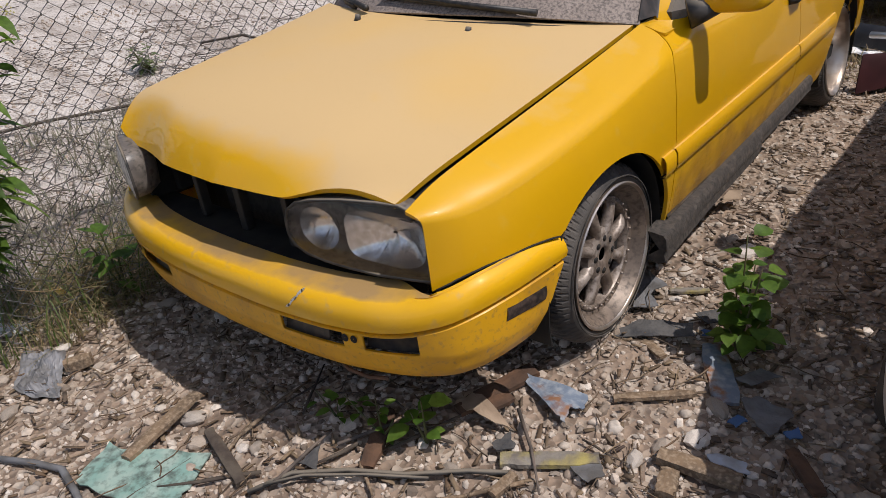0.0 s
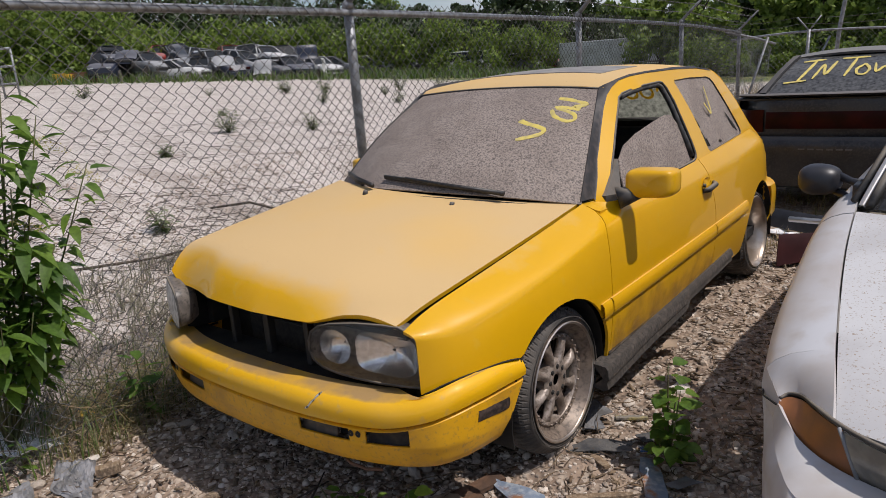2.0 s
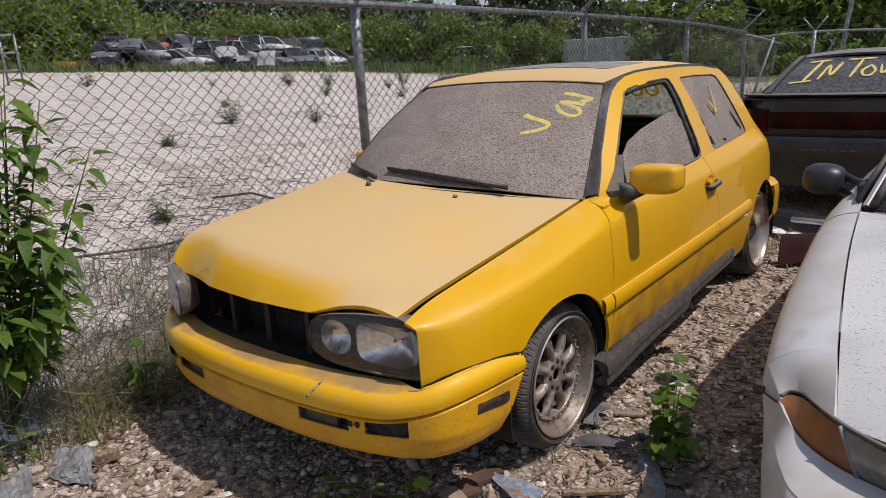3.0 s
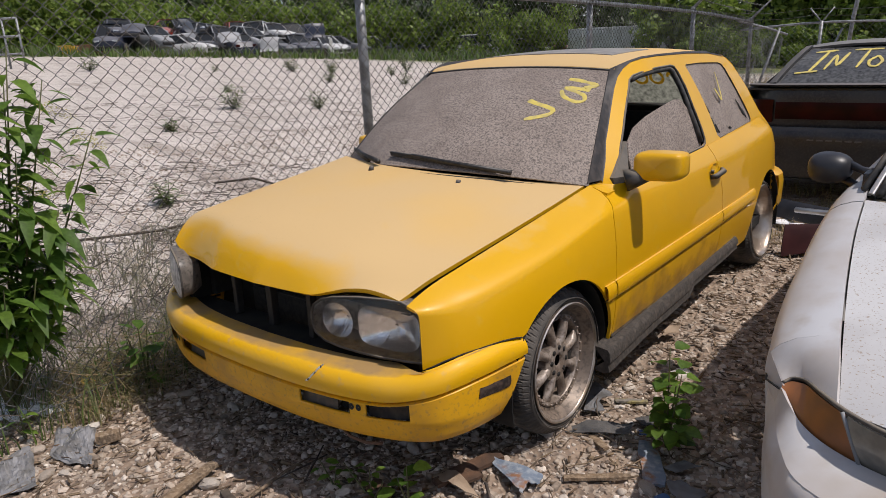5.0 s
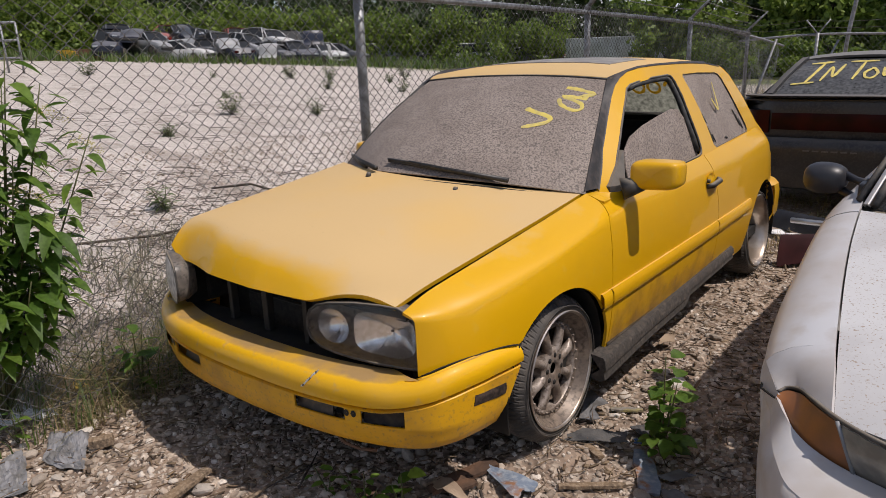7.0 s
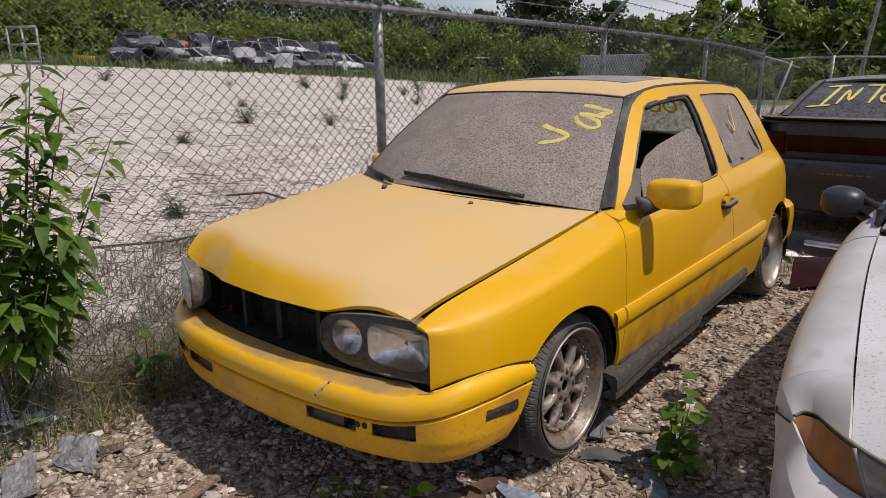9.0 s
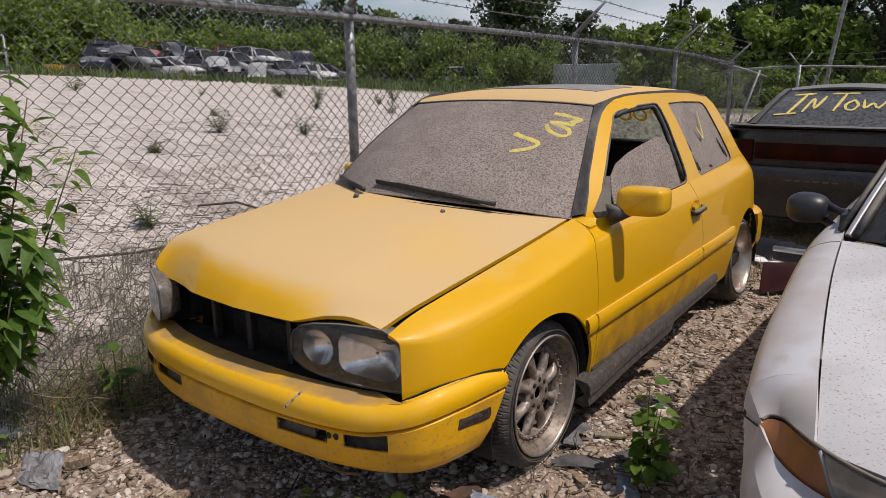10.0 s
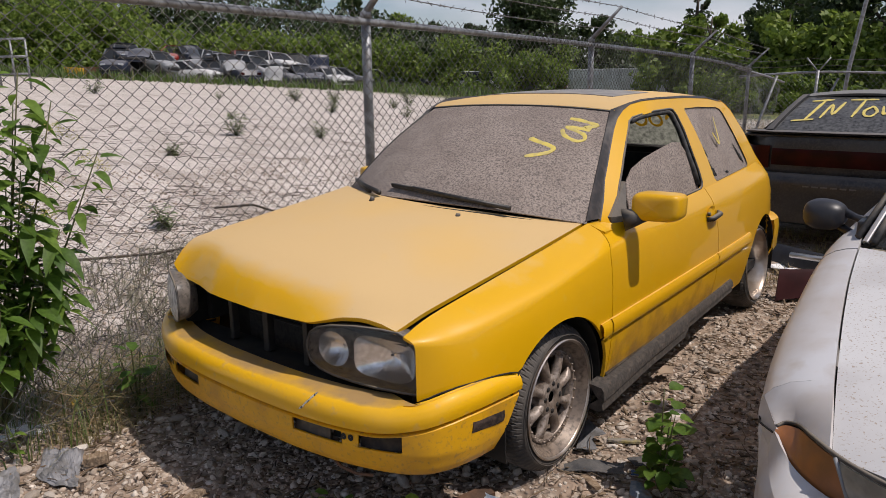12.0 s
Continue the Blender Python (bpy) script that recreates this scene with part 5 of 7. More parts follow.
# bumper
bp = [(.828, .78), (.808, .65), (.778, .53), (.742, .40), (.70, .29), (.65, .205), (.50, .13), (.25, .08), (0, .065)]
bf = [smooth_table(range(9), [p[k] for p in bp]) for k in range(2)]
bt = smooth_table([0, 1, 2, 3, 4, 5, 6, 8], [.545, .548, .545, .535, .53, .527, .525, .525])
rows = []
for s in np.linspace(-8, 8, 97):
    sg, t = (-1, 8 - abs(s)) if s < 0 else (1, 8 - abs(s))
    x, y = bf[0](t), bf[1](t)
    row = []
    for d, z in ((.034, bt(t) - .004), (.02, bt(t) - .008), (.006, bt(t) - .03), (0, bt(t) - .07), (.004, .40), (.002, .33), (.012, .25), (.05, .20)):
        row.append((WX + sg * x * (1 - d * .9), y + d * (1.1 - .9 * ease(2, 0, t)), z))
    rows.append(row)
sheet("front_bumper", rows, M["fender_white"], white, .008, inward=(WX, 1.2, .4))
for sg in (-1, 1):
    rows = []
    for s in np.linspace(0, 6, 25):
        t = interp(s, [0, 1, 2, 3, 4, 5, 6], [2.15, 2.7, 3.4, 4.3, 5.0, 5.9, 6.9])
        a = (fl[0](s), fl[1](s) - .008, fl[2](s) + .010)
        b = (bf[0](t) * (1 - .02 * .9), bf[1](t) + .02, bt(t) - .008)
        rows.append([(WX + sg * (a[0] + (b[0] - a[0]) * v), a[1] + (b[1] - a[1]) * v, a[2] + (b[2] - a[2]) * v + .006 * math.sin(math.pi * v)) for v in np.linspace(0, 1, 6)])
    sheet("bumper_ledge", rows, M["fender_white"], white, .006, inward=(WX, 1.2, .3))
# glasshouse
rows = []
for i in range(11):
    v = i / 10
    rows.append([(WX + u * (.715 * (1 - v) + .545 * v), 1.27 + .21 * abs(u) ** 2.4 + v * (.80 - .14 * abs(u) ** 2), .915 - .03 * abs(u) ** 2 + (.42 - .02 * u * u) * v + .03 * math.sin(math.pi * v)) for u in np.linspace(-1, 1, 21)])
wscreen = sheet("windscreen", rows, M["dark_glass"], white, .005, inward=(WX, 2, .8))
wscreen.visible_shadow = False
for sg in (-1, 1):
    pil = []
    for v in np.linspace(0, 1, 8):
        c = Vector((WX + sg * (.725 * (1 - v) + .56 * v), 1.49 + v * .66, .888 + .405 * v + .03 * math.sin(math.pi * v)))
        pil.append([tuple(c + Vector(o)) for o in ((-sg * .010, -.006, .004), (0, -.006, .009), (sg * .014, .008, .006), (sg * .022, .04, -.008))])
    sheet("windscreen_pillar", pil, M["fender_white"], white, .01, inward=(WX, 2, .8))
    tube("screen_seal", [(WX + sg * (.702 * (1 - v) + .535 * v), 1.465 + v * .66, .895 + .405 * v + .03 * math.sin(math.pi * v)) for v in np.linspace(0, 1, 8)], .015, M["black_trim"], white, 6)
    # side glass with frame
    rows = [[(WX + sg * (.752 * (1 - v) + .60 * v), y0 + (y1 - y0) * v, z0 + (1.30 - z0) * v) for v in (0, .5, 1)] for y0, y1, z0 in ((1.55, 2.15, .90), (2.4, 2.45, .92), (3.1, 2.95, .93), (3.4, 3.05, .93))]
    sheet("side_glass", rows, M["dark_glass"], white, .005, inward=(WX, 2.4, .9))
    tube("window_trim", [(WX + sg * (.758 * (1 - v) + .605 * v), 1.53 + .62 * v, .90 + .40 * v) for v in (0, .35, .7, 1)], .012, M["black_trim"], white, 6)
rows = [[(WX + u * (.56 + .03 * math.sin(k * 3.14)), 2.05 + 1.05 * k - .05 * u * u, 1.335 + .05 * math.sin(math.pi * min(1, k + .1)) * 1 - .035 * u * u) for u in np.linspace(-1, 1, 13)] for k in np.linspace(0, 1, 9)]
sheet("roof", rows, M["fender_white"], white, .02, inward=(WX, 2.5, .5))
rows = [[(WX + u * (.56 + .16 * k), 3.1 + .55 * k, 1.33 - .38 * k) for u in np.linspace(-1, 1, 9)] for k in np.linspace(0, 1, 6)]
sheet("rear_screen", rows, M["dark_glass"], white, .006)
rows = [[(WX + u * .75, 3.65 + .68 * k, .95 - .03 * k) for u in np.linspace(-1, 1, 9)] for k in np.linspace(0, 1, 6)] + [[(WX + u * .75, 4.35, z) for u in np.linspace(-1, 1, 9)] for z in (.8, .5, .3)]
sheet("boot_lid", rows, M["fender_white"], white, .02)
box("dashboard", (1.25, .4, .12), M["dark"], white, pose(WX, 1.62, .86), .04)
box("cabin_floor", (1.45, 3.0, .06), M["dark"], white, pose(WX, 2.7, .30), .02)
box("engine_bay", (1.2, .8, .34), M["dark"], white, pose(WX, .85, .45), .04)
for sx in (-.36, .36):
    box("seat_backrest", (.48, .16, .62), M["seat"], white, pose(WX + sx, 2.55, .85, -14), .06)
tube("wiper", [(WX - .60, 1.43, .905), (WX - .3, 1.33, .925), (WX + .1, 1.285, .935)], .010, M["black_trim"], white, 6)
rows = [[(WX + u * .71, 1.225 + .21 * abs(u) ** 2.4 + .06 * k, .895 - .03 * abs(u) ** 2 + .008 * k) for k in (0, .5, 1)] for u in np.linspace(-1, 1, 21)]
sheet("cowl", rows, M["black_trim"], white, .01, inward=(WX, 1.2, 0))
# black wing mirrors on twin stalks
for sg in (-1, 1):
    mw = new("wing_mirror")
    mw.parent = white
    rows = []
    for d, r in ((-.062, .02), (-.060, .35), (-.050, .65), (-.030, .90), (.0, 1.0), (.03, .98), (.036, .90), (.03, .8), (.03, .02)):
        rows.append([(WX + sg * (.912 + .078 * r * math.copysign(abs(math.cos(a)) ** .8, math.cos(a))), 1.76 + d, .928 + (.060 + .004 * math.cos(a)) * r * math.copysign(abs(math.sin(a)) ** .8, math.sin(a))) for a in np.linspace(0, 2 * math.pi, 25)[:-1]])
    sheet("shell", rows, M["black_plastic"], mw, closed=True)
    tube("stalk", [(WX + sg * .85, 1.765, .945), (WX + sg * .80, 1.74, .93), (WX + sg * .755, 1.70, .925)], [.018, .014, .02], M["black_plastic"], mw, 8)
    tube("stalk", [(WX + sg * .86, 1.765, .89), (WX + sg * .80, 1.74, .865), (WX + sg * .755, 1.70, .865)], [.016, .014, .02], M["black_plastic"], mw, 8)
    box("mirror_base", (.03, .14, .09), M["black_plastic"], mw, pose(WX + sg * .765, 1.69, .895), .01)
for sg in (-1, 1):
    for yc in (.98, 3.55):
        ww = new("wheel")
        ww.parent = white
        sheet("tyre", spin_y([(-.09, .19), (-.095, .27), (-.07, .298), (.06, .298), (.085, .27), (.085, .215), (.07, .20)], 40), M["rubber"], ww, closed=True)
        sheet("hub_cap", spin_y([(.07, .205), (.075, .19), (.06, .15), (.07, .05), (.072, .002)], 32), M["rim"], ww, closed=True)
        ww.matrix_basis = pose(WX + sg * .735, yc, .295, 0, 0, 0 if sg > 0 else 180)


def on_white(pts):
    out = []
    for x, v in pts:
        u = (x - WX) / (.715 * (1 - v) + .545 * v)
        out.append((x, 1.27 + .21 * abs(u) ** 2.4 + v * (.80 - .14 * abs(u) ** 2) - .004, .915 - .03 * abs(u) ** 2 + (.42 - .02 * u * u) * v + .03 * math.sin(math.pi * v) + .008))
    return out


stroke("paint_mark", on_white([(1.86, .40), (1.85, .30), (1.84, .20), (1.90, .22), (1.97, .24)]), .013, white, "hand-brushed yellow paint mark")

# ---- the black sedan, seen from behind ----
black = thing("sedan_car", "dusty black sedan with yellow writing on its rear window", "car")
BX = .83


def across(name, prof, mat, half, label="", thick=.012, corner=.30, n=25):
    """A rear panel: a profile of (y, z), swept across the car with rounded corners."""
    rows = []
    for y, z in prof:
        rows.append([(BX + half * math.copysign(abs(u) ** .92, u), y + corner * ease(.55, 1.0, abs(u)) ** 1.5, z) for u in np.linspace(-1, 1, n)])
    return sheet(name, rows, mat, black, thick, label, inward=(BX, 7, .6))


across("rear_bumper", [(5.30, .215), (5.23, .24), (5.19, .36), (5.185, .56), (5.195, .63), (5.22, .655), (5.30, .66)], M["black_paint"], .84)
across("boot_face", [(5.265, .655), (5.25, .70), (5.25, .90), (5.262, .955), (5.30, .975)], M["black_paint"], .80)
across("reflector_band", [(5.243, .725), (5.238, .75), (5.238, .84), (5.243, .865)], M["redlens"], .50, "dark red reflector band", corner=.0)
for sg in (-1, 1):
    rows = [[(BX + sg * (.52 + .285 * k), 5.244 + .22 * ease(.35, 1.0, k) ** 1.4, z) for z in (.695, .72, .87, .885)] for k in np.linspace(0, 1, 10)]
    sheet("tail_lamp", rows, M["redlens"], black, .01, "dark red tail lamp", inward=(BX, 7, .8))
across("boot_spoiler", [(5.40, .985), (5.24, .99), (5.20, .998), (5.19, 1.008), (5.22, 1.016), (5.40, 1.005)], M["black_paint"], .74, thick=0, corner=.10)
across("boot_lid", [(5.28, .972), (5.42, .99), (5.66, .993)], M["black_paint"], .76, corner=.05)
g0, g1 = (5.64, .99), (6.25, 1.275)


def glass_pt(x, v, lift=0.0):
    return (x, g0[0] + (g1[0] - g0[0]) * v - lift * .42, g0[1] + (g1[1] - g0[1]) * v + .02 * math.sin(math.pi * v) + lift * .9)


rows = [[glass_pt(BX + u * (.60 - .13 * v), v) for u in np.linspace(-1, 1, 13)] for v in np.linspace(0, 1, 7)]
sheet("rear_screen", rows, M["rear_glass"], black, .005)
for sg in (-1, 1):
    rows = []
    for v in np.linspace(-.02, 1.02, 8):
        x, y, z = glass_pt(BX + sg * (.60 - .13 * v), v)
        rows.append([(x, y, z + .004), (x + sg * .05, y + .02, z + .0), (x + sg * (.13 - .05 * v), y + .16, z - .05)])
    sheet("rear_pillar", rows, M["black_paint"], black, .02)
    rows = [[(BX + sg * .835, y, z) for y in np.linspace(5.50, 9.2, 12)] for z in (.25, .45, .62)] + [[(BX + sg * .80, y, .85) for y in np.linspace(5.48, 9.2, 12)], [(BX + sg * .76, y, .97) for y in np.linspace(5.42, 9.2, 12)]]
    sheet("body_side", rows, M["black_paint"], black, .015)
    rows = [[(BX + sg * (.75 - .2 * v), y0 + (y1 - y0) * v, .97 + .29 * v) for v in (0, .5, 1)] for y0, y1 in ((5.75, 6.35), (6.6, 6.7), (7.9, 7.5))]
    sheet("side_glass", rows, M["dark_glass"], black, .006)
    for yc in (6.05, 8.6):
        ww = new("wheel")
        ww.parent = black
        sheet("tyre", spin_y([(-.09, .19), (-.095, .27), (-.07, .298), (.06, .298), (.085, .27), (.085, .215), (.07, .20)], 32), M["rubber"], ww, closed=True)
        sheet("hub_cap", spin_y([(.07, .205), (.06, .15), (.07, .05), (.072, .002)], 24), M["rim"], ww, closed=True)
        ww.matrix_basis = pose(BX + sg * .735, yc, .295, 0, 0, 0 if sg > 0 else 180)
rows = [[(BX + u * .52, 6.24 + 1.3 * k, 1.285 + .05 * math.sin(math.pi * min(1, k + .15)) - .035 * u * u) for u in np.linspace(-1, 1, 13)] for k in np.linspace(0, 1, 9)]
sheet("roof", rows, M["black_dust"], black, .02, "dust-greyed black roof")
box("cabin_floor", (1.5, 3.6, .1), M["dark"], black, pose(BX, 7.3, .35), .02)
rows = [[(BX + u * .74, 7.5 + .6 * k, 1.27 - .3 * k) for u in np.linspace(-1, 1, 7)] for k in (0, 1)] + [[(BX + u * .78, 9.3, z) for u in np.linspace(-1, 1, 7)] for z in (.85, .3)]
sheet("bonnet", rows, M["black_paint"], black, .02)
# plain bars where the maker's word stands
for k in range(6):
    box("badge_bar", (.050, .004, .012), M["badge"], black, pose(.632 + k * .070, 5.183, .562), .002)


def wrote(pts):
    stroke("window_writing", [glass_pt(x, v, .004) for x, v in pts], .014, black)


wrote([(.42, .80), (.60, .86)])
wrote([(.53, .83), (.44, .26)])
wrote([(.33, .22), (.51, .27)])
wrote([(.555, .30), (.61, .80), (.635, .32), (.70, .78)])
wrote([(.73, .86), (.95, .88)])
wrote([(.85, .86), (.80, .34)])
wrote([(.93, .64), (.875, .52), (.89, .38), (.95, .36), (.985, .50), (.94, .64), (.92, .63)])
wrote([(1.01, .66), (1.03, .38), (1.09, .60), (1.13, .38), (1.20, .72)])

# ---- the chain-link fence ----
rng = np.random.default_rng(7)
FDIR = Vector((-.065, 1, 0)).normalized()


def fence_at(y):
    return Vector((-1.1 - .065 * (y - 1.84), y, 0))


def chain_link(name, start, direction, length, z_of, top_of, bulge, parent, mat, p=.036, h=.064, r=.0026):
    """Woven wire: each picket zigzags and hooks its neighbours at the knots."""
    side = Vector((0, 0, 1)).cross(direction)
    V, F = [], []
    n = int(length / p)
    for i in range(n):
        s0 = i * p
        za, zb = z_of(s0), top_of(s0)
        k = max(2, int((zb - za) / h * 2))
        pts = []
        for j in range(k + 1):
            sgn = 1 if (j + i) % 2 else -1
            z = za + (zb - za) * j / k
            s = s0 + sgn * p * .5 * 1.04
            o = .0045 * (1 if (j // 1 + i) % 2 else -1) * .6
            # the wire turns round its neighbour at each knot
            for dz, ds in ((-.10, -.012 * sgn), (.10, -.012 * sgn)):
                pts.append(start + direction * (s + ds * .12) + side * (o * (1 if dz < 0 else -1) + bulge(s, z)) + Vector((0, 0, z + dz * h * .5)))
        base = len(V)
        for q in pts:
            for a in (0, 2.094, 4.189):
                V.append((q + direction * (r * math.cos(a)) + side * (r * math.sin(a)))[:])
        for j in range(len(pts) - 1):
            for a in range(3):
                b = (a + 1) % 3
                F.append((base + j * 3 + a, base + j * 3 + b, base + j * 3 + 3 + b, base + j * 3 + 3 + a))
    return ob_from(name, V, F, mat, parent)


fence = thing("chain_link_fence", "grey galvanised chain-link fence with barbed wire arms", "fence")
F0, F1 = -2.6, 11.7
rail_h = smooth_table([-2.6, 1.84, 5.09, 8.375, 11.7], [1.80, 1.794, 1.779, 1.734, 1.61])
flen = (fence_at(F1) - fence_at(F0)).length


def fence_bulge(s, z):
    return .012 * noise.noise((s * .9, z * 1.5, 5)) + .02 * noise.noise((s * .3, 2, 7))


mesh_wire = chain_link("wire_mesh", fence_at(F0), FDIR, flen, lambda s: .03 + .02 * noise.noise((s * .6, 0, 0)), lambda s: rail_h(F0 + s) + .055, fence_bulge, fence, M["wire"])
for y in (-1.41, 1.84, 5.09, 8.375, 11.65):
    b = fence_at(y) + Vector((-.035, 0, 0))
    z = rail_h(y)
    post = tube("post", [b + Vector((0, 0, -.2)), b + Vector((0, 0, z - .4)), b + Vector((0, 0, z + .02))], .029, M["galv"], fence, 14, "galvanised steel post")
    tube("post_cap", [b + Vector((0, 0, z + .02)), b + Vector((0, 0, z + .05)), b + Vector((0, 0, z + .07))], [.034, .034, .018], M["galv"], post, 12)
    arm = [b + Vector((0, 0, z + .05)), b + Vector((.14, .01, z + .19)), b + Vector((.29, .02, z + .335))]
    tube("barb_arm", arm, [.022, .018, .012], M["galv"], post, 8)
tube("top_rail", [fence_at(y) + Vector((-.02, 0, rail_h(y))) for y in np.linspace(F0, F1, 30)], .021, M["galv"], fence, 12)
tube("tension_wire", [fence_at(y) + Vector((0, 0, .09 + .02 * noise.noise((y, 0, 1)))) for y in np.linspace(F0, F1, 40)], .003, M["wire"], fence, 5)
for y in np.linspace(F0 + .3, F1 - .3, 26):
    c = fence_at(y) + Vector((-.012, 0, rail_h(y)))
    tube("tie_wire", [c + Vector((.026 * math.cos(a), .006 * a - .02, .026 * math.sin(a))) for a in np.linspace(0, 6.2, 9)], .002, M["wire"], fence, 4)


def barbed(name, ends, parent, sag=.02, step=.14):
    """Two twisted strands with barbs."""
    pts = []
    for a, b in zip(ends, ends[1:]):
        a, b = Vector(a), Vector(b)
        n = max(3, int((b - a).length / .25))
        pts += [a.lerp(b, k / n) - Vector((0, 0, sag * 4 * (k / n) * (1 - k / n))) for k in range(n)]
    pts.append(Vector(ends[-1]))
    o = tube(name, pts, .0032, M["wire"], parent, 5)
    V, F = [], []
    L = 0
    for a, b in zip(pts, pts[1:]):
        d = (b - a).normalized()
        for k in range(int((b - a).length / step) + 1):
            c = a + d * (k * step)
            for q in range(2):
                t = Vector(rng.normal(size=3)).normalized()
                w = t.cross(d).normalized() * .0022
                i = len(V)
                V += [(c + t * .02 + w)[:], (c - t * .02 + w)[:], (c - t * .02 - w)[:], (c + t * .02 - w)[:]]
                F.append((i, i + 1, i + 2, i + 3))
    tagged(ob_from("barbs", V, F, M["wire"], o, smooth=False), kind="stuff")
    return o


arms_y = (-1.41, 1.84, 5.09, 8.375, 11.65)
for k in (.35, .68, .98):
    barbed("barbed_wire", [fence_at(y) + Vector((-.035 + .29 * k, .02 * k, rail_h(y) + .05 + .285 * k)) for y in arms_y], fence)

# the fence that closes the yard at the back, slumped where the two meet
back = thing("chain_link_fence", "old sagging chain-link fence with barbed wire behind the black sedan", "fence")
B0, B1 = Vector((-2.2, 12.6, 0)), Vector((9.0, 14.6, 0))
BD = (B1 - B0).normalized()
chain_link("wire_mesh", B0, BD, (B1 - B0).length, lambda s: -.05, lambda s: 1.50 + .012 * s + .05 * math.sin(s * 1.3), lambda s, z: .12 * noise.noise((s * .7, z, 9)), back, M["bright_wire"], p=.045, h=.095, r=.0026)
chain_link("slumped_mesh", Vector((-1.75, 11.65, 0)), Vector((.15, 1, 0)).normalized(), 1.6, lambda s: -.05, lambda s: 1.62 - .22 * s, lambda s, z: .35 * math.sin(z * 2.2) * s * .4 + .08 * noise.noise((s * 3, z * 3, 2)), back, M["bright_wire"], p=.03, h=.07, r=.0026)
for s in (1.25, 3.0, 5.2, 7.6, 10.2):
    c = B0 + BD * s
    p_ = tube("post", [c + Vector((0, 0, -.2)), c + Vector((.03, 0, 1.58))], .03, M["galv"], back, 10)
    tube("barb_arm", [c + Vector((.03, 0, 1.56)), c + Vector((-.16, -.05, 1.80))], .014, M["galv"], p_, 6)
    tube("barb_arm", [c + Vector((.03, 0, 1.56)), c + Vector((.20, .05, 1.80))], .014, M["galv"], p_, 6)
tube("top_rail", [B0 + BD * s + Vector((0, 0, 1.49 + .012 * s + .05 * math.sin(s * 1.3))) for s in np.linspace(0, 11, 24)], .02, M["galv"], back, 8)
for k in (0, .5, 1):
    barbed("barbed_wire", [B0 + BD * s + Vector((-.16 * k, 0, 1.58 + .22 * k)) for s in (0, 1.25, 3.0, 5.2, 7.6, 10.2)], back, .05, .3)
tube("fallen_rail", [(-1.85, 11.2, 1.63), (-1.65, 12.2, 1.50), (-1.45, 12.7, 1.38)], .021, M["galv"], back, 8)
tube("leaning_post", [(-1.95, 12.3, -.1), (-1.5, 12.4, 1.5)], .022, M["galv"], back, 8)
tube("leaning_post", [(-1.05, 12.9, .1), (-.85, 12.9, .9), (-.62, 12.9, 1.45)], .018, M["galv"], back, 8)
pole = tagged(tube("utility_pole", [(-.72, 13.6, -.2), (-.60, 13.6, 1.6), (-.40, 13.6, 3.2), (-.22, 13.6, 4.6)], .035, M["galv"], None, 10), "thin grey metal pole leaning behind the back fence", "pole")
for k, dx in enumerate((.3, .62)):
    tagged(tube("hanging_cable", [(-.24 + .02 * k, 13.6, 4.4), (.0 + dx * .6, 13.6, 3.0 - .2 * k), (.12 + dx, 13.7, 2.0), (.08 + dx * 1.1, 13.8, 1.72)], .008, M["black_trim"], None, 5), "black cable hanging slack from the pole", "cable")


# ---- leaves and plants ----
def blades(name, roots, mat, length, width_, parent=None, lean=.5, seg=3, label=""):
    """Grass blades, each a bent strip."""
    V, F = [], []
    for (x, y, z) in roots:
        a = rng.uniform(0, 6.283)
        l = length * rng.uniform(.5, 1.25)
        ln = lean * rng.uniform(.2, 1.4)
        d = Vector((math.cos(a), math.sin(a), 0))
        t = Vector((-d.y, d.x, 0))
        w = width_ * rng.uniform(.6, 1.3)
        i = len(V)
        for k in range(seg + 1):
            q = k / seg
            c = Vector((x, y, z)) + d * (l * ln * q * q) + Vector((0, 0, l * q * (1 - .25 * ln * q)))
            ww = w * (1 - q * .92)
            V += [(c + t * ww)[:], (c - t * ww)[:]]
        for k in range(seg):
            F.append((i + 2 * k, i + 2 * k + 1, i + 2 * k + 3, i + 2 * k + 2))
    return ob_from(name, V, F, mat, parent, label)


LEAF = [(0, 0), (.18, .22), (.42, .30), (.68, .24), (.88, .10), (1.0, 0)]


def add_leaf(V, F, base, d, up, size, wide=.55, fold=.22, droop=.25):
    """One pointed leaf with a fold along its midrib and a droop to the tip."""
    d = d.normalized()
    t = d.cross(up).normalized()
    n = t.cross(d).normalized()
    i = len(V)
    for l, w in LEAF:
        c = base + d * (l * size) - Vector((0, 0, droop * size * l * l))
        V.append(c[:])
        V.append((c + t * (w * size * wide) + n * (fold * w * size * wide))[:])
        V.append((c - t * (w * size * wide) + n * (fold * w * size * wide))[:])
    for k in range(len(LEAF) - 1):
        a = i + 3 * k
        F.append((a, a + 3, a + 4, a + 1))
        F.append((a, a + 2, a + 5, a + 3))


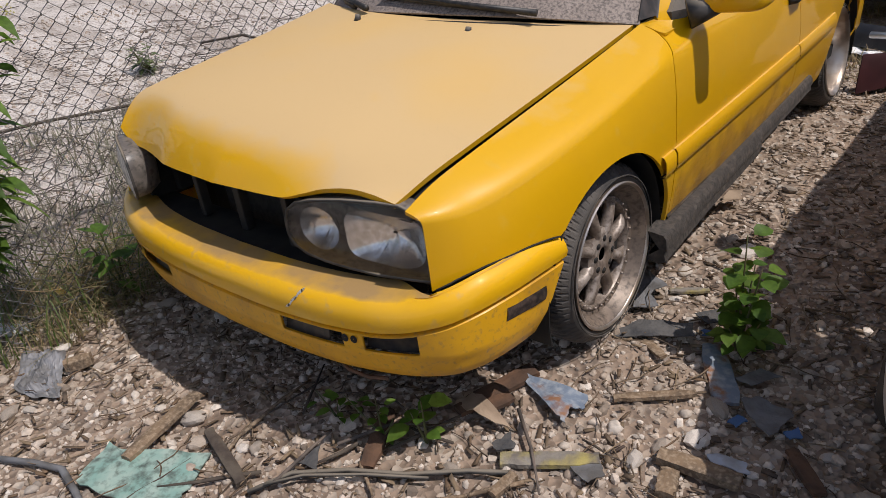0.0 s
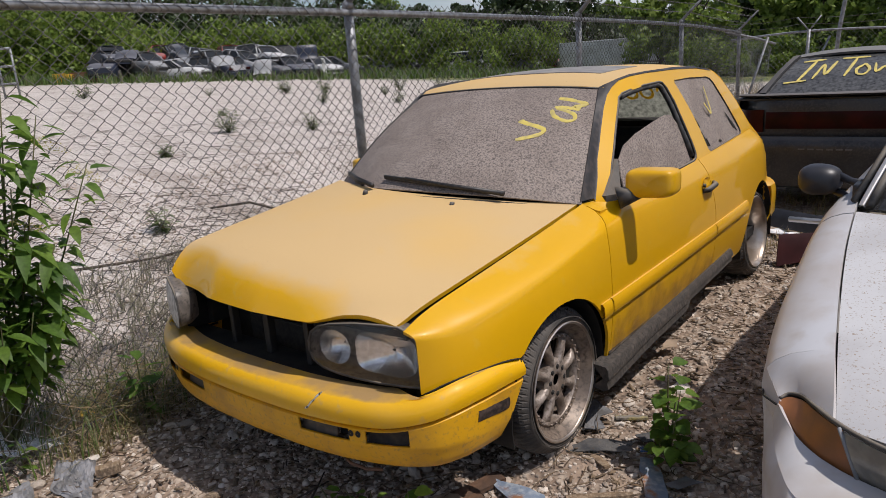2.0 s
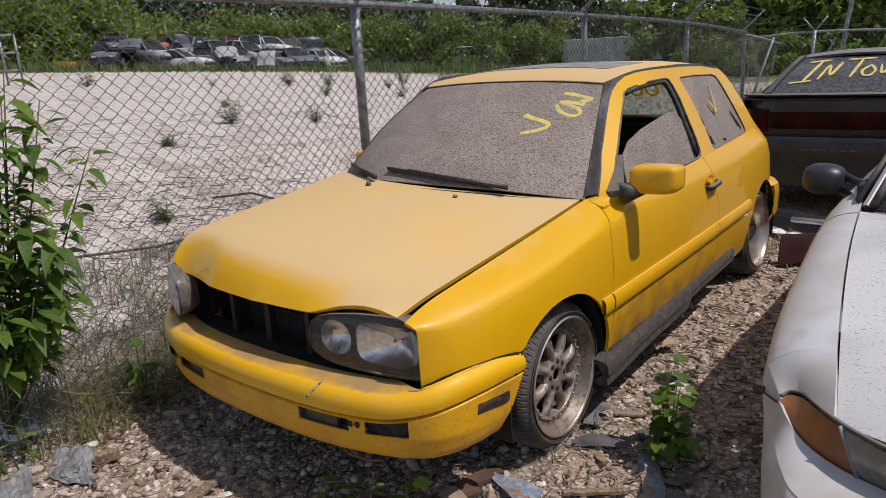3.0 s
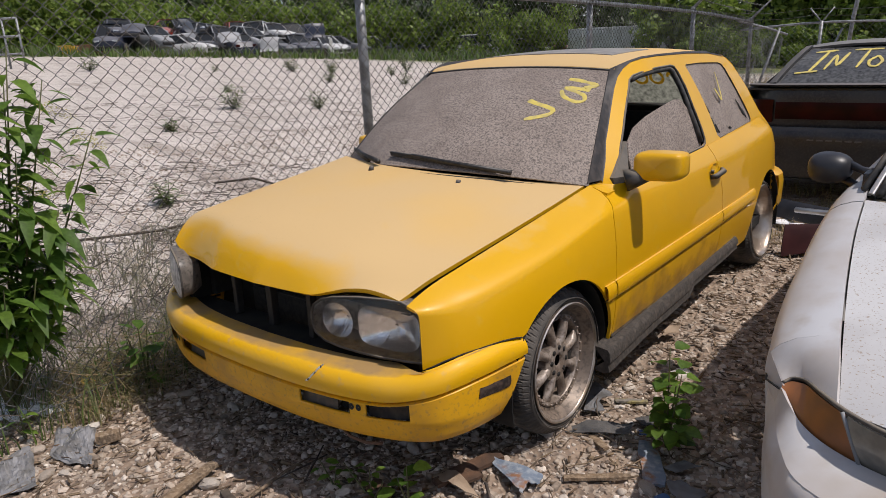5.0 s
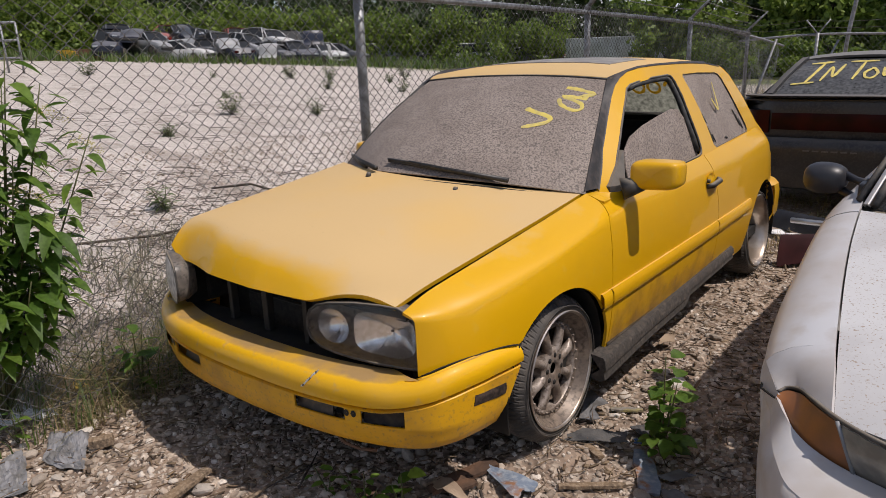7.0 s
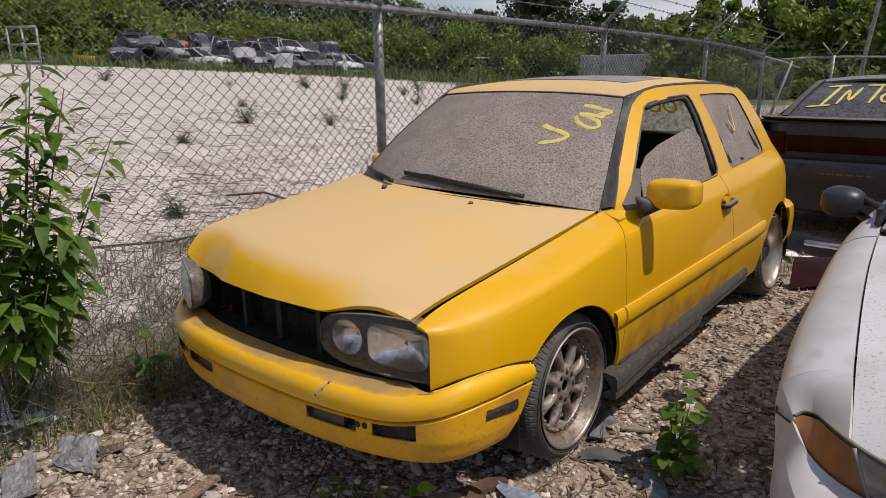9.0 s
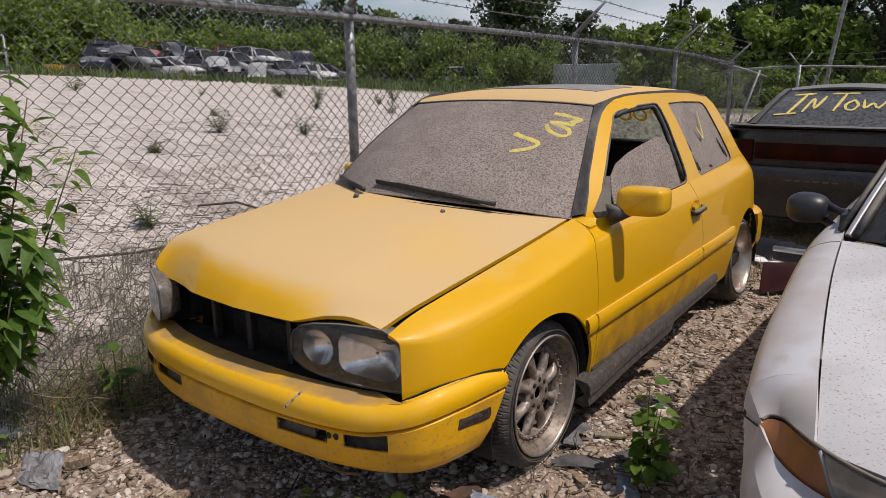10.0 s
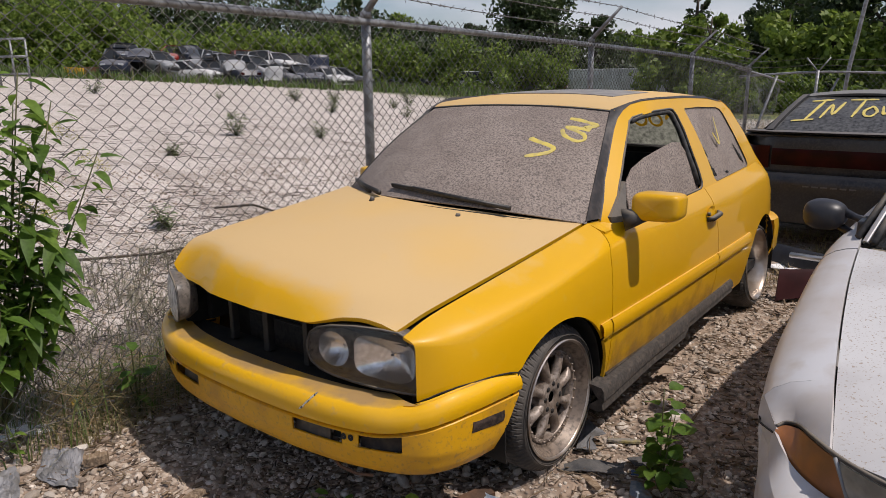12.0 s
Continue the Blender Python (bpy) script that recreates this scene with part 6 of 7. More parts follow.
def leafy(name, label, category, base, stems, leaf_size, per_stem, wide=.55, mat=None, group="", first=.18, hang=(.1, .45)):
    """A plant: stems with leaves set round them."""
    th = thing(name, label, category, group)
    V, F = [], []
    for tip, bend in stems:
        b, t = Vector(base), Vector(tip)
        pts = [b.lerp(t, k / 6) + Vector(bend) * math.sin(math.pi * k / 12) for k in range(7)]
        tube("stem", pts, [.007 * (1 - .7 * k / 6) * (leaf_size / .12) ** .5 for k in range(7)], M["stem"], th, 5)
        for k in range(per_stem):
            q = first + (1 - first) * (k + rng.uniform(0, .6)) / per_stem
            j = min(5, int(q * 6))
            c = pts[j].lerp(pts[j + 1], min(1, q * 6 - j))
            a = k * 2.4 + rng.uniform(-.5, .5)
            d = Vector((math.cos(a), math.sin(a), rng.uniform(-.15, .5)))
            add_leaf(V, F, c + d * .02, d, Vector((rng.uniform(-.3, .3), rng.uniform(-.3, .3), 1)), leaf_size * rng.uniform(.55, 1.15), wide, droop=rng.uniform(*hang))
    ob_from("leaves", V, F, mat or M["leaf"], th)
    return th


# tall broad-leaved shrub by the fence
stems = []
for k in range(17):
    a = rng.uniform(0, 6.283)
    stems.append(((-.95 + .08 * math.cos(a), -.35 + .11 * math.sin(a), .64 + .84 * rng.uniform(.0, 1)), (.05 * math.cos(a), .05 * math.sin(a), .0)))
stems += [((-.86, .02, 1.13), (.0, .03, .06)), ((-.88, -.12, 1.34), (.02, .02, .05)), ((-.88, -.22, 1.47), (.02, .02, .03)), ((-.86, -.16, .62), (.03, .02, .06)), ((-.88, -.14, .88), (.04, 0, .03))]
shrub = leafy("shrub", "tall green broad-leaved shrub growing at the fence", "shrub", (-1.22, -.34, 0), stems, .118, 34, .70, first=.45, hang=(.2, 1.0))
V, F = [], []
for cx, cy, cz in ((-.86, -.02, 1.18), (-.88, -.12, 1.30), (-.86, -.26, 1.02)):
    for k in range(60):
        c = Vector((cx, cy, cz)) + Vector((.07 * rng.uniform(-1, 1) * (1 - k / 60), .10 * k / 60 + .012 * rng.normal(), -.06 * k / 60 + .012 * rng.normal()))
        i = len(V)
        for o in ((.004, 0, 0), (-.002, .004, 0), (-.002, -.004, 0), (0, 0, .005)):
            V.append((c + Vector(o))[:])
        F += [(i, i + 1, i + 3), (i + 1, i + 2, i + 3), (i + 2, i, i + 3)]
tagged(ob_from("berry_spray", V, F, M["berry"], shrub, "small yellowish berry sprays"), kind="stuff")
# seedling by the wheel, sprouts under the bumper
leafy("seedling", "young green leafy plant growing through gravel", "plant", (1.12, 1.0, 0), [((1.11, 1.02, .36), (.0, .0, .02)), ((1.16, .98, .29), (.01, 0, .02)), ((1.08, 1.03, .25), (0, .01, .01)), ((1.17, .95, .13), (.02, 0, .02)), ((1.13, 1.05, .27), (0, .01, .02)), ((1.10, .95, .10), (.01, -.01, .01))], .070, 12, 1.25)
leafy("seedling", "small bright green sprout by the bumper", "plant", (0.580, 0.190, 0), [((0.580 + .01, 0.190 - .01, .16), (.0, .0, .0)), ((0.580 - .015, 0.190 - .02, .11), (-.01, 0, 0))], .066, 4, 1.25)
leafy("seedling", "shaded green sprout under the bumper", "plant", (.46, .14, 0), [((.47, .13, .15), (0, 0, 0)), ((.40, .10, .12), (-.02, 0, .02)), ((.52, .12, .12), (.02, 0, 0))], .045, 5, .9)
leafy("seedling", "shaded green sprout under the bumper", "plant", (.30, .12, 0), [((.28, .08, .12), (0, 0, .01)), ((.34, .10, .10), (0, 0, 0))], .042, 4, .9)
leafy("seedling", "broad-leaved weed at the bumper corner", "plant", (-.98, .15, 0), [((-.93, .12, .36), (0, 0, .03)), ((-.96, .08, .25), (0, 0, .03)), ((-1.0, .2, .3), (0, 0, .02))], .10, 6, .8)
leafy("seedling", "small green weed among the litter", "plant", (-.98, -.38, 0), [((-.93, -.40, .14), (0, 0, .02)), ((-1.02, -.44, .10), (0, 0, .02))], .07, 5, .7)

# weeds along the fence
def spread(n, x0, x1, y0, y1, dense=None):
    out = []
    while len(out) < n:
        x, y = rng.uniform(x0, x1), rng.uniform(y0, y1)
        if dense is None or dense(x, y) > rng.uniform():
            out.append((x, y, ground_z(x, y)))
    return out


def clumpy(x, y):
    return max(0.0, .45 + 1.3 * noise.noise((x * 2.6, y * 2.6, 11)))


tagged(blades("dry_grass", spread(900, -1.45, -.82, -.25, .75, clumpy), M["drygrass"], .17, .0028, lean=1.5), "dry straw-coloured grass tufts at the fence foot", "grass", kind="stuff")
tagged(blades("green_grass", spread(450, -1.5, -.85, -.55, .9, clumpy), M["grassgreen"], .24, .0035, lean=.6), "thin green grass tufts at the fence foot", "grass", kind="stuff")
tagged(blades("weed_bank", spread(4600, -3.4, -1.05, -1.2, 2.6, clumpy), M["weed"], .20, .0036, lean=.9), "grey-green dry weeds behind the fence", "weeds", kind="stuff")


def tangle(name, n, area, mat, length, r, height, label, category="twigs"):
    """A litter of thin bent twigs."""
    V, F = [], []
    x0, x1, y0, y1 = area
    for _ in range(n):
        x, y = rng.uniform(x0, x1), rng.uniform(y0, y1)
        a = rng.uniform(0, 6.283)
        l = length * rng.uniform(.3, 1.4)
        z = ground_z(x, y) + rng.uniform(.004, height)
        p = Vector((x, y, z))
        d = Vector((math.cos(a), math.sin(a), rng.normal() * .12 if height < .1 else rng.normal() * .35))
        base = len(V)
        k = 5
        for j in range(k):
            rr = r * rng.uniform(.8, 1.2) * (1 - .12 * j)
            t = d.orthogonal().normalized()
            u = d.cross(t).normalized()
            for b in (0, 2.094, 4.189):
                V.append((p + t * (rr * math.cos(b)) + u * (rr * math.sin(b)))[:])
            p = p + d * (l / k)
            d = (d + Vector(rng.normal(size=3)) * .22).normalized()
            if height < .1:
                d.z *= .3
        for j in range(k - 1):
            for b in range(3):
                c = (b + 1) % 3
                F.append((base + 3 * j + b, base + 3 * j + c, base + 3 * j + 3 + c, base + 3 * j + 3 + b))
    return tagged(ob_from(name, V, F, mat), label, category, kind="stuff")


tagged(blades("dry_grass", spread(2600, -4.5, 6.0, 13.0, 20.0, clumpy), M["drygrass"], .55, .010, lean=.5), "tall dry weeds behind the back fence", "weeds", kind="stuff")
tangle("vine_tangle", 650, (-3.6, -1.02, -.9, 3.2), M["vine"], .34, .003, .22, "dead grey vine tangle behind the fence")
tangle("dry_stalks", 700, (-1.4, -.85, -.15, .65), M["drygrass"], .22, .0020, .17, "tangled dry brown stalks at the fence foot", "stalks")
tangle("twig_litter", 650, (-1.4, 1.7, -.8, 1.3), M["mulch"], .14, .0028, .03, "dry twigs and splinters on gravel")
tangle("twig_litter", 260, (.8, 1.6, 1.2, 4.2), M["mulch"], .12, .003, .03, "dry twigs and splinters on gravel")
tagged(blades("dry_grass", spread(1500, .25, 1.35, 3.75, 6.2, clumpy), M["drygrass"], .10, .004, lean=1.4), "flattened dry grass behind the hatchback", "grass", kind="stuff")
tangle("lot_twigs", 1000, (-5.5, -1.7, -.5, 3.6), M["vine"], .26, .004, .03, "dark dead twigs on the ground behind the fence")
tangle("lot_twigs", 700, (-12, -2.5, .5, 12), M["vine"], .40, .005, .04, "dark dead twigs lying on the pale lot")
tagged(tube("dead_branch", [(-3.75, .55, .12), (-3.5, .9, .16), (-3.25, 1.5, .14), (-3.1, 2.0, .17), (-2.95, 2.7, .14)], [.008, .011, .010, .009, .006], M["darkwood"], None, 6), "long dark dead branch lying behind the fence", "branch")
tagged(tube("dead_branch", [(-4.3, 2.75, .22), (-4.0, 3.0, .25), (-3.6, 3.15, .15), (-3.2, 3.6, .16)], [.010, .013, .011, .007], M["darkwood"], None, 6), "thick dark dead branch lying in the lot", "branch")
for k, (x, y, hgt) in enumerate(((-9.57, 6.72, .75), (-8.61, 7.95, .6), (-23.4, 10.6, 1.0), (-19.7, 16.5, 1.2), (-18.5, 17.4, 1.1), (-14.4, 13.5, .8), (-4.1, 2.1, .35), (-16, 18, .7), (-13, 9, .3), (-7.5, 4.2, .3), (-21, 14, .5), (-12.5, 14.8, .7), (-17.5, 20.5, 1.2), (-15.6, 20.9, 1.1))):
    z = ground_z(x, y)
    st = [((x + .28 * hgt * math.cos(a), y + .28 * hgt * math.sin(a), z + .66 * hgt * rng.uniform(.35, 1)), (0, 0, 0)) for a in rng.uniform(0, 6.28, 11)]
    leafy("lot_weed", "bushy green weed standing in the pale lot", "weed", (x, y, z - .02), st, 0.17 * max(hgt, .5), 15, .5, M["lotweed"], "weeds in the lot")


# ---- woods, far cars, trailer ----
def leaf_cloud(V, F, centre, radii, n, size):
    """Small leaf tufts filling a lobe, denser towards its skin."""
    d = rng.normal(size=(n, 3))
    d /= np.linalg.norm(d, axis=1, keepdims=True)
    rr = rng.uniform(.3, 1.0, (n, 1)) ** .6 * (1 + .22 * np.sin(d[:, :1] * 5 + d[:, 1:2] * 7 + d[:, 2:] * 6))
    p = np.array(centre) + d * np.array(radii) * rr
    a = rng.normal(size=(n, 3))
    a /= np.linalg.norm(a, axis=1, keepdims=True)
    b = np.cross(a, rng.normal(size=(n, 3)))
    b /= np.linalg.norm(b, axis=1, keepdims=True)
    e = np.cross(a, b)
    s = size * rng.uniform(.5, 1.3, (n, 1))
    q = np.stack([p + b * s, p + e * s * .55, p - b * s, p - e * s * .55], 1).reshape(-1, 3)
    i0 = sum(len(v) for v in V)
    V.append(q)
    F.append(np.arange(n * 4).reshape(n, 4) + i0)


def quads(name, V, F, mat, parent=None):
    """One mesh from stacked arrays of corners and four-sided faces."""
    v, f = np.concatenate(V), np.concatenate(F)
    me = bpy.data.meshes.new(name)
    me.vertices.add(len(v))
    me.vertices.foreach_set("co", v.ravel())
    me.loops.add(len(f) * 4)
    me.loops.foreach_set("vertex_index", f.ravel())
    me.polygons.add(len(f))
    me.polygons.foreach_set("loop_start", np.arange(0, len(f) * 4, 4))
    me.polygons.foreach_set("loop_total", np.full(len(f), 4))
    me.update()
    me.materials.append(mat)
    o = new(name, me)
    if parent:
        o.parent = parent
    return o


def ray_xy(px, dist):
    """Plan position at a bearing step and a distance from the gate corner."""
    a = radians(38.05) - math.atan((px - 784) / 1241.7)
    return 1.96 - math.sin(a) * dist, -1.24 + math.cos(a) * dist


def tree(px, dist, top, spread_, mat, n=900, low=.16, size=.21, lobes=24):
    x, y = ray_xy(px, dist)
    z0 = ground_z(x, y)
    th = thing("tree", "green broad-leaved tree at the far edge of the lot" if mat is M["far_leaf"] else "tall dark green tree behind the yard", "tree", "trees round the lot")
    hgt = top - z0
    tube("trunk", [(x, y, z0 - .3), (x + .1, y, z0 + hgt * .35), (x - .1, y + .1, z0 + hgt * .7), (x, y, z0 + hgt * .9)], [.035 * hgt, .028 * hgt, .016 * hgt, .005 * hgt], M["bark"], th, 8)
    V, F = [], []
    for k in range(lobes):
        q = low + (1 - low) * (k + .5) / lobes
        a = rng.uniform(0, 6.283)
        w = spread_ * math.sin(math.pi * min(.94, .25 + .68 * q)) ** .8
        off = w * rng.uniform(.35, .85)
        c = (x + off * math.cos(a), y + off * math.sin(a), z0 + hgt * (q * .90))
        r = w * rng.uniform(.24, .46)
        tube("limb", [(x, y, z0 + hgt * max(.15, q * .88 - .18)), ((x + c[0]) / 2, (y + c[1]) / 2, c[2] - .1 * hgt * .3), c], [.010 * hgt, .007 * hgt, .002 * hgt], M["bark"], th, 5)
        leaf_cloud(V, F, c, (r, r, r * .8), 4 * n // lobes, size)
    quads("crown", V, F, mat, th)
    return th


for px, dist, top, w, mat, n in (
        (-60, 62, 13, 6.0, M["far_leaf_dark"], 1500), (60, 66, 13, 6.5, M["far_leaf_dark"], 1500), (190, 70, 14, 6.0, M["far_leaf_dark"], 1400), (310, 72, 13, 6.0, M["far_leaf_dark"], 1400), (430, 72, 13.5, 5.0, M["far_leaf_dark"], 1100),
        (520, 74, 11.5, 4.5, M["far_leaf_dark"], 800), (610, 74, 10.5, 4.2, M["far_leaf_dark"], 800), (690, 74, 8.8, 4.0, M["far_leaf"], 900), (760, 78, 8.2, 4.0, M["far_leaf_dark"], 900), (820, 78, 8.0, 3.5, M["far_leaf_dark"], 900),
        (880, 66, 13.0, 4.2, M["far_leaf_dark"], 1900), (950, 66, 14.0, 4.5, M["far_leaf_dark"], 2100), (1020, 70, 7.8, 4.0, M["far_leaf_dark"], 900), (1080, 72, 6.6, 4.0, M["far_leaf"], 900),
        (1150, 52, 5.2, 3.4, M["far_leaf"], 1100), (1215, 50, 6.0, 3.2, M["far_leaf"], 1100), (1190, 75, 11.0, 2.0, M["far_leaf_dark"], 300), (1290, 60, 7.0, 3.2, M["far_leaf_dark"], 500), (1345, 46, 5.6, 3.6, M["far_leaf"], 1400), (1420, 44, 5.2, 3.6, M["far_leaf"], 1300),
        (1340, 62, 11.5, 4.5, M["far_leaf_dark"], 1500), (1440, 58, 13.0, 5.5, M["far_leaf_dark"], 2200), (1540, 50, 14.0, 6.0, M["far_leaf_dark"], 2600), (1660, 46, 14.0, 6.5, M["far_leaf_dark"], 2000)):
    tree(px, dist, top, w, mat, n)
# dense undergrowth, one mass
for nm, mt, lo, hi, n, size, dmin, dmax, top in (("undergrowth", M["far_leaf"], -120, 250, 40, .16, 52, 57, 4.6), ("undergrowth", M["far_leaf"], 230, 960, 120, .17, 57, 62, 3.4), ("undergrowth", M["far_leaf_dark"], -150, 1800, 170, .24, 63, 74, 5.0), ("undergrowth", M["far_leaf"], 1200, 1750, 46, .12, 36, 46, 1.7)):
    V, F = [], []
    for k in range(n):
        px = lo + (hi - lo) * (k + rng.uniform(-.5, .5)) / n
        d = rng.uniform(dmin, dmax)
        x, y = ray_xy(px, d)
        z0 = ground_z(x, y)
        hh = top * rng.uniform(.35, 1.15)
        for q in range(5):
            rr = hh * rng.uniform(.22, .36)
            leaf_cloud(V, F, (x + hh * .35 * rng.normal(), y + hh * .35 * rng.normal(), z0 + hh * (.12 + .76 * q / 4)), (rr, rr, rr * .85), 230, size)
    tagged(quads(nm, V, F, mt), "dense green undergrowth along the far edge", "bushes", kind="stuff")
tagged(blades("verge_grass", [(*ray_xy(px, d), 0) for px, d in zip(rng.uniform(-60, 1100, 5200), rng.uniform(43, 53, 5200))], M["grassgreen"], .55, .05, lean=.4, seg=2), "green grass verge in front of the far cars", "grass", kind="stuff")
vg = bpy.data.objects["verge_grass"].data
co = np.empty(len(vg.vertices) * 3)
vg.vertices.foreach_get("co", co)
co = co.reshape(-1, 3)
co[:, 2] += [ground_z(x, y) for x, y in co[:, :2]]
vg.vertices.foreach_set("co", co.ravel())


def junk_car(paint, van=False):
    """A scrapped car far off: rounded body, glasshouse with pillars, roof, wheels, lamps."""
    th = thing("scrapped_car", "scrapped car parked in the far row", "car", "scrapped cars")
    L2, W2, up = (2.15, .86, 0.0) if not van else (2.3, .92, .22)
    zt = smooth_table([-L2, -L2 + .12, -1.6, -.9, 0, 1.2, L2 - .15, L2], [.50 + up, .66 + up, .78 + up, .88 + up, .90 + up, .92 + up, .86 + up, .55 + up])
    wd = smooth_table([-L2, -L2 + .2, -1.2, 0, 1.3, L2 - .15, L2], [.62, .78, .85, W2, .85, .80, .68])
    rows = []
    for x in np.linspace(-L2, L2, 23):
        z, w = zt(x), wd(x)
        half = [(w * .90, .22), (w, .36), (w * 1.01, .55), (w * .98, z - .12), (w * .90, z - .02), (w * .5, z + .03)]
        rows.append([(x, y, q) for y, q in half] + [(x, -y, q) for y, q in half[::-1]])
    sheet("body", rows, paint, th)
    for k in (0, -1):
        x = rows[k][0][0]
        sheet("front_panel" if k == 0 else "rear_panel", [[(x, y, q) for _, y, q in rows[k][:6]], [(x, y, q) for _, y, q in rows[k][:5:-1]]], paint, th, .02)
    g = [(-.95, .0), (-.25, 1.0), (.95, 1.0), (1.55, .0)] if not van else [(-1.15, .0), (-.55, 1.0), (1.9, 1.0), (2.15, .0)]
    z0, hh = .86 + up, .50 + up * .6

    def at(x, q, s):
        return (x, s * (W2 * .90 - .17 * q), z0 + hh * q)
    for s in (-1, 1):
        sheet("side_window", [[at(g[0][0] + (g[1][0] - g[0][0]) * q, q, s) for q in (0, .5, 1)], [at(g[3][0] + (g[2][0] - g[3][0]) * q, q, s) for q in (0, .5, 1)]], M["far_glass"], th, .01)
        for i, j in ((0, 1), (3, 2)):
            tube("pillar", [at(g[i][0] + (g[j][0] - g[i][0]) * q, q, s * 1.0) for q in (0, .5, 1)], .045, paint, th, 6)
        tube("pillar", [at(.35, q, s * 1.01) for q in (0, 1)], .04, paint, th, 6)
    for i, j, nm in ((0, 1, "windscreen"), (3, 2, "rear_screen")):
        sheet(nm, [[at(g[i][0] + (g[j][0] - g[i][0]) * q, q, s) for s in (-1, -.5, 0, .5, 1)] for q in (0, .5, 1)], M["far_glass"], th, .01)
    rows = [[(x, s * (W2 * .90 - .17), z0 + hh + .05 * (1 - s * s) + .02) for s in (-1, -.6, 0, .6, 1)] for x in np.linspace(g[1][0] - .04, g[2][0] + .04, 5)]
    sheet("roof", rows, paint, th, .03)
    for s in (-1, 1):
        box("head_lamp", (.06, .30, .11), M["chrome"], th, pose(-L2 + .03, s * .50, .58 + up * .8), .02)
        box("tail_lamp", (.06, .26, .14), M["redlens"], th, pose(L2 - .04, s * .54, .68 + up * .8), .02)
    box("front_bumper", (.12, 1.4, .16), M["grille"], th, pose(-L2 + .0, 0, .40), .04)
    for x in (-1.35, 1.35):
        for s in (-1, 1):
            w_ = new("wheel")
            w_.parent = th
            sheet("tyre", spin_y([(-.09, .02), (-.09, .31), (.06, .32), (.085, .29), (.085, .20), (.07, .19)], 18), M["rubber"], w_, closed=True)
            sheet("hub", spin_y([(.07, .20), (.06, .12), (.075, .01)], 14), M["rim"], w_, closed=True)
            w_.matrix_basis = pose(x, s * W2 * .93, .30, 0, 0, 90 if s > 0 else -90)
    return th


protos = {}
# bearing step, distance, turn from facing the yard, paint, van, lift, roll, pitch
heap = [(208, 46, -14, "car_navy", 1, .0, 0, 0), (214, 46.4, 10, "car_navy", 0, .95, 3, 2), (268, 46, 34, "car_silver", 0, .42, 4, -3), (262, 47.5, 8, "car_grey", 0, -.12, 0, 0),
        (302, 49, -20, "car_red", 0, 1.05, 5, 3), (318, 45, 62, "car_white", 0, -.28, 0, 2), (326, 48, 22, "car_navy", 0, 1.15, -4, 5), (346, 47, -36, "car_silver", 1, .25, -3, 4), (372, 46.5, 160, "car_grey", 0, -.1, 0, 0),
        (384, 47, 25, "car_silver", 0, .55, 3, -4), (410, 46, 200, "car_navy", 0, -.15, 0, 0), (418, 50, 12, "car_red", 0, 1.05, 3, 0), (432, 46.5, 38, "car_silver", 0, .50, 6, -7), (452, 48.5, -15, "car_white", 1, .55, -3, 2),
        (476, 48, 28, "car_white", 0, .95, 4, 3), (466, 45.5, 55, "car_grey", 0, -.2, 0, 0), (504, 49, 20, "car_grey", 1, .45, -3, 0), (528, 49.5, 42, "car_silver", 0, .85, 5, -5), (512, 46.5, 30, "car_navy", 0, -.1, 2, 0),
        (545, 47.5, -10, "car_navy", 0, .0, 0, 3), (562, 47, 36, "car_white", 0, -.12, 0, 0), (590, 50, 80, "car_grey", 0, -.15, 0, 0)]
heap += [(650, 50, 70, "car_silver", 0, -.1, 0, 0), (700, 51, 60, "car_grey", 0, 0, 0, 0), (745, 52, -30, "car_silver", 0, 0, 0, 0), (800, 51, 95, "car_navy", 0, 0, 0, 0), (835, 50, 88, "car_white", 1, -.15, 0, 0),
         (905, 51, 60, "car_silver", 0, 0, 0, 0), (955, 55, 20, "car_red", 0, .1, 0, 0), (980, 55, 15, "car_white", 0, .1, 0, 0), (1030, 53, 70, "car_grey", 0, 0, 0, 0)]
for px, d, turn, paint, van, lift, roll, pitch in heap:
    x, y = ray_xy(px, d * (1.06 if px < 620 else 1.16))
    lift *= .68
    face = math.degrees(math.atan2(1.24 + y, x - 1.96)) + turn
    at = pose(x, y, ground_z(x, y) + lift - .02, 0, 0, face) @ pose(0, 0, 0, roll, pitch, 0)
    if (paint, van) not in protos:
        protos[(paint, van)] = junk_car(M[paint], van)
        protos[(paint, van)].matrix_basis = at
    else:
        copy_thing(protos[(paint, van)], at)
# torn-up bonnets and doors standing out of the heap
for px, d, z, rx, rz, paint in ((240, 45, 1.5, 30, 40, "car_navy"), (335, 45.4, 1.7, 55, 120, "car_grey"), (405, 45, 1.1, 40, 70, "car_silver"), (470, 45, .75, 65, 20, "car_white"), (550, 46, 1.6, 70, 60, "car_navy"), (575, 46, .8, 80, 130, "car_white")):
    x, y = ray_xy(px, d)
    bent = thing("car_panel", "torn-off car panel standing in the heap of wrecks", "car panel", "loose car panels")
    rows = [[(u * .62, v * .45, .10 * (1 - u * u) + .06 * math.sin(v * 3)) for u in np.linspace(-1, 1, 9)] for v in np.linspace(-1, 1, 7)]
    sheet("skin", rows, M[paint], bent, .02)
    bent.matrix_basis = pose(x, y, ground_z(x, y) + z, rx, 0, rz)
tr = thing("box_trailer", "long white box trailer behind the far fence", "trailer")
tx0, ty0 = ray_xy(985, 60)
tx1, ty1 = ray_xy(1172, 58)
mid = ((tx0 + tx1) / 2, (ty0 + ty1) / 2)
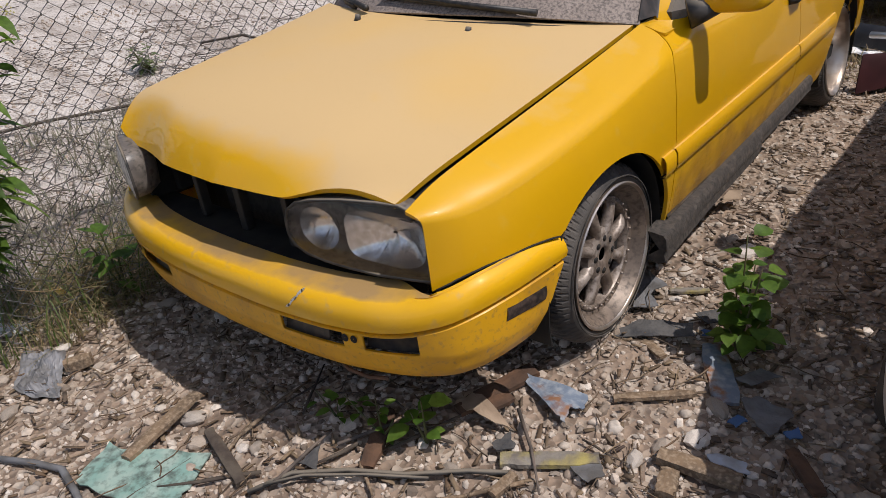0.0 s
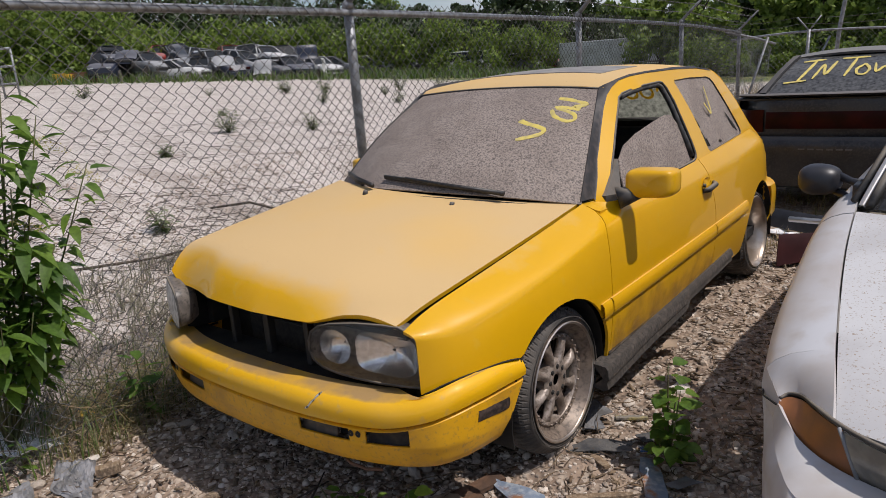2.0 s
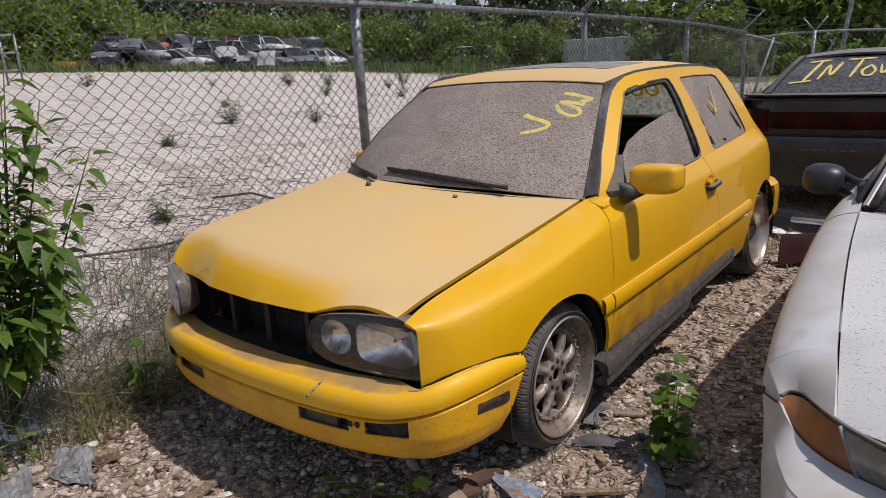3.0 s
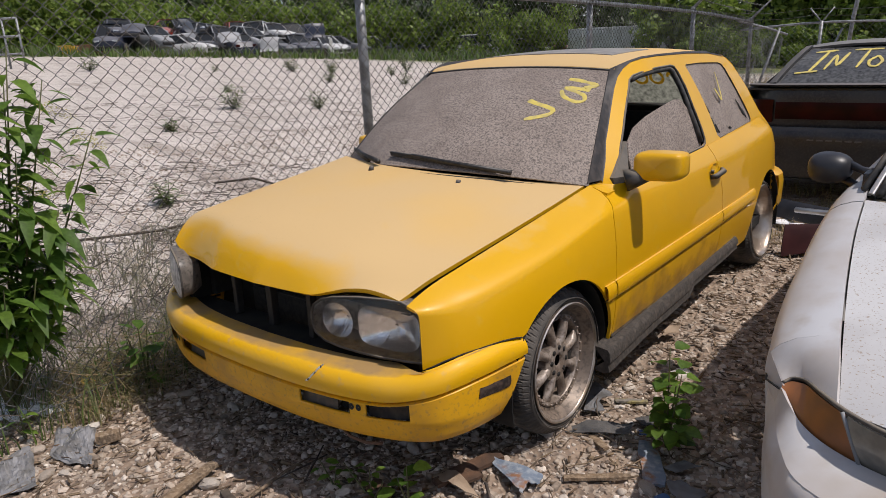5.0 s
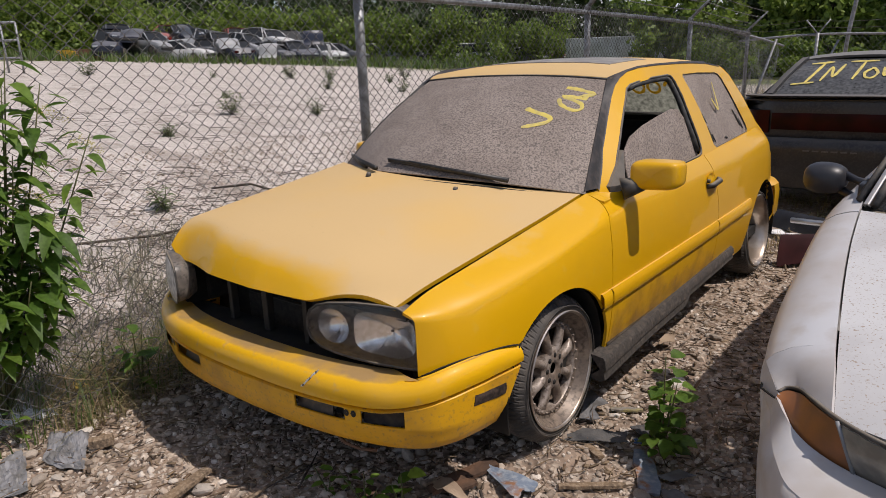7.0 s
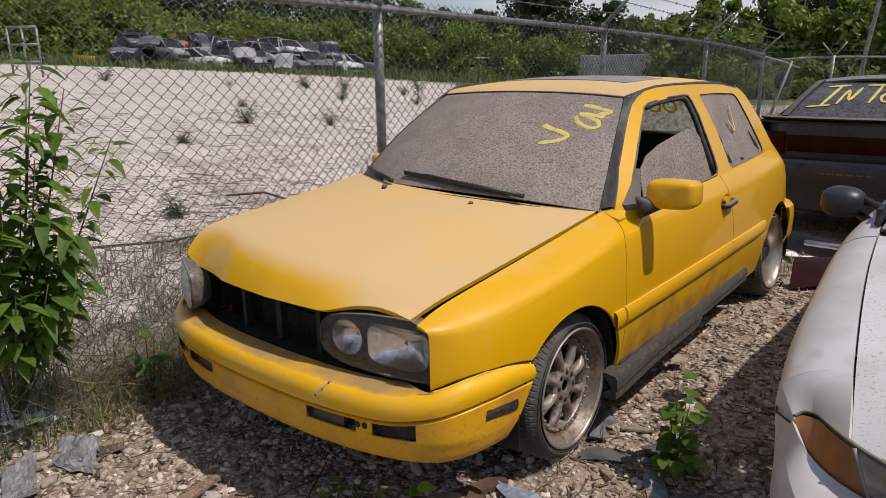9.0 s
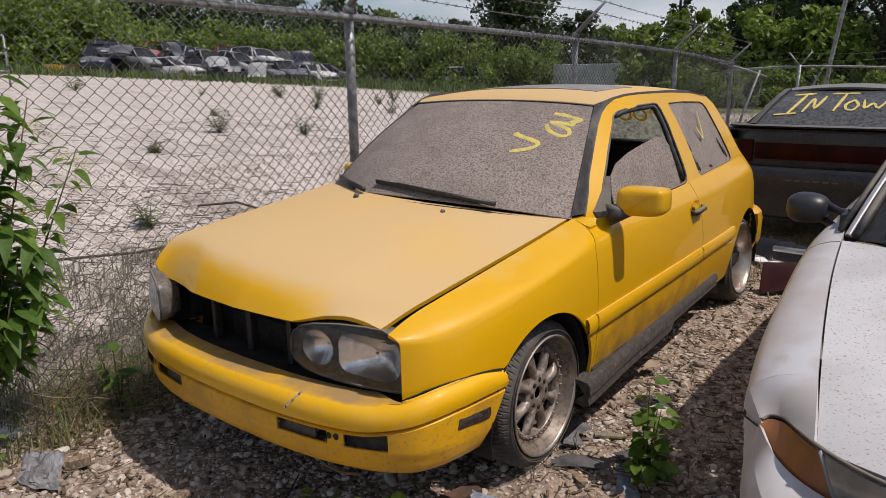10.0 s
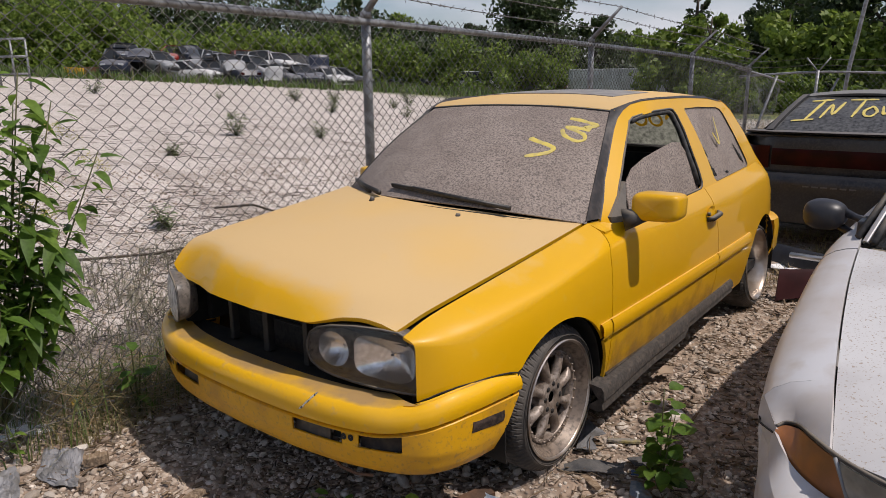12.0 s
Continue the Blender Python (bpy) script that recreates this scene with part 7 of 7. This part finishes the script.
yaw = math.degrees(math.atan2(ty1 - ty0, tx1 - tx0))
tl = math.hypot(tx1 - tx0, ty1 - ty0)
box("body", (tl, 2.4, 2.0), M["trailer"], tr, pose(*mid, 1.35, 0, 0, yaw), .04)
for k in range(11):
    box("side_rib", (.06, .05, 1.9), M["trailer"], tr, pose(*mid, 1.35, 0, 0, yaw) @ pose(-tl / 2 + tl * (k + .5) / 11, -1.215, 0), .01)
for k in (-.35, .35):
    for dy in (-.9, .9):
        w_ = sheet("wheel", spin_y([(-.1, .02), (-.1, .45), (.1, .45), (.1, .02)], 18), M["rubber"], tr, closed=True)
        w_.matrix_basis = pose(*mid, .25, 0, 0, yaw) @ pose(tl * k, dy, 0, 0, 0, 90)
# low crates beside the scrapped cars
for px, d, sz, mt in ((165, 47, (2.0, .8, .6), M["orange"]), (118, 47, (.8, .6, .5), M["yellowcrate"])):
    x, y = ray_xy(px, d)
    cr = thing("crate", "low weathered crate at the edge of the lot", "crate")
    for k in range(5):
        box("slat", (sz[0], .04, sz[2] / 5 - .03), mt, cr, pose(x, y, ground_z(x, y) + .08 + k * sz[2] / 5, 0, 0, 35), .01)
    box("frame", (sz[0] * .98, sz[1], sz[2] * .95), mt, cr, pose(x, y, ground_z(x, y) + sz[2] * .45, 0, 0, 35) @ pose(0, .55, 0), .02)
gx_, gy_ = ray_xy(18, 30)
gt = thing("steel_rack", "grey tubular steel rack in the lot", "rack")
zz = ground_z(gx_, gy_)
for dx in (-.5, 0, .5):
    tube("upright", [(gx_ + dx, gy_ + dx * .6, zz - .05), (gx_ + dx, gy_ + dx * .6, zz + 1.7)], .04, M["galv"], gt, 8)
for z in (.5, 1.1, 1.7):
    tube("crossbar", [(gx_ - .5, gy_ - .3, zz + z), (gx_ + .5, gy_ + .3, zz + z)], .04, M["galv"], gt, 8)

# ---- litter on the gravel ----
def board(label, a, b, width_, thick, mat, z=0.012, tilt=4, rag=.35, name="plank", category="plank"):
    """A broken board from a to b with ragged ends and worn edges."""
    a, b = Vector((*a, 0)), Vector((*b, 0))
    d = b - a
    L = d.length
    n = 10
    rows = []
    for i in range(n + 1):
        q = i / n
        w = width_ / 2 * (1 + .10 * noise.noise((q * 5, a.x * 9, 1)))
        wl, wr = w, w
        end = min(q, 1 - q)
        if end < .12:
            wl *= 1 - rag * rng.uniform(0, 1)
            wr *= 1 - rag * rng.uniform(0, 1)
        x = (q - .5) * L
        t = thick / 2
        rows.append([(x, -wl, -t * .7), (x, -wl * .95, t * .7), (x, -wl * .3, t * (1 + .2 * noise.noise((q * 9, 2, a.y)))), (x, wr * .3, t * (1 + .2 * noise.noise((q * 9, 7, a.y)))), (x, wr * .95, t * .7), (x, wr, -t * .7), (x, 0, -t)])
    bm = bmesh.new()
    V = [[bm.verts.new(p) for p in r] for r in rows]
    k = len(rows[0])
    for i in range(n):
        for j in range(k):
            bm.faces.new((V[i][j], V[i][(j + 1) % k], V[i + 1][(j + 1) % k], V[i + 1][j]))
    bm.faces.new(V[0])
    bm.faces.new(V[-1])
    o = part(name, bm, mat)
    m = (a + b) / 2
    o.matrix_basis = pose(m.x, m.y, ground_z(m.x, m.y) + thick / 2 + z, rng.uniform(-tilt, tilt), rng.uniform(-tilt, tilt) * .6, math.degrees(math.atan2(d.y, d.x)))
    return tagged(o, label, category)


def scrap(label, pts, mat, z=.012, thick=.003, warp=.012, name="scrap_sheet", category="scrap"):
    """A torn, slightly warped sheet with the given plan outline."""
    cx, cy = sum(p[0] for p in pts) / len(pts), sum(p[1] for p in pts) / len(pts)
    ring = []
    for (x0, y0), (x1, y1) in zip(pts, pts[1:] + pts[:1]):
        for k in range(4):
            q = k / 4
            j = .006 if k else 0
            ring.append((x0 + (x1 - x0) * q + rng.uniform(-j, j), y0 + (y1 - y0) * q + rng.uniform(-j, j)))
    V, F = [], []
    N = len(ring)
    levels = (1, .75, .5, .25)
    sd = rng.uniform(0, 50)
    g0 = ground_z(cx, cy)

    def hz(x, y):
        return g0 + z + warp * (1 + noise.noise((x * 9 + sd, y * 9, 0)))
    for top in (1, 0):
        for r in levels:
            for x, y in ring:
                px, py = cx + (x - cx) * r, cy + (y - cy) * r
                V.append((px, py, hz(px, py) + thick * top))
        V.append((cx, cy, hz(cx, cy) + thick * top))
    half = N * len(levels) + 1
    for t in (0, 1):
        o = t * half
        for l in range(len(levels) - 1):
            for i in range(N):
                j = (i + 1) % N
                F.append((o + l * N + i, o + l * N + j, o + (l + 1) * N + j, o + (l + 1) * N + i))
        for i in range(N):
            F.append((o + (len(levels) - 1) * N + i, o + (len(levels) - 1) * N + (i + 1) % N, o + half - 1))
    for i in range(N):
        j = (i + 1) % N
        F.append((i, half + i, half + j, j))
    return tagged(ob_from(name, V, F, mat, smooth=False), label, category)


def film(label, pts, mat, rise):
    """Thin plastic film, crumpled into ridges and folds."""
    c = (sum(p[0] for p in pts) / len(pts), sum(p[1] for p in pts) / len(pts))
    ring = [(a[0] + (b[0] - a[0]) * k / 5, a[1] + (b[1] - a[1]) * k / 5) for a, b in zip(pts, pts[1:] + pts[:1]) for k in range(5)]
    rows = []
    for r in np.linspace(1, .02, 14):
        row = []
        for x, y in ring:
            px, py = c[0] + (x - c[0]) * r, c[1] + (y - c[1]) * r
            h = abs(noise.noise((px * 8, py * 8, 3))) + .55 * abs(noise.noise((px * 22, py * 22, 8))) + .25 * noise.noise((px * 60, py * 60, 1))
            j = .006 * noise.noise((px * 40, py * 40, 6))
            row.append((px + j, py - j, ground_z(px, py) + .012 + rise * h * (1 - .6 * r ** 6)))
        rows.append(row)
    return tagged(sheet("plastic_film", rows, mat, None, closed=True, smooth=False), label, "plastic film")



board('weathered grey-brown broken plank on gravel', (-0.084, -0.335), (-0.152, -0.056), 0.045, 0.018, M['wood'], z=0.03)
board('weathered grey board with yellow paint flecks', (0.917, 0.607), (1.099, 0.744), 0.03, 0.016, M['wood'])
board('flaking blue and bare wood board', (1.049, 0.982), (1.185, 0.757), 0.075, 0.014, M['bluescrap'])
board('grey board with yellow paint smear', (0.783, 0.246), (0.994, 0.384), 0.05, 0.018, M['greywood'])
board('rough splintered brown timber', (1.112, 0.473), (1.306, 0.496), 0.05, 0.03, M['wood'])
board('broken timber stub on gravel', (1.177, 0.36), (1.156, 0.439), 0.05, 0.03, M['wood'])
board('rotten red-brown board under the bumper', (0.583, 0.321), (0.671, 0.581), 0.06, 0.02, M['rotwood'])
board('rotten red-brown board under the bumper', (0.637, 0.355), (0.678, 0.451), 0.05, 0.015, M['rotwood'], z=0.02)
board('reddish brown plank near the sprouts', (0.515, 0.023), (0.417, 0.215), 0.05, 0.015, M['rotwood'])
board('short splinter of pale wood', (0.836, 0.136), (0.846, 0.219), 0.03, 0.02, M['wood'])
board('dark rotten stick on gravel', (0.025, -0.133), (0.271, -0.197), 0.035, 0.02, M['darkwood'])
board('dark slim board in shade', (1.371, 0.665), (1.465, 0.553), 0.04, 0.015, M['rotwood'])
board('pale splinter board beside the tyre', (0.878, 0.886), (0.963, 0.839), 0.03, 0.012, M['wood'])
board('narrow weathered lath behind the plant', (0.823, 1.2), (0.934, 1.267), 0.03, 0.012, M['greywood'])
board('short broken log end on gravel', (-0.697, -0.227), (-0.653, -0.153), 0.05, 0.045, M['wood'])
scrap('torn black tar paper strip beside the tyre', [(0.776, 0.86), (0.827, 0.954), (0.975, 1.02), (1.005, 0.962), (0.895, 0.89), (0.795, 0.843)], M['shingle'])
scrap('torn grey plastic scraps by the tyre', [(0.759, 1.074), (0.704, 1.254), (0.825, 1.172), (0.799, 1.097), (0.843, 1.064), (0.788, 0.994)], M['greysheet'], warp=0.03)
scrap('blue-painted torn sheet metal', [(0.649, 0.537), (0.747, 0.553), (0.862, 0.562), (0.882, 0.511), (0.849, 0.49), (0.865, 0.434), (0.834, 0.441)], M['bluescrap'], warp=0.025)
scrap('pale curled cardboard scrap', [(0.561, 0.335), (0.559, 0.405), (0.684, 0.372), (0.749, 0.347), (0.665, 0.319)], M['card'], warp=0.025)
scrap('grey slate-like scrap in shade', [(1.21, 0.772), (1.248, 0.815), (1.323, 0.805), (1.344, 0.78), (1.313, 0.679), (1.25, 0.72)], M['greysheet'], warp=0.02)
scrap('grey slate-like scrap in shade', [(1.161, 0.868), (1.207, 0.941), (1.27, 0.936), (1.211, 0.857)], M['greysheet'])
scrap('dull grey torn sheet', [(0.945, 0.322), (0.994, 0.384), (1.032, 0.342), (1.011, 0.295)], M['greysheet'])
scrap('pale bluish sheet scrap', [(1.208, 0.54), (1.295, 0.566), (1.315, 0.529), (1.236, 0.51)], M['palescrap'])
scrap('dirty pale green plastic sheet with torn corner', [(-0.137, -0.456), (-0.206, -0.322), (-0.127, -0.311), (0.101, -0.178), (0.15, -0.265), (0.167, -0.316), (0.165, -0.368), (-0.025, -0.44)], M['greenglass'], warp=0.008, thick=0.004)
scrap('small bright blue plastic scrap', [(1.0, 1.028), (1.029, 1.052), (1.053, 1.018), (1.022, 0.993)], M['blueplastic'], warp=0.02)
scrap('small bright blue plastic scrap', [(1.21, 0.669), (1.221, 0.719), (1.252, 0.703), (1.237, 0.654)], M['blueplastic'], warp=0.02)
scrap('small bright blue plastic scrap', [(1.337, 0.713), (1.363, 0.749), (1.381, 0.723), (1.357, 0.691)], M['blueplastic'], warp=0.02)
scrap('crumpled yellow leaf litter', [(-1.281, -0.026), (-1.295, 0.015), (-1.221, 0.022), (-1.169, -0.011), (-1.205, -0.041)], M['yellowleaf'], warp=0.03)
scrap('black torn roofing scrap', [(0.735, 0.275), (0.755, 0.338), (0.797, 0.291), (0.765, 0.258)], M['shingle'])
scrap('dark roofing scrap near the plank', [(0.353, -0.072), (0.358, 0.005), (0.429, -0.069)], M['shingle'])
scrap('dark roofing scrap under the plant', [(0.949, 1.107), (1.026, 1.197), (1.065, 1.138), (1.003, 1.065)], M['shingle'])
film('crumpled grey plastic film on gravel', [(-.955, -.27), (-.89, -.205), (-.80, -.18), (-.70, -.24), (-.57, -.31), (-.65, -.36), (-.76, -.385), (-.84, -.33)], M['paper'], .05)
film('flattened grey plastic film beside the fence', [(-.90, -.40), (-.86, -.52), (-.76, -.56), (-.63, -.60), (-.58, -.50), (-.70, -.46), (-.80, -.42)], M['paper'], .05)
film('torn white plastic film by the shrub', [(-1.498, -0.363), (-1.454, -0.241), (-1.373, -0.185), (-1.219, -0.234), (-1.123, -0.167), (-1.041, -0.195), (-1.113, -0.263), (-1.133, -0.346), (-1.289, -0.433)], M['whitescrap'], .06)
tagged(tube('grey_hose', [(x, y, ground_z(x, y) + .02) for x, y in [(-0.482, -0.575), (-0.32, -0.495), (-0.223, -0.457), (-0.096, -0.476), (-0.007, -0.495)]], .010, M['greysheet'], None, 8), 'flattened grey plastic hose on gravel', 'hose')
tagged(tube('black_cable', [(x, y, ground_z(x, y) + .025) for x, y in [(0.316, -0.212), (0.368, -0.105), (0.488, -0.013), (0.62, 0.062), (0.742, 0.166), (0.831, 0.215)]], .008, M['black_trim'], None, 6), 'black rubber cable lying across the litter', 'cable')
tagged(tube('black_cable', [(x, y, ground_z(x, y) + .03) for x, y in [(0.338, -0.175), (0.404, -0.097), (0.539, -0.001), (0.679, 0.083)]], .005, M['black_trim'], None, 6), 'thin black cable lying across the litter', 'cable')
tagged(tube('stick', [(x, y, ground_z(x, y) + .03) for x, y in [(0.729, 0.413), (0.834, 0.315), (0.934, 0.198)]], [.006, .005, .003], M['twig'], None, 6), 'thin dry stick on gravel', 'stick')
tagged(tube('stick', [(x, y, ground_z(x, y) + .03) for x, y in [(0.356, -0.152), (0.344, -0.004), (0.344, 0.06)]], [.006, .005, .003], M['twig'], None, 6), 'thin dry stick on gravel', 'stick')
tagged(tube('stick', [(x, y, ground_z(x, y) + .03) for x, y in [(0.515, 0.132), (0.503, 0.229), (0.406, 0.251)]], [.006, .005, .003], M['twig'], None, 6), 'thin dry stick on gravel', 'stick')
tagged(tube('stick', [(x, y, ground_z(x, y) + .03) for x, y in [(0.398, 0.031), (0.465, 0.164), (0.552, 0.233)]], [.006, .005, .003], M['twig'], None, 6), 'thin dry stick on gravel', 'stick')

# more sticks strewn in front of the car
for k in range(22):
    x, y = rng.uniform(.0, 1.45), rng.uniform(-.42, .42)
    a, l = rng.uniform(0, 6.283), rng.uniform(.05, .15)
    pts = [(x + l * q * math.cos(a) + .012 * noise.noise((k, q * 3, 0)), y + l * q * math.sin(a) + .012 * noise.noise((k, 5, q * 3)), 0) for q in (-1, -.4, .2, 1)]
    r = rng.uniform(.003, .007)
    tagged(tube("stick", [(px, py, ground_z(px, py) + .02) for px, py, _ in pts], [r, r * 1.1, r * .9, r * .5], M["darkwood"] if k % 2 else M["wood"], None, 6), "broken dry stick lying on the gravel", "stick", "sticks on the gravel")

# car scraps behind the rear wheel
mp = thing("car_panel", "dark maroon plastic bumper skin lying behind the hatchback", "car panel")
rows = [[(.86 + .34 * u, 3.55 + .5 * u + .1 * v, .02 + .20 * math.sin(math.pi * v) * (1 - .3 * u)) for v in np.linspace(0, 1, 7)] for u in np.linspace(0, 1, 9)]
sheet("skin", rows, M["maroon"], mp, .006)
gb = thing("car_panel", "grey and black bumper lying on the ground", "car panel")
rows = [[(.45 + .75 * u, 4.62 - .36 * u + .12 * v, .04 + .13 * math.sin(math.pi * v)) for v in np.linspace(0, 1, 7)] for u in np.linspace(0, 1, 12)]
sheet("skin", rows, M["black_plastic"], gb, .006)
tube("bright_strip", [(.75, 4.38, .15), (1.0, 4.28, .17), (1.3, 4.18, .12)], .022, M["chrome"], gb, 8)
scrap("white plastic litter behind the wheel", [(.55, 4.45), (.85, 4.2), (.95, 4.3), (.65, 4.6)], M["whitescrap"], warp=.03)
scrap("dry pale leaf by the skirt", [(.76, 1.86), (.80, 1.93), (.79, 2.0), (.74, 1.97), (.73, 1.9)], M["card"], warp=.05)
scrap("dry pale leaf by the rear wheel", [(.93, 3.28), (.98, 3.30), (.97, 3.36), (.92, 3.35)], M["card"], warp=.03)


# ---- stones ----
def stones(name, n, area, sizes, label, fine=1, rough=.12):
    """Worn pebbles and chips, each a squashed and dented ball."""
    bm = bmesh.new()
    bmesh.ops.create_icosphere(bm, subdivisions=fine, radius=1.0)
    base = np.array([v.co[:] for v in bm.verts])
    tri = np.array([[v.index for v in f.verts] for f in bm.faces])
    bm.free()
    x0, x1, y0, y1 = area
    VV, FF = [], []
    made = 0
    while made < n:
        x, y = rng.uniform(x0, x1), rng.uniform(y0, y1)
        s = sizes[0] + (sizes[1] - sizes[0]) * rng.uniform() ** 2.2
        dent = 1 + rng.normal(size=(len(base), 1)) * rough + .16 * np.sin(base @ rng.normal(size=(3, 1)) * 2.2 + rng.uniform(0, 6))
        p = base * dent * np.array([rng.uniform(.9, 1.25), rng.uniform(.75, 1.05), rng.uniform(.55, .95)]) * s
        a, t = rng.uniform(0, 6.283), rng.normal() * .45
        ca, sa, ct, st = math.cos(a), math.sin(a), math.cos(t), math.sin(t)
        p = p @ np.array([[1, 0, 0], [0, ct, st], [0, -st, ct]]) @ np.array([[ca, sa, 0], [-sa, ca, 0], [0, 0, 1]])
        p += (x, y, ground_z(x, y) + s * .22)
        FF.append(tri + made * len(base))
        VV.append(p)
        made += 1
    V, F = np.concatenate(VV), np.concatenate(FF)
    me = bpy.data.meshes.new(name)
    me.vertices.add(len(V))
    me.vertices.foreach_set("co", V.ravel())
    me.loops.add(len(F) * 3)
    me.loops.foreach_set("vertex_index", F.ravel())
    me.polygons.add(len(F))
    me.polygons.foreach_set("loop_start", np.arange(0, len(F) * 3, 3))
    me.polygons.foreach_set("loop_total", np.full(len(F), 3))
    me.update()
    me.polygons.foreach_set("use_smooth", [fine > 1] * len(F))
    me.materials.append(M["stones"])
    return tagged(new(name, me), label, "gravel", kind="stuff")


stones("gravel_chips", 15000, (-1.5, 1.75, -.9, 1.5), (.0035, .011), "loose pale limestone chips")
stones("gravel_chips", 3200, (-1.4, 1.7, -.85, 1.4), (.008, .019), "loose angular limestone stones", 1, .17)
stones("gravel_chips", 700, (-1.4, 1.7, -.85, 1.4), (.010, .022), "loose worn limestone pebbles", 2, .11)
stones("gravel_chips", 2800, (.6, 1.75, 1.5, 5.2), (.004, .015), "loose pale limestone chips")
stones("gravel_chips", 850, (.7, 1.7, 1.4, 4.6), (.008, .020), "loose angular limestone stones", 1, .17)
# single lumps of limestone, ten shapes shared out
shapes = []
for k in range(10):
    bm = bmesh.new()
    bmesh.ops.create_icosphere(bm, subdivisions=2, radius=1.0)
    lean_dir = Vector(rng.normal(size=3))
    for v in bm.verts:
        v.co *= 1 + rng.normal() * .075 + .18 * math.sin(v.co.dot(lean_dir) * 1.6 + k)
        v.co.x *= 1.15
        v.co.y *= .6 + .04 * k
        v.co.z *= .55
    me = bpy.data.meshes.new("stone")
    bm.to_mesh(me)
    bm.free()
    me.materials.append(M["lump"])
    shapes.append(me)
for k in range(290):
    x, y = rng.uniform(-1.5, 1.75), rng.uniform(-.9, 2.6)
    s = .014 + .026 * rng.uniform() ** 2
    st = new("stone", shapes[k % 10])
    st.parent = ground
    st.matrix_basis = pose(x, y, ground_z(x, y) + s * .3, rng.uniform(-20, 20), rng.uniform(-20, 20), rng.uniform(0, 360)) @ Matrix.Scale(s, 4)
stones("lot_gravel", 9000, (-6.5, -1.2, -1.0, 7.0), (.006, .018), "pale limestone chips of the lot")


def chips(name, n, area, mat, size, label):
    """Flat splinters and bark chips lying every way."""
    x, y = rng.uniform(area[0], area[1], n), rng.uniform(area[2], area[3], n)
    z = np.array([ground_z(a, b) for a, b in zip(x, y)]) + rng.uniform(.006, .02, n)
    a = rng.uniform(0, 6.283, n)
    l, w = size * rng.uniform(.4, 1.6, n), size * rng.uniform(.12, .4, n)
    d = np.stack([np.cos(a), np.sin(a), rng.normal(size=n) * .25], 1)
    t = np.stack([-np.sin(a), np.cos(a), rng.normal(size=n) * .3], 1)
    c = np.stack([x, y, z], 1)
    k = rng.uniform(.5, 1.0, (n, 1))
    top = np.stack([c - d * l[:, None] + t * w[:, None] * k, c - d * l[:, None] * k - t * w[:, None], c + d * l[:, None] - t * w[:, None] * k, c + d * l[:, None] * k + t * w[:, None]], 1)
    V = np.concatenate([top, top - np.array([0, 0, .004])], 1).reshape(-1, 3)
    f = np.array([[0, 1, 2, 3], [4, 7, 6, 5], [0, 4, 5, 1], [1, 5, 6, 2], [2, 6, 7, 3], [3, 7, 4, 0]])
    F = (np.arange(n)[:, None, None] * 8 + f).reshape(-1, 4)
    return tagged(quads(name, [V], [F], mat), label, "wood chips", kind="stuff")


chips("wood_chips", 2200, (-1.4, 1.7, -.85, 1.5), M["mulch"], .018, "dry brown wood chips among the gravel")
chips("wood_chips", 900, (.7, 1.65, 1.5, 4.5), M["mulch"], .018, "dry brown wood chips among the gravel")
